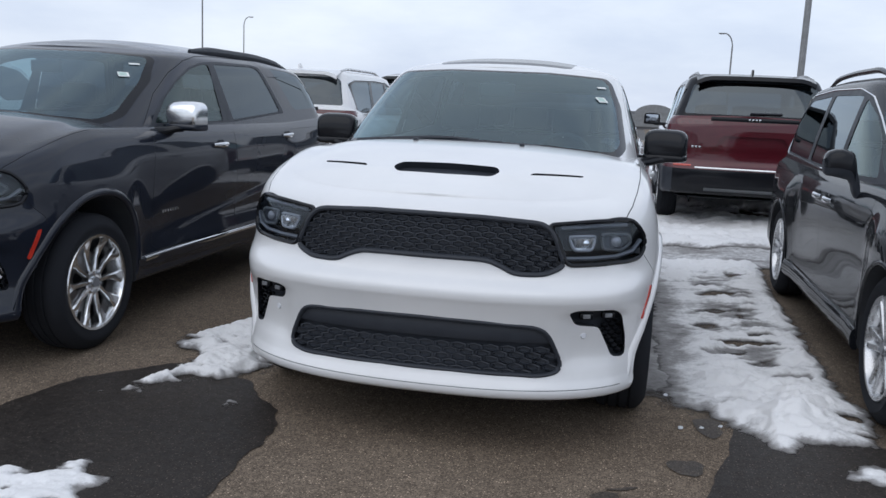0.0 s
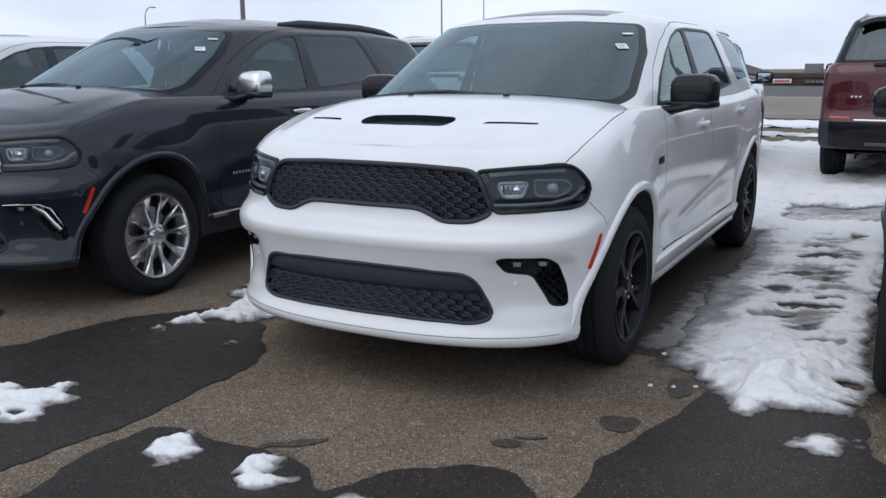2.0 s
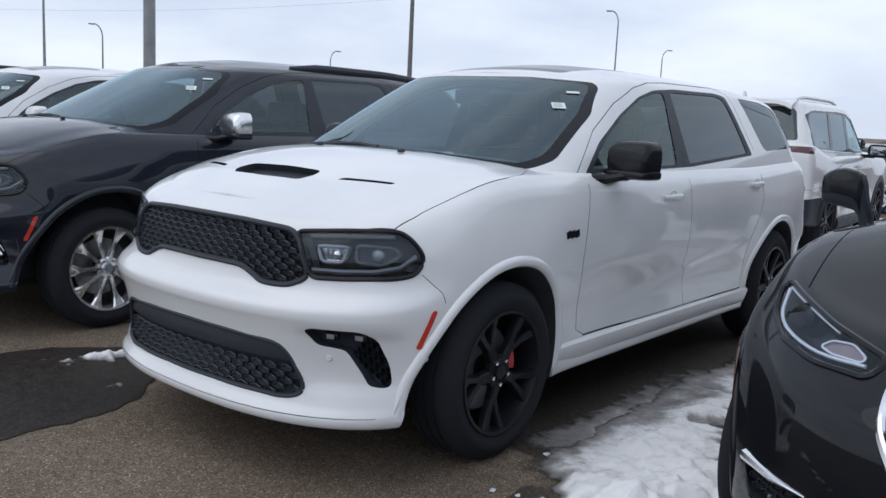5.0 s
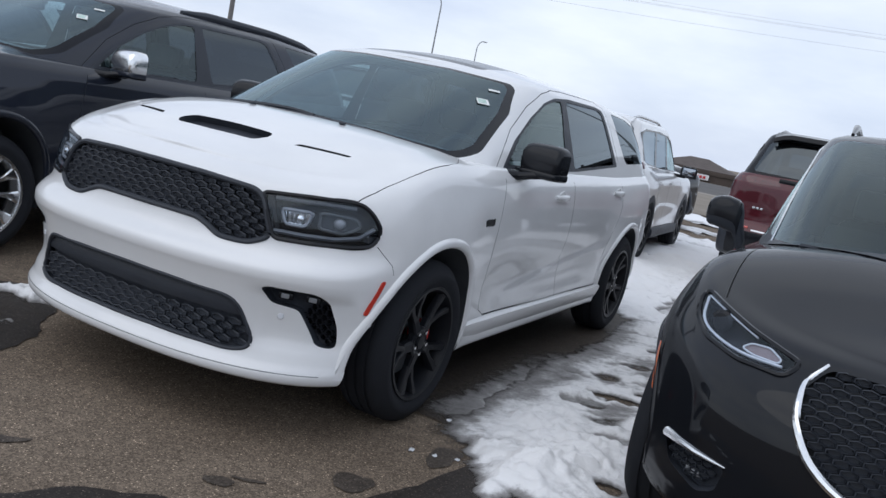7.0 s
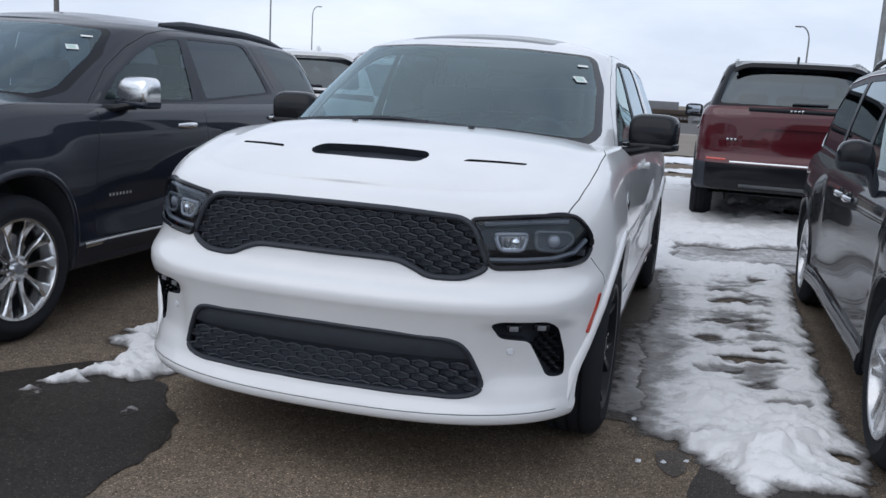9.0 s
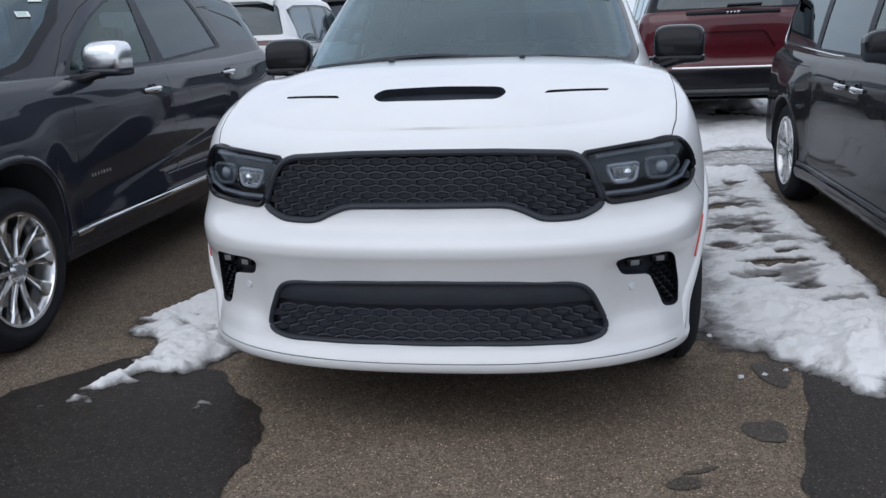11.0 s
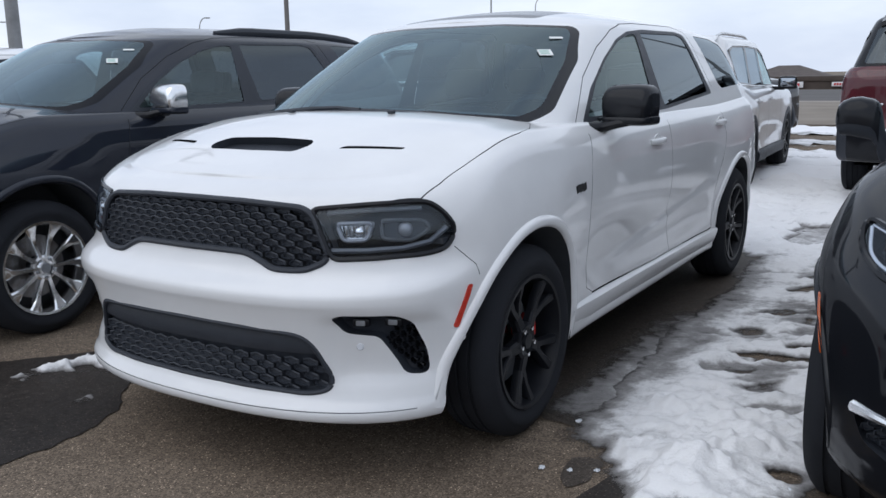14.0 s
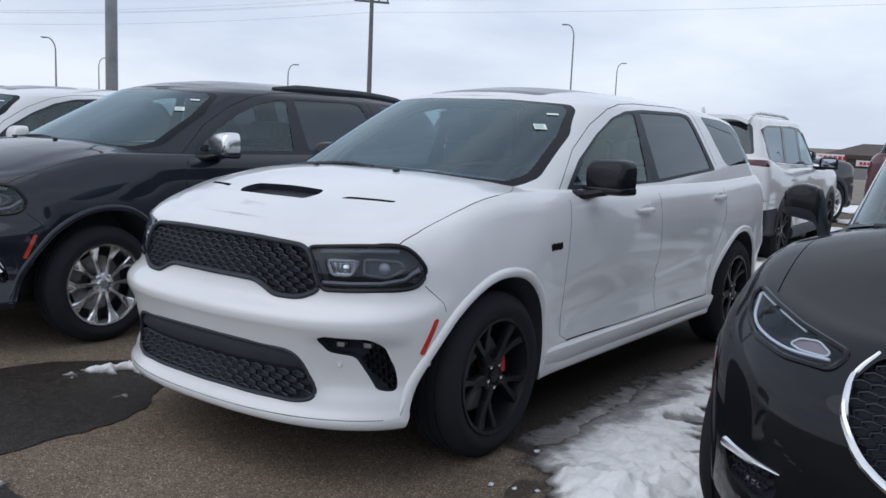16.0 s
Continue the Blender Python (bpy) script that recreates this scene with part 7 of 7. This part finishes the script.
# ---------------------------------------------------------------- poles, wires and the far buildings
STEEL = material("galvanised_steel", (0.30, 0.31, 0.32), 0.5, 0.6, 0, 0.03, 3.0, (0.22, 0.225, 0.23), 0.2, 60)
TIMBER = material("weathered_pole_timber", (0.15, 0.145, 0.14), 0.9, 0, 0, 0.03, 4.0, (0.21, 0.20, 0.195), 0.5, 40)
WIRE = material("weathered_aluminium_cable", (0.30, 0.31, 0.33), 0.6)
BROWNWALL = material("brown_siding", (0.055, 0.042, 0.036), 0.85, 0, 0, 0.03, 0.8, (0.08, 0.062, 0.052))
GREYWALL = material("grey_cladding", (0.16, 0.165, 0.18), 0.8, 0, 0, 0.03, 0.8, (0.21, 0.215, 0.23))
SHINGLE = material("brown_shingle_roof", (0.075, 0.06, 0.055), 0.9, 0, 0, 0.03, 1.2, (0.11, 0.09, 0.08), 0.3, 8)
SIGNWHITE = material("white_sign_panel", (0.75, 0.75, 0.75), 0.5, 0, 0, 0.03, 2.0, (0.68, 0.68, 0.69))
SIGNRED = material("red_sign_paint", (0.50, 0.03, 0.04), 0.5)
DARKGLASS = material("dark_window_pane", (0.02, 0.022, 0.025), 0.1, 0, 0.5, 0.03, 0.5, (0.03, 0.032, 0.036))
EX, EY = 2.2, -2.6


def bearing(deg, dist):
    """A place seen from the lot's front at that bearing (degrees right of north) and distance."""
    return EX + dist * math.sin(radians(deg)), EY + dist * math.cos(radians(deg))


def street_lamp(deg, dist, h, side, label):
    x, y = bearing(deg, dist)
    z = land(x, y)
    lamp = tagged(new("street_lamp"), label, "lamp post", "street lamps")
    pts, rad = [], []
    for t in np.linspace(0, 1, 10):
        pts.append((0, 0, (h - z - 1.6) * t))
        rad.append(0.13 - 0.05 * t)
    for a in np.linspace(10, 90, 9):
        pts.append((side * 0.9 * (1 - math.cos(radians(a))), 0, h - z - 1.6 + 1.5 * math.sin(radians(a))))
        rad.append(0.07)
    part("post", tube(pts, rad, 8), STEEL, lamp)
    head = box(-0.38, -0.13, -0.07, 0.38, 0.13, 0.05, 0.04)
    head.transform(Matrix.Translation((side * 1.15, 0, h - z - 0.1)))
    part("lamp_head", head, STEEL, lamp)
    lens = box(-0.25, -0.10, -0.04, 0.25, 0.10, 0.0, 0.02)
    lens.transform(Matrix.Translation((side * 1.15, 0, h - z - 0.17)))
    part("lamp_lens", lens, LAMPBODY, lamp)
    c = Vector((x, y, z))
    lamp.matrix_world = Matrix.Translation(c) @ pose(0, 0, 0, 0, 0, -deg)


street_lamp(-28.57, 110, 15.0, -1, "grey curved street lamp on a tall post")
street_lamp(-25.83, 150, 13.8, 1, "grey curved street lamp far along the road")
street_lamp(-46.9, 130, 10.0, 1, "grey curved street lamp far along the road")
street_lamp(-63.6, 73, 10.0, 1, "grey curved street lamp beyond the row of cars")
street_lamp(-58.3, 150, 10.5, 1, "grey curved street lamp far along the road")
street_lamp(4.7, 100, 10.2, -1, "grey curved street lamp beyond the red car")
street_lamp(-60.6, 110, 10.0, -1, "grey curved street lamp far along the road")


def lot_pole(deg, dist, r, h, label):
    x, y = bearing(deg, dist)
    p = tagged(new("light_pole"), label, "lamp post")
    part("post", lathe([(0.5, r), (h, r * 0.85), (h, 0.0)], 20, "z"), STEEL, p)
    part("concrete_base", lathe([(-0.1, r + 0.18), (0.55, r + 0.16), (0.6, r + 0.1), (0.6, 0.0)], 20, "z"), GREYWALL, p)
    for s in (-1, 1):
        b = box(0.15 * s, -0.2, h - 0.15, 0.75 * s, 0.2, h, 0.03)
        part("floodlight", b, STEEL, p)
    p.matrix_world = pose(x, y, land(x, y))


lot_pole(-56.4, 25, 0.165, 13, "thick grey steel car park light pole")
lot_pole(8.0, 46, 0.17, 14, "grey steel light pole beyond the red car")


def utility_pole(x, y, h, label):
    p = tagged(new("utility_pole"), label, "utility pole")
    part("post", lathe([(-0.2, 0.19), (h, 0.13), (h, 0.0)], 14, "z"), TIMBER, p)
    part("crossarm", box(-1.2, -0.06, h - 0.75, 1.2, 0.06, h - 0.6, 0.01), TIMBER, p)
    for s in (-1.1, -0.5, 0.5, 1.1):
        b = lathe([(h - 0.6, 0.05), (h - 0.5, 0.06), (h - 0.42, 0.03), (h - 0.40, 0.0)], 10, "z")
        b.transform(Matrix.Translation((s, 0, 0)))
        part("insulator", b, GREYWALL, p)
    p.matrix_world = pose(x, y, land(x, y), 0, 0, 55)


up = [(*bearing(-78, 95), 10.4), (*bearing(-41.3, 60), 10.4), (*bearing(28, 95), 16.5)]
for x, y, h in up:
    utility_pole(x, y, h, "weathered timber utility pole with a crossarm")
for i in range(2):
    a, b = up[i], up[i + 1]
    for k, (off, dz) in enumerate([(-1.1, -0.4), (0.5, -0.4), (1.1, -0.4), (0.0, -1.3)]):
        pts = []
        for t in np.linspace(0, 1, 25):
            pts.append((a[0] + (b[0] - a[0]) * t + off * 0.57, a[1] + (b[1] - a[1]) * t + off * 0.82, (a[2] + (b[2] - a[2]) * t) + dz - 1.3 * 4 * t * (1 - t)))
        tagged(mesh_object("power_line", tube(pts, 0.006, 4), WIRE), "thin dark overhead power line", "cable", "power lines")


def roof_hip(w, d, h, over=0.5):
    bm = bmesh.new()
    a = [bm.verts.new(v) for v in [(-w / 2 - over, -d / 2 - over, 0), (w / 2 + over, -d / 2 - over, 0), (w / 2 + over, d / 2 + over, 0), (-w / 2 - over, d / 2 + over, 0)]]
    r = [bm.verts.new((-w / 2 + d / 2, 0, h)), bm.verts.new((w / 2 - d / 2, 0, h))] if w > d else [bm.verts.new((0, 0, h)), bm.verts.new((0.01, 0, h))]
    for f in ((a[0], a[1], r[1], r[0]), (a[1], a[2], r[1]), (a[2], a[3], r[0], r[1]), (a[3], a[0], r[0]), (a[3], a[2], a[1], a[0])):
        bm.faces.new(f)
    bmesh.ops.recalc_face_normals(bm, faces=bm.faces)
    return bm


def house(x, y, w, d, h, rh, label):
    z = land(x, y)
    o = tagged(new("house"), label, "house", "far houses")
    part("wall", box(-w / 2, -d / 2, 0, w / 2, d / 2, h), BROWNWALL, o)
    b = roof_hip(w, d, rh)
    b.transform(Matrix.Translation((0, 0, h)))
    part("roof", b, SHINGLE, o)
    for k in range(max(2, int(w / 3))):
        xx = -w / 2 + (k + 0.5) * w / max(2, int(w / 3))
        wn = part("window", box(xx - 0.6, -d / 2 - 0.06, h - 2.0, xx + 0.6, -d / 2 + 0.02, h - 0.8, 0.02), SIGNWHITE, o)
        part("pane", box(xx - 0.52, -d / 2 - 0.08, h - 1.92, xx + 0.52, -d / 2 - 0.04, h - 0.88), DARKGLASS, wn)
    o.matrix_world = pose(x, y, z)


def shop(x0, x1, y, h, mat, label, signs):
    z = land(0, y)
    o = tagged(new("shop_building"), label, "building", "far shops")
    part("wall", box(x0, y, z - 0.2, x1, y + 14, z + h), mat, o)
    part("parapet", box(x0 - 0.1, y - 0.15, z + h - 0.35, x1 + 0.1, y + 14, z + h + 0.1, 0.03), BROWNWALL, o)
    n = int((x1 - x0) / 3)
    for k in range(n):
        xx = x0 + (k + 0.5) * (x1 - x0) / n
        wn = part("window", box(xx - 1.1, y - 0.05, z + 0.6, xx + 1.1, y + 0.02, z + 2.4), GREYWALL, o)
        part("pane", box(xx - 1.0, y - 0.08, z + 0.7, xx + 1.0, y - 0.02, z + 2.3), DARKGLASS, wn)
    for sx, sz, w, hh, m1, m2, rows in signs:
        s = part("sign", box(sx - w / 2, y - 0.3, z + sz - hh / 2, sx + w / 2, y - 0.12, z + sz + hh / 2, 0.02), m1, o)
        for q in range(rows):
            for k in range(6):
                cw = w * 0.8 / 6
                cx = sx - w * 0.4 + (k + 0.5) * cw
                cz = z + sz + hh * (0.0 if rows == 1 else (0.22 if q == 0 else -0.22))
                ch = hh * (0.5 if rows == 1 else 0.3)
                part("letter_bar", box(cx - cw * 0.36, y - 0.34, cz - ch / 2, cx + cw * 0.36, y - 0.29, cz + ch / 2), m2, s)


shop(-16.6, 3.5, 88, 5.6, BROWNWALL, "dark brown flat-roofed row of shops", [(-14.3, 4.92, 2.6, 0.55, SIGNWHITE, SIGNRED, 1), (-9.6, 4.95, 1.75, 0.4, SIGNWHITE, SIGNRED, 1), (-6.2, 4.9, 3.2, 0.4, BROWNWALL, GREYWALL, 1), (-1.5, 4.9, 2.6, 0.4, BROWNWALL, GREYWALL, 1)])
shop(-30.0, -17.4, 90, 5.4, BROWNWALL, "dark brown building with a white sign board", [(-18.2, 5.0, 3.4, 1.3, SIGNWHITE, SIGNRED, 2), (-23.5, 5.0, 3.0, 0.9, SIGNWHITE, SIGNRED, 2)])
arch = tagged(new("shop_building"), "grey building with a curved parapet", "building", "far shops")
prof = [(-3.2, 0), (3.2, 0), (3.2, 5.2), (2.2, 5.2), (2.2, 5.9)] + [(1.9 * math.cos(t), 5.9 + 1.0 * math.sin(t)) for t in np.linspace(0, math.pi, 13)] + [(-2.2, 5.9), (-2.2, 5.2), (-3.2, 5.2)]
part("wall", prism(prof, 0, 12), GREYWALL, arch)
part("fascia", prism([(p[0] * 1.03, p[1] + 0.12) for p in prof[2:-1]] + [(-2.9, 4.8), (2.9, 4.8)], -0.25, 0.0), STEEL, arch)
arch.matrix_world = pose(2.6, 86, land(0, 86))
for k, (bx, w, hh) in enumerate([(-7.3, 1.6, 0.9), (-3.6, 3.4, 0.8), (0.6, 1.2, 0.6)]):
    tagged(mesh_object("roof_unit", box(bx - w / 2, 92, land(0, 92) + 5.5, bx + w / 2, 94, land(0, 92) + 5.7 + hh, 0.05), GREYWALL), "grey rooftop ventilation unit", "roof unit", "roof units")
house(-20.0, 118, 9, 6.5, 5.5, 1.4, "brown house with a hipped shingle roof")
house(-42.0, 120, 15, 10, 5.4, 2.9, "brown house with a hipped shingle roof")
house(-58.0, 122, 14, 10, 5.2, 2.8, "brown house with a hipped shingle roof")
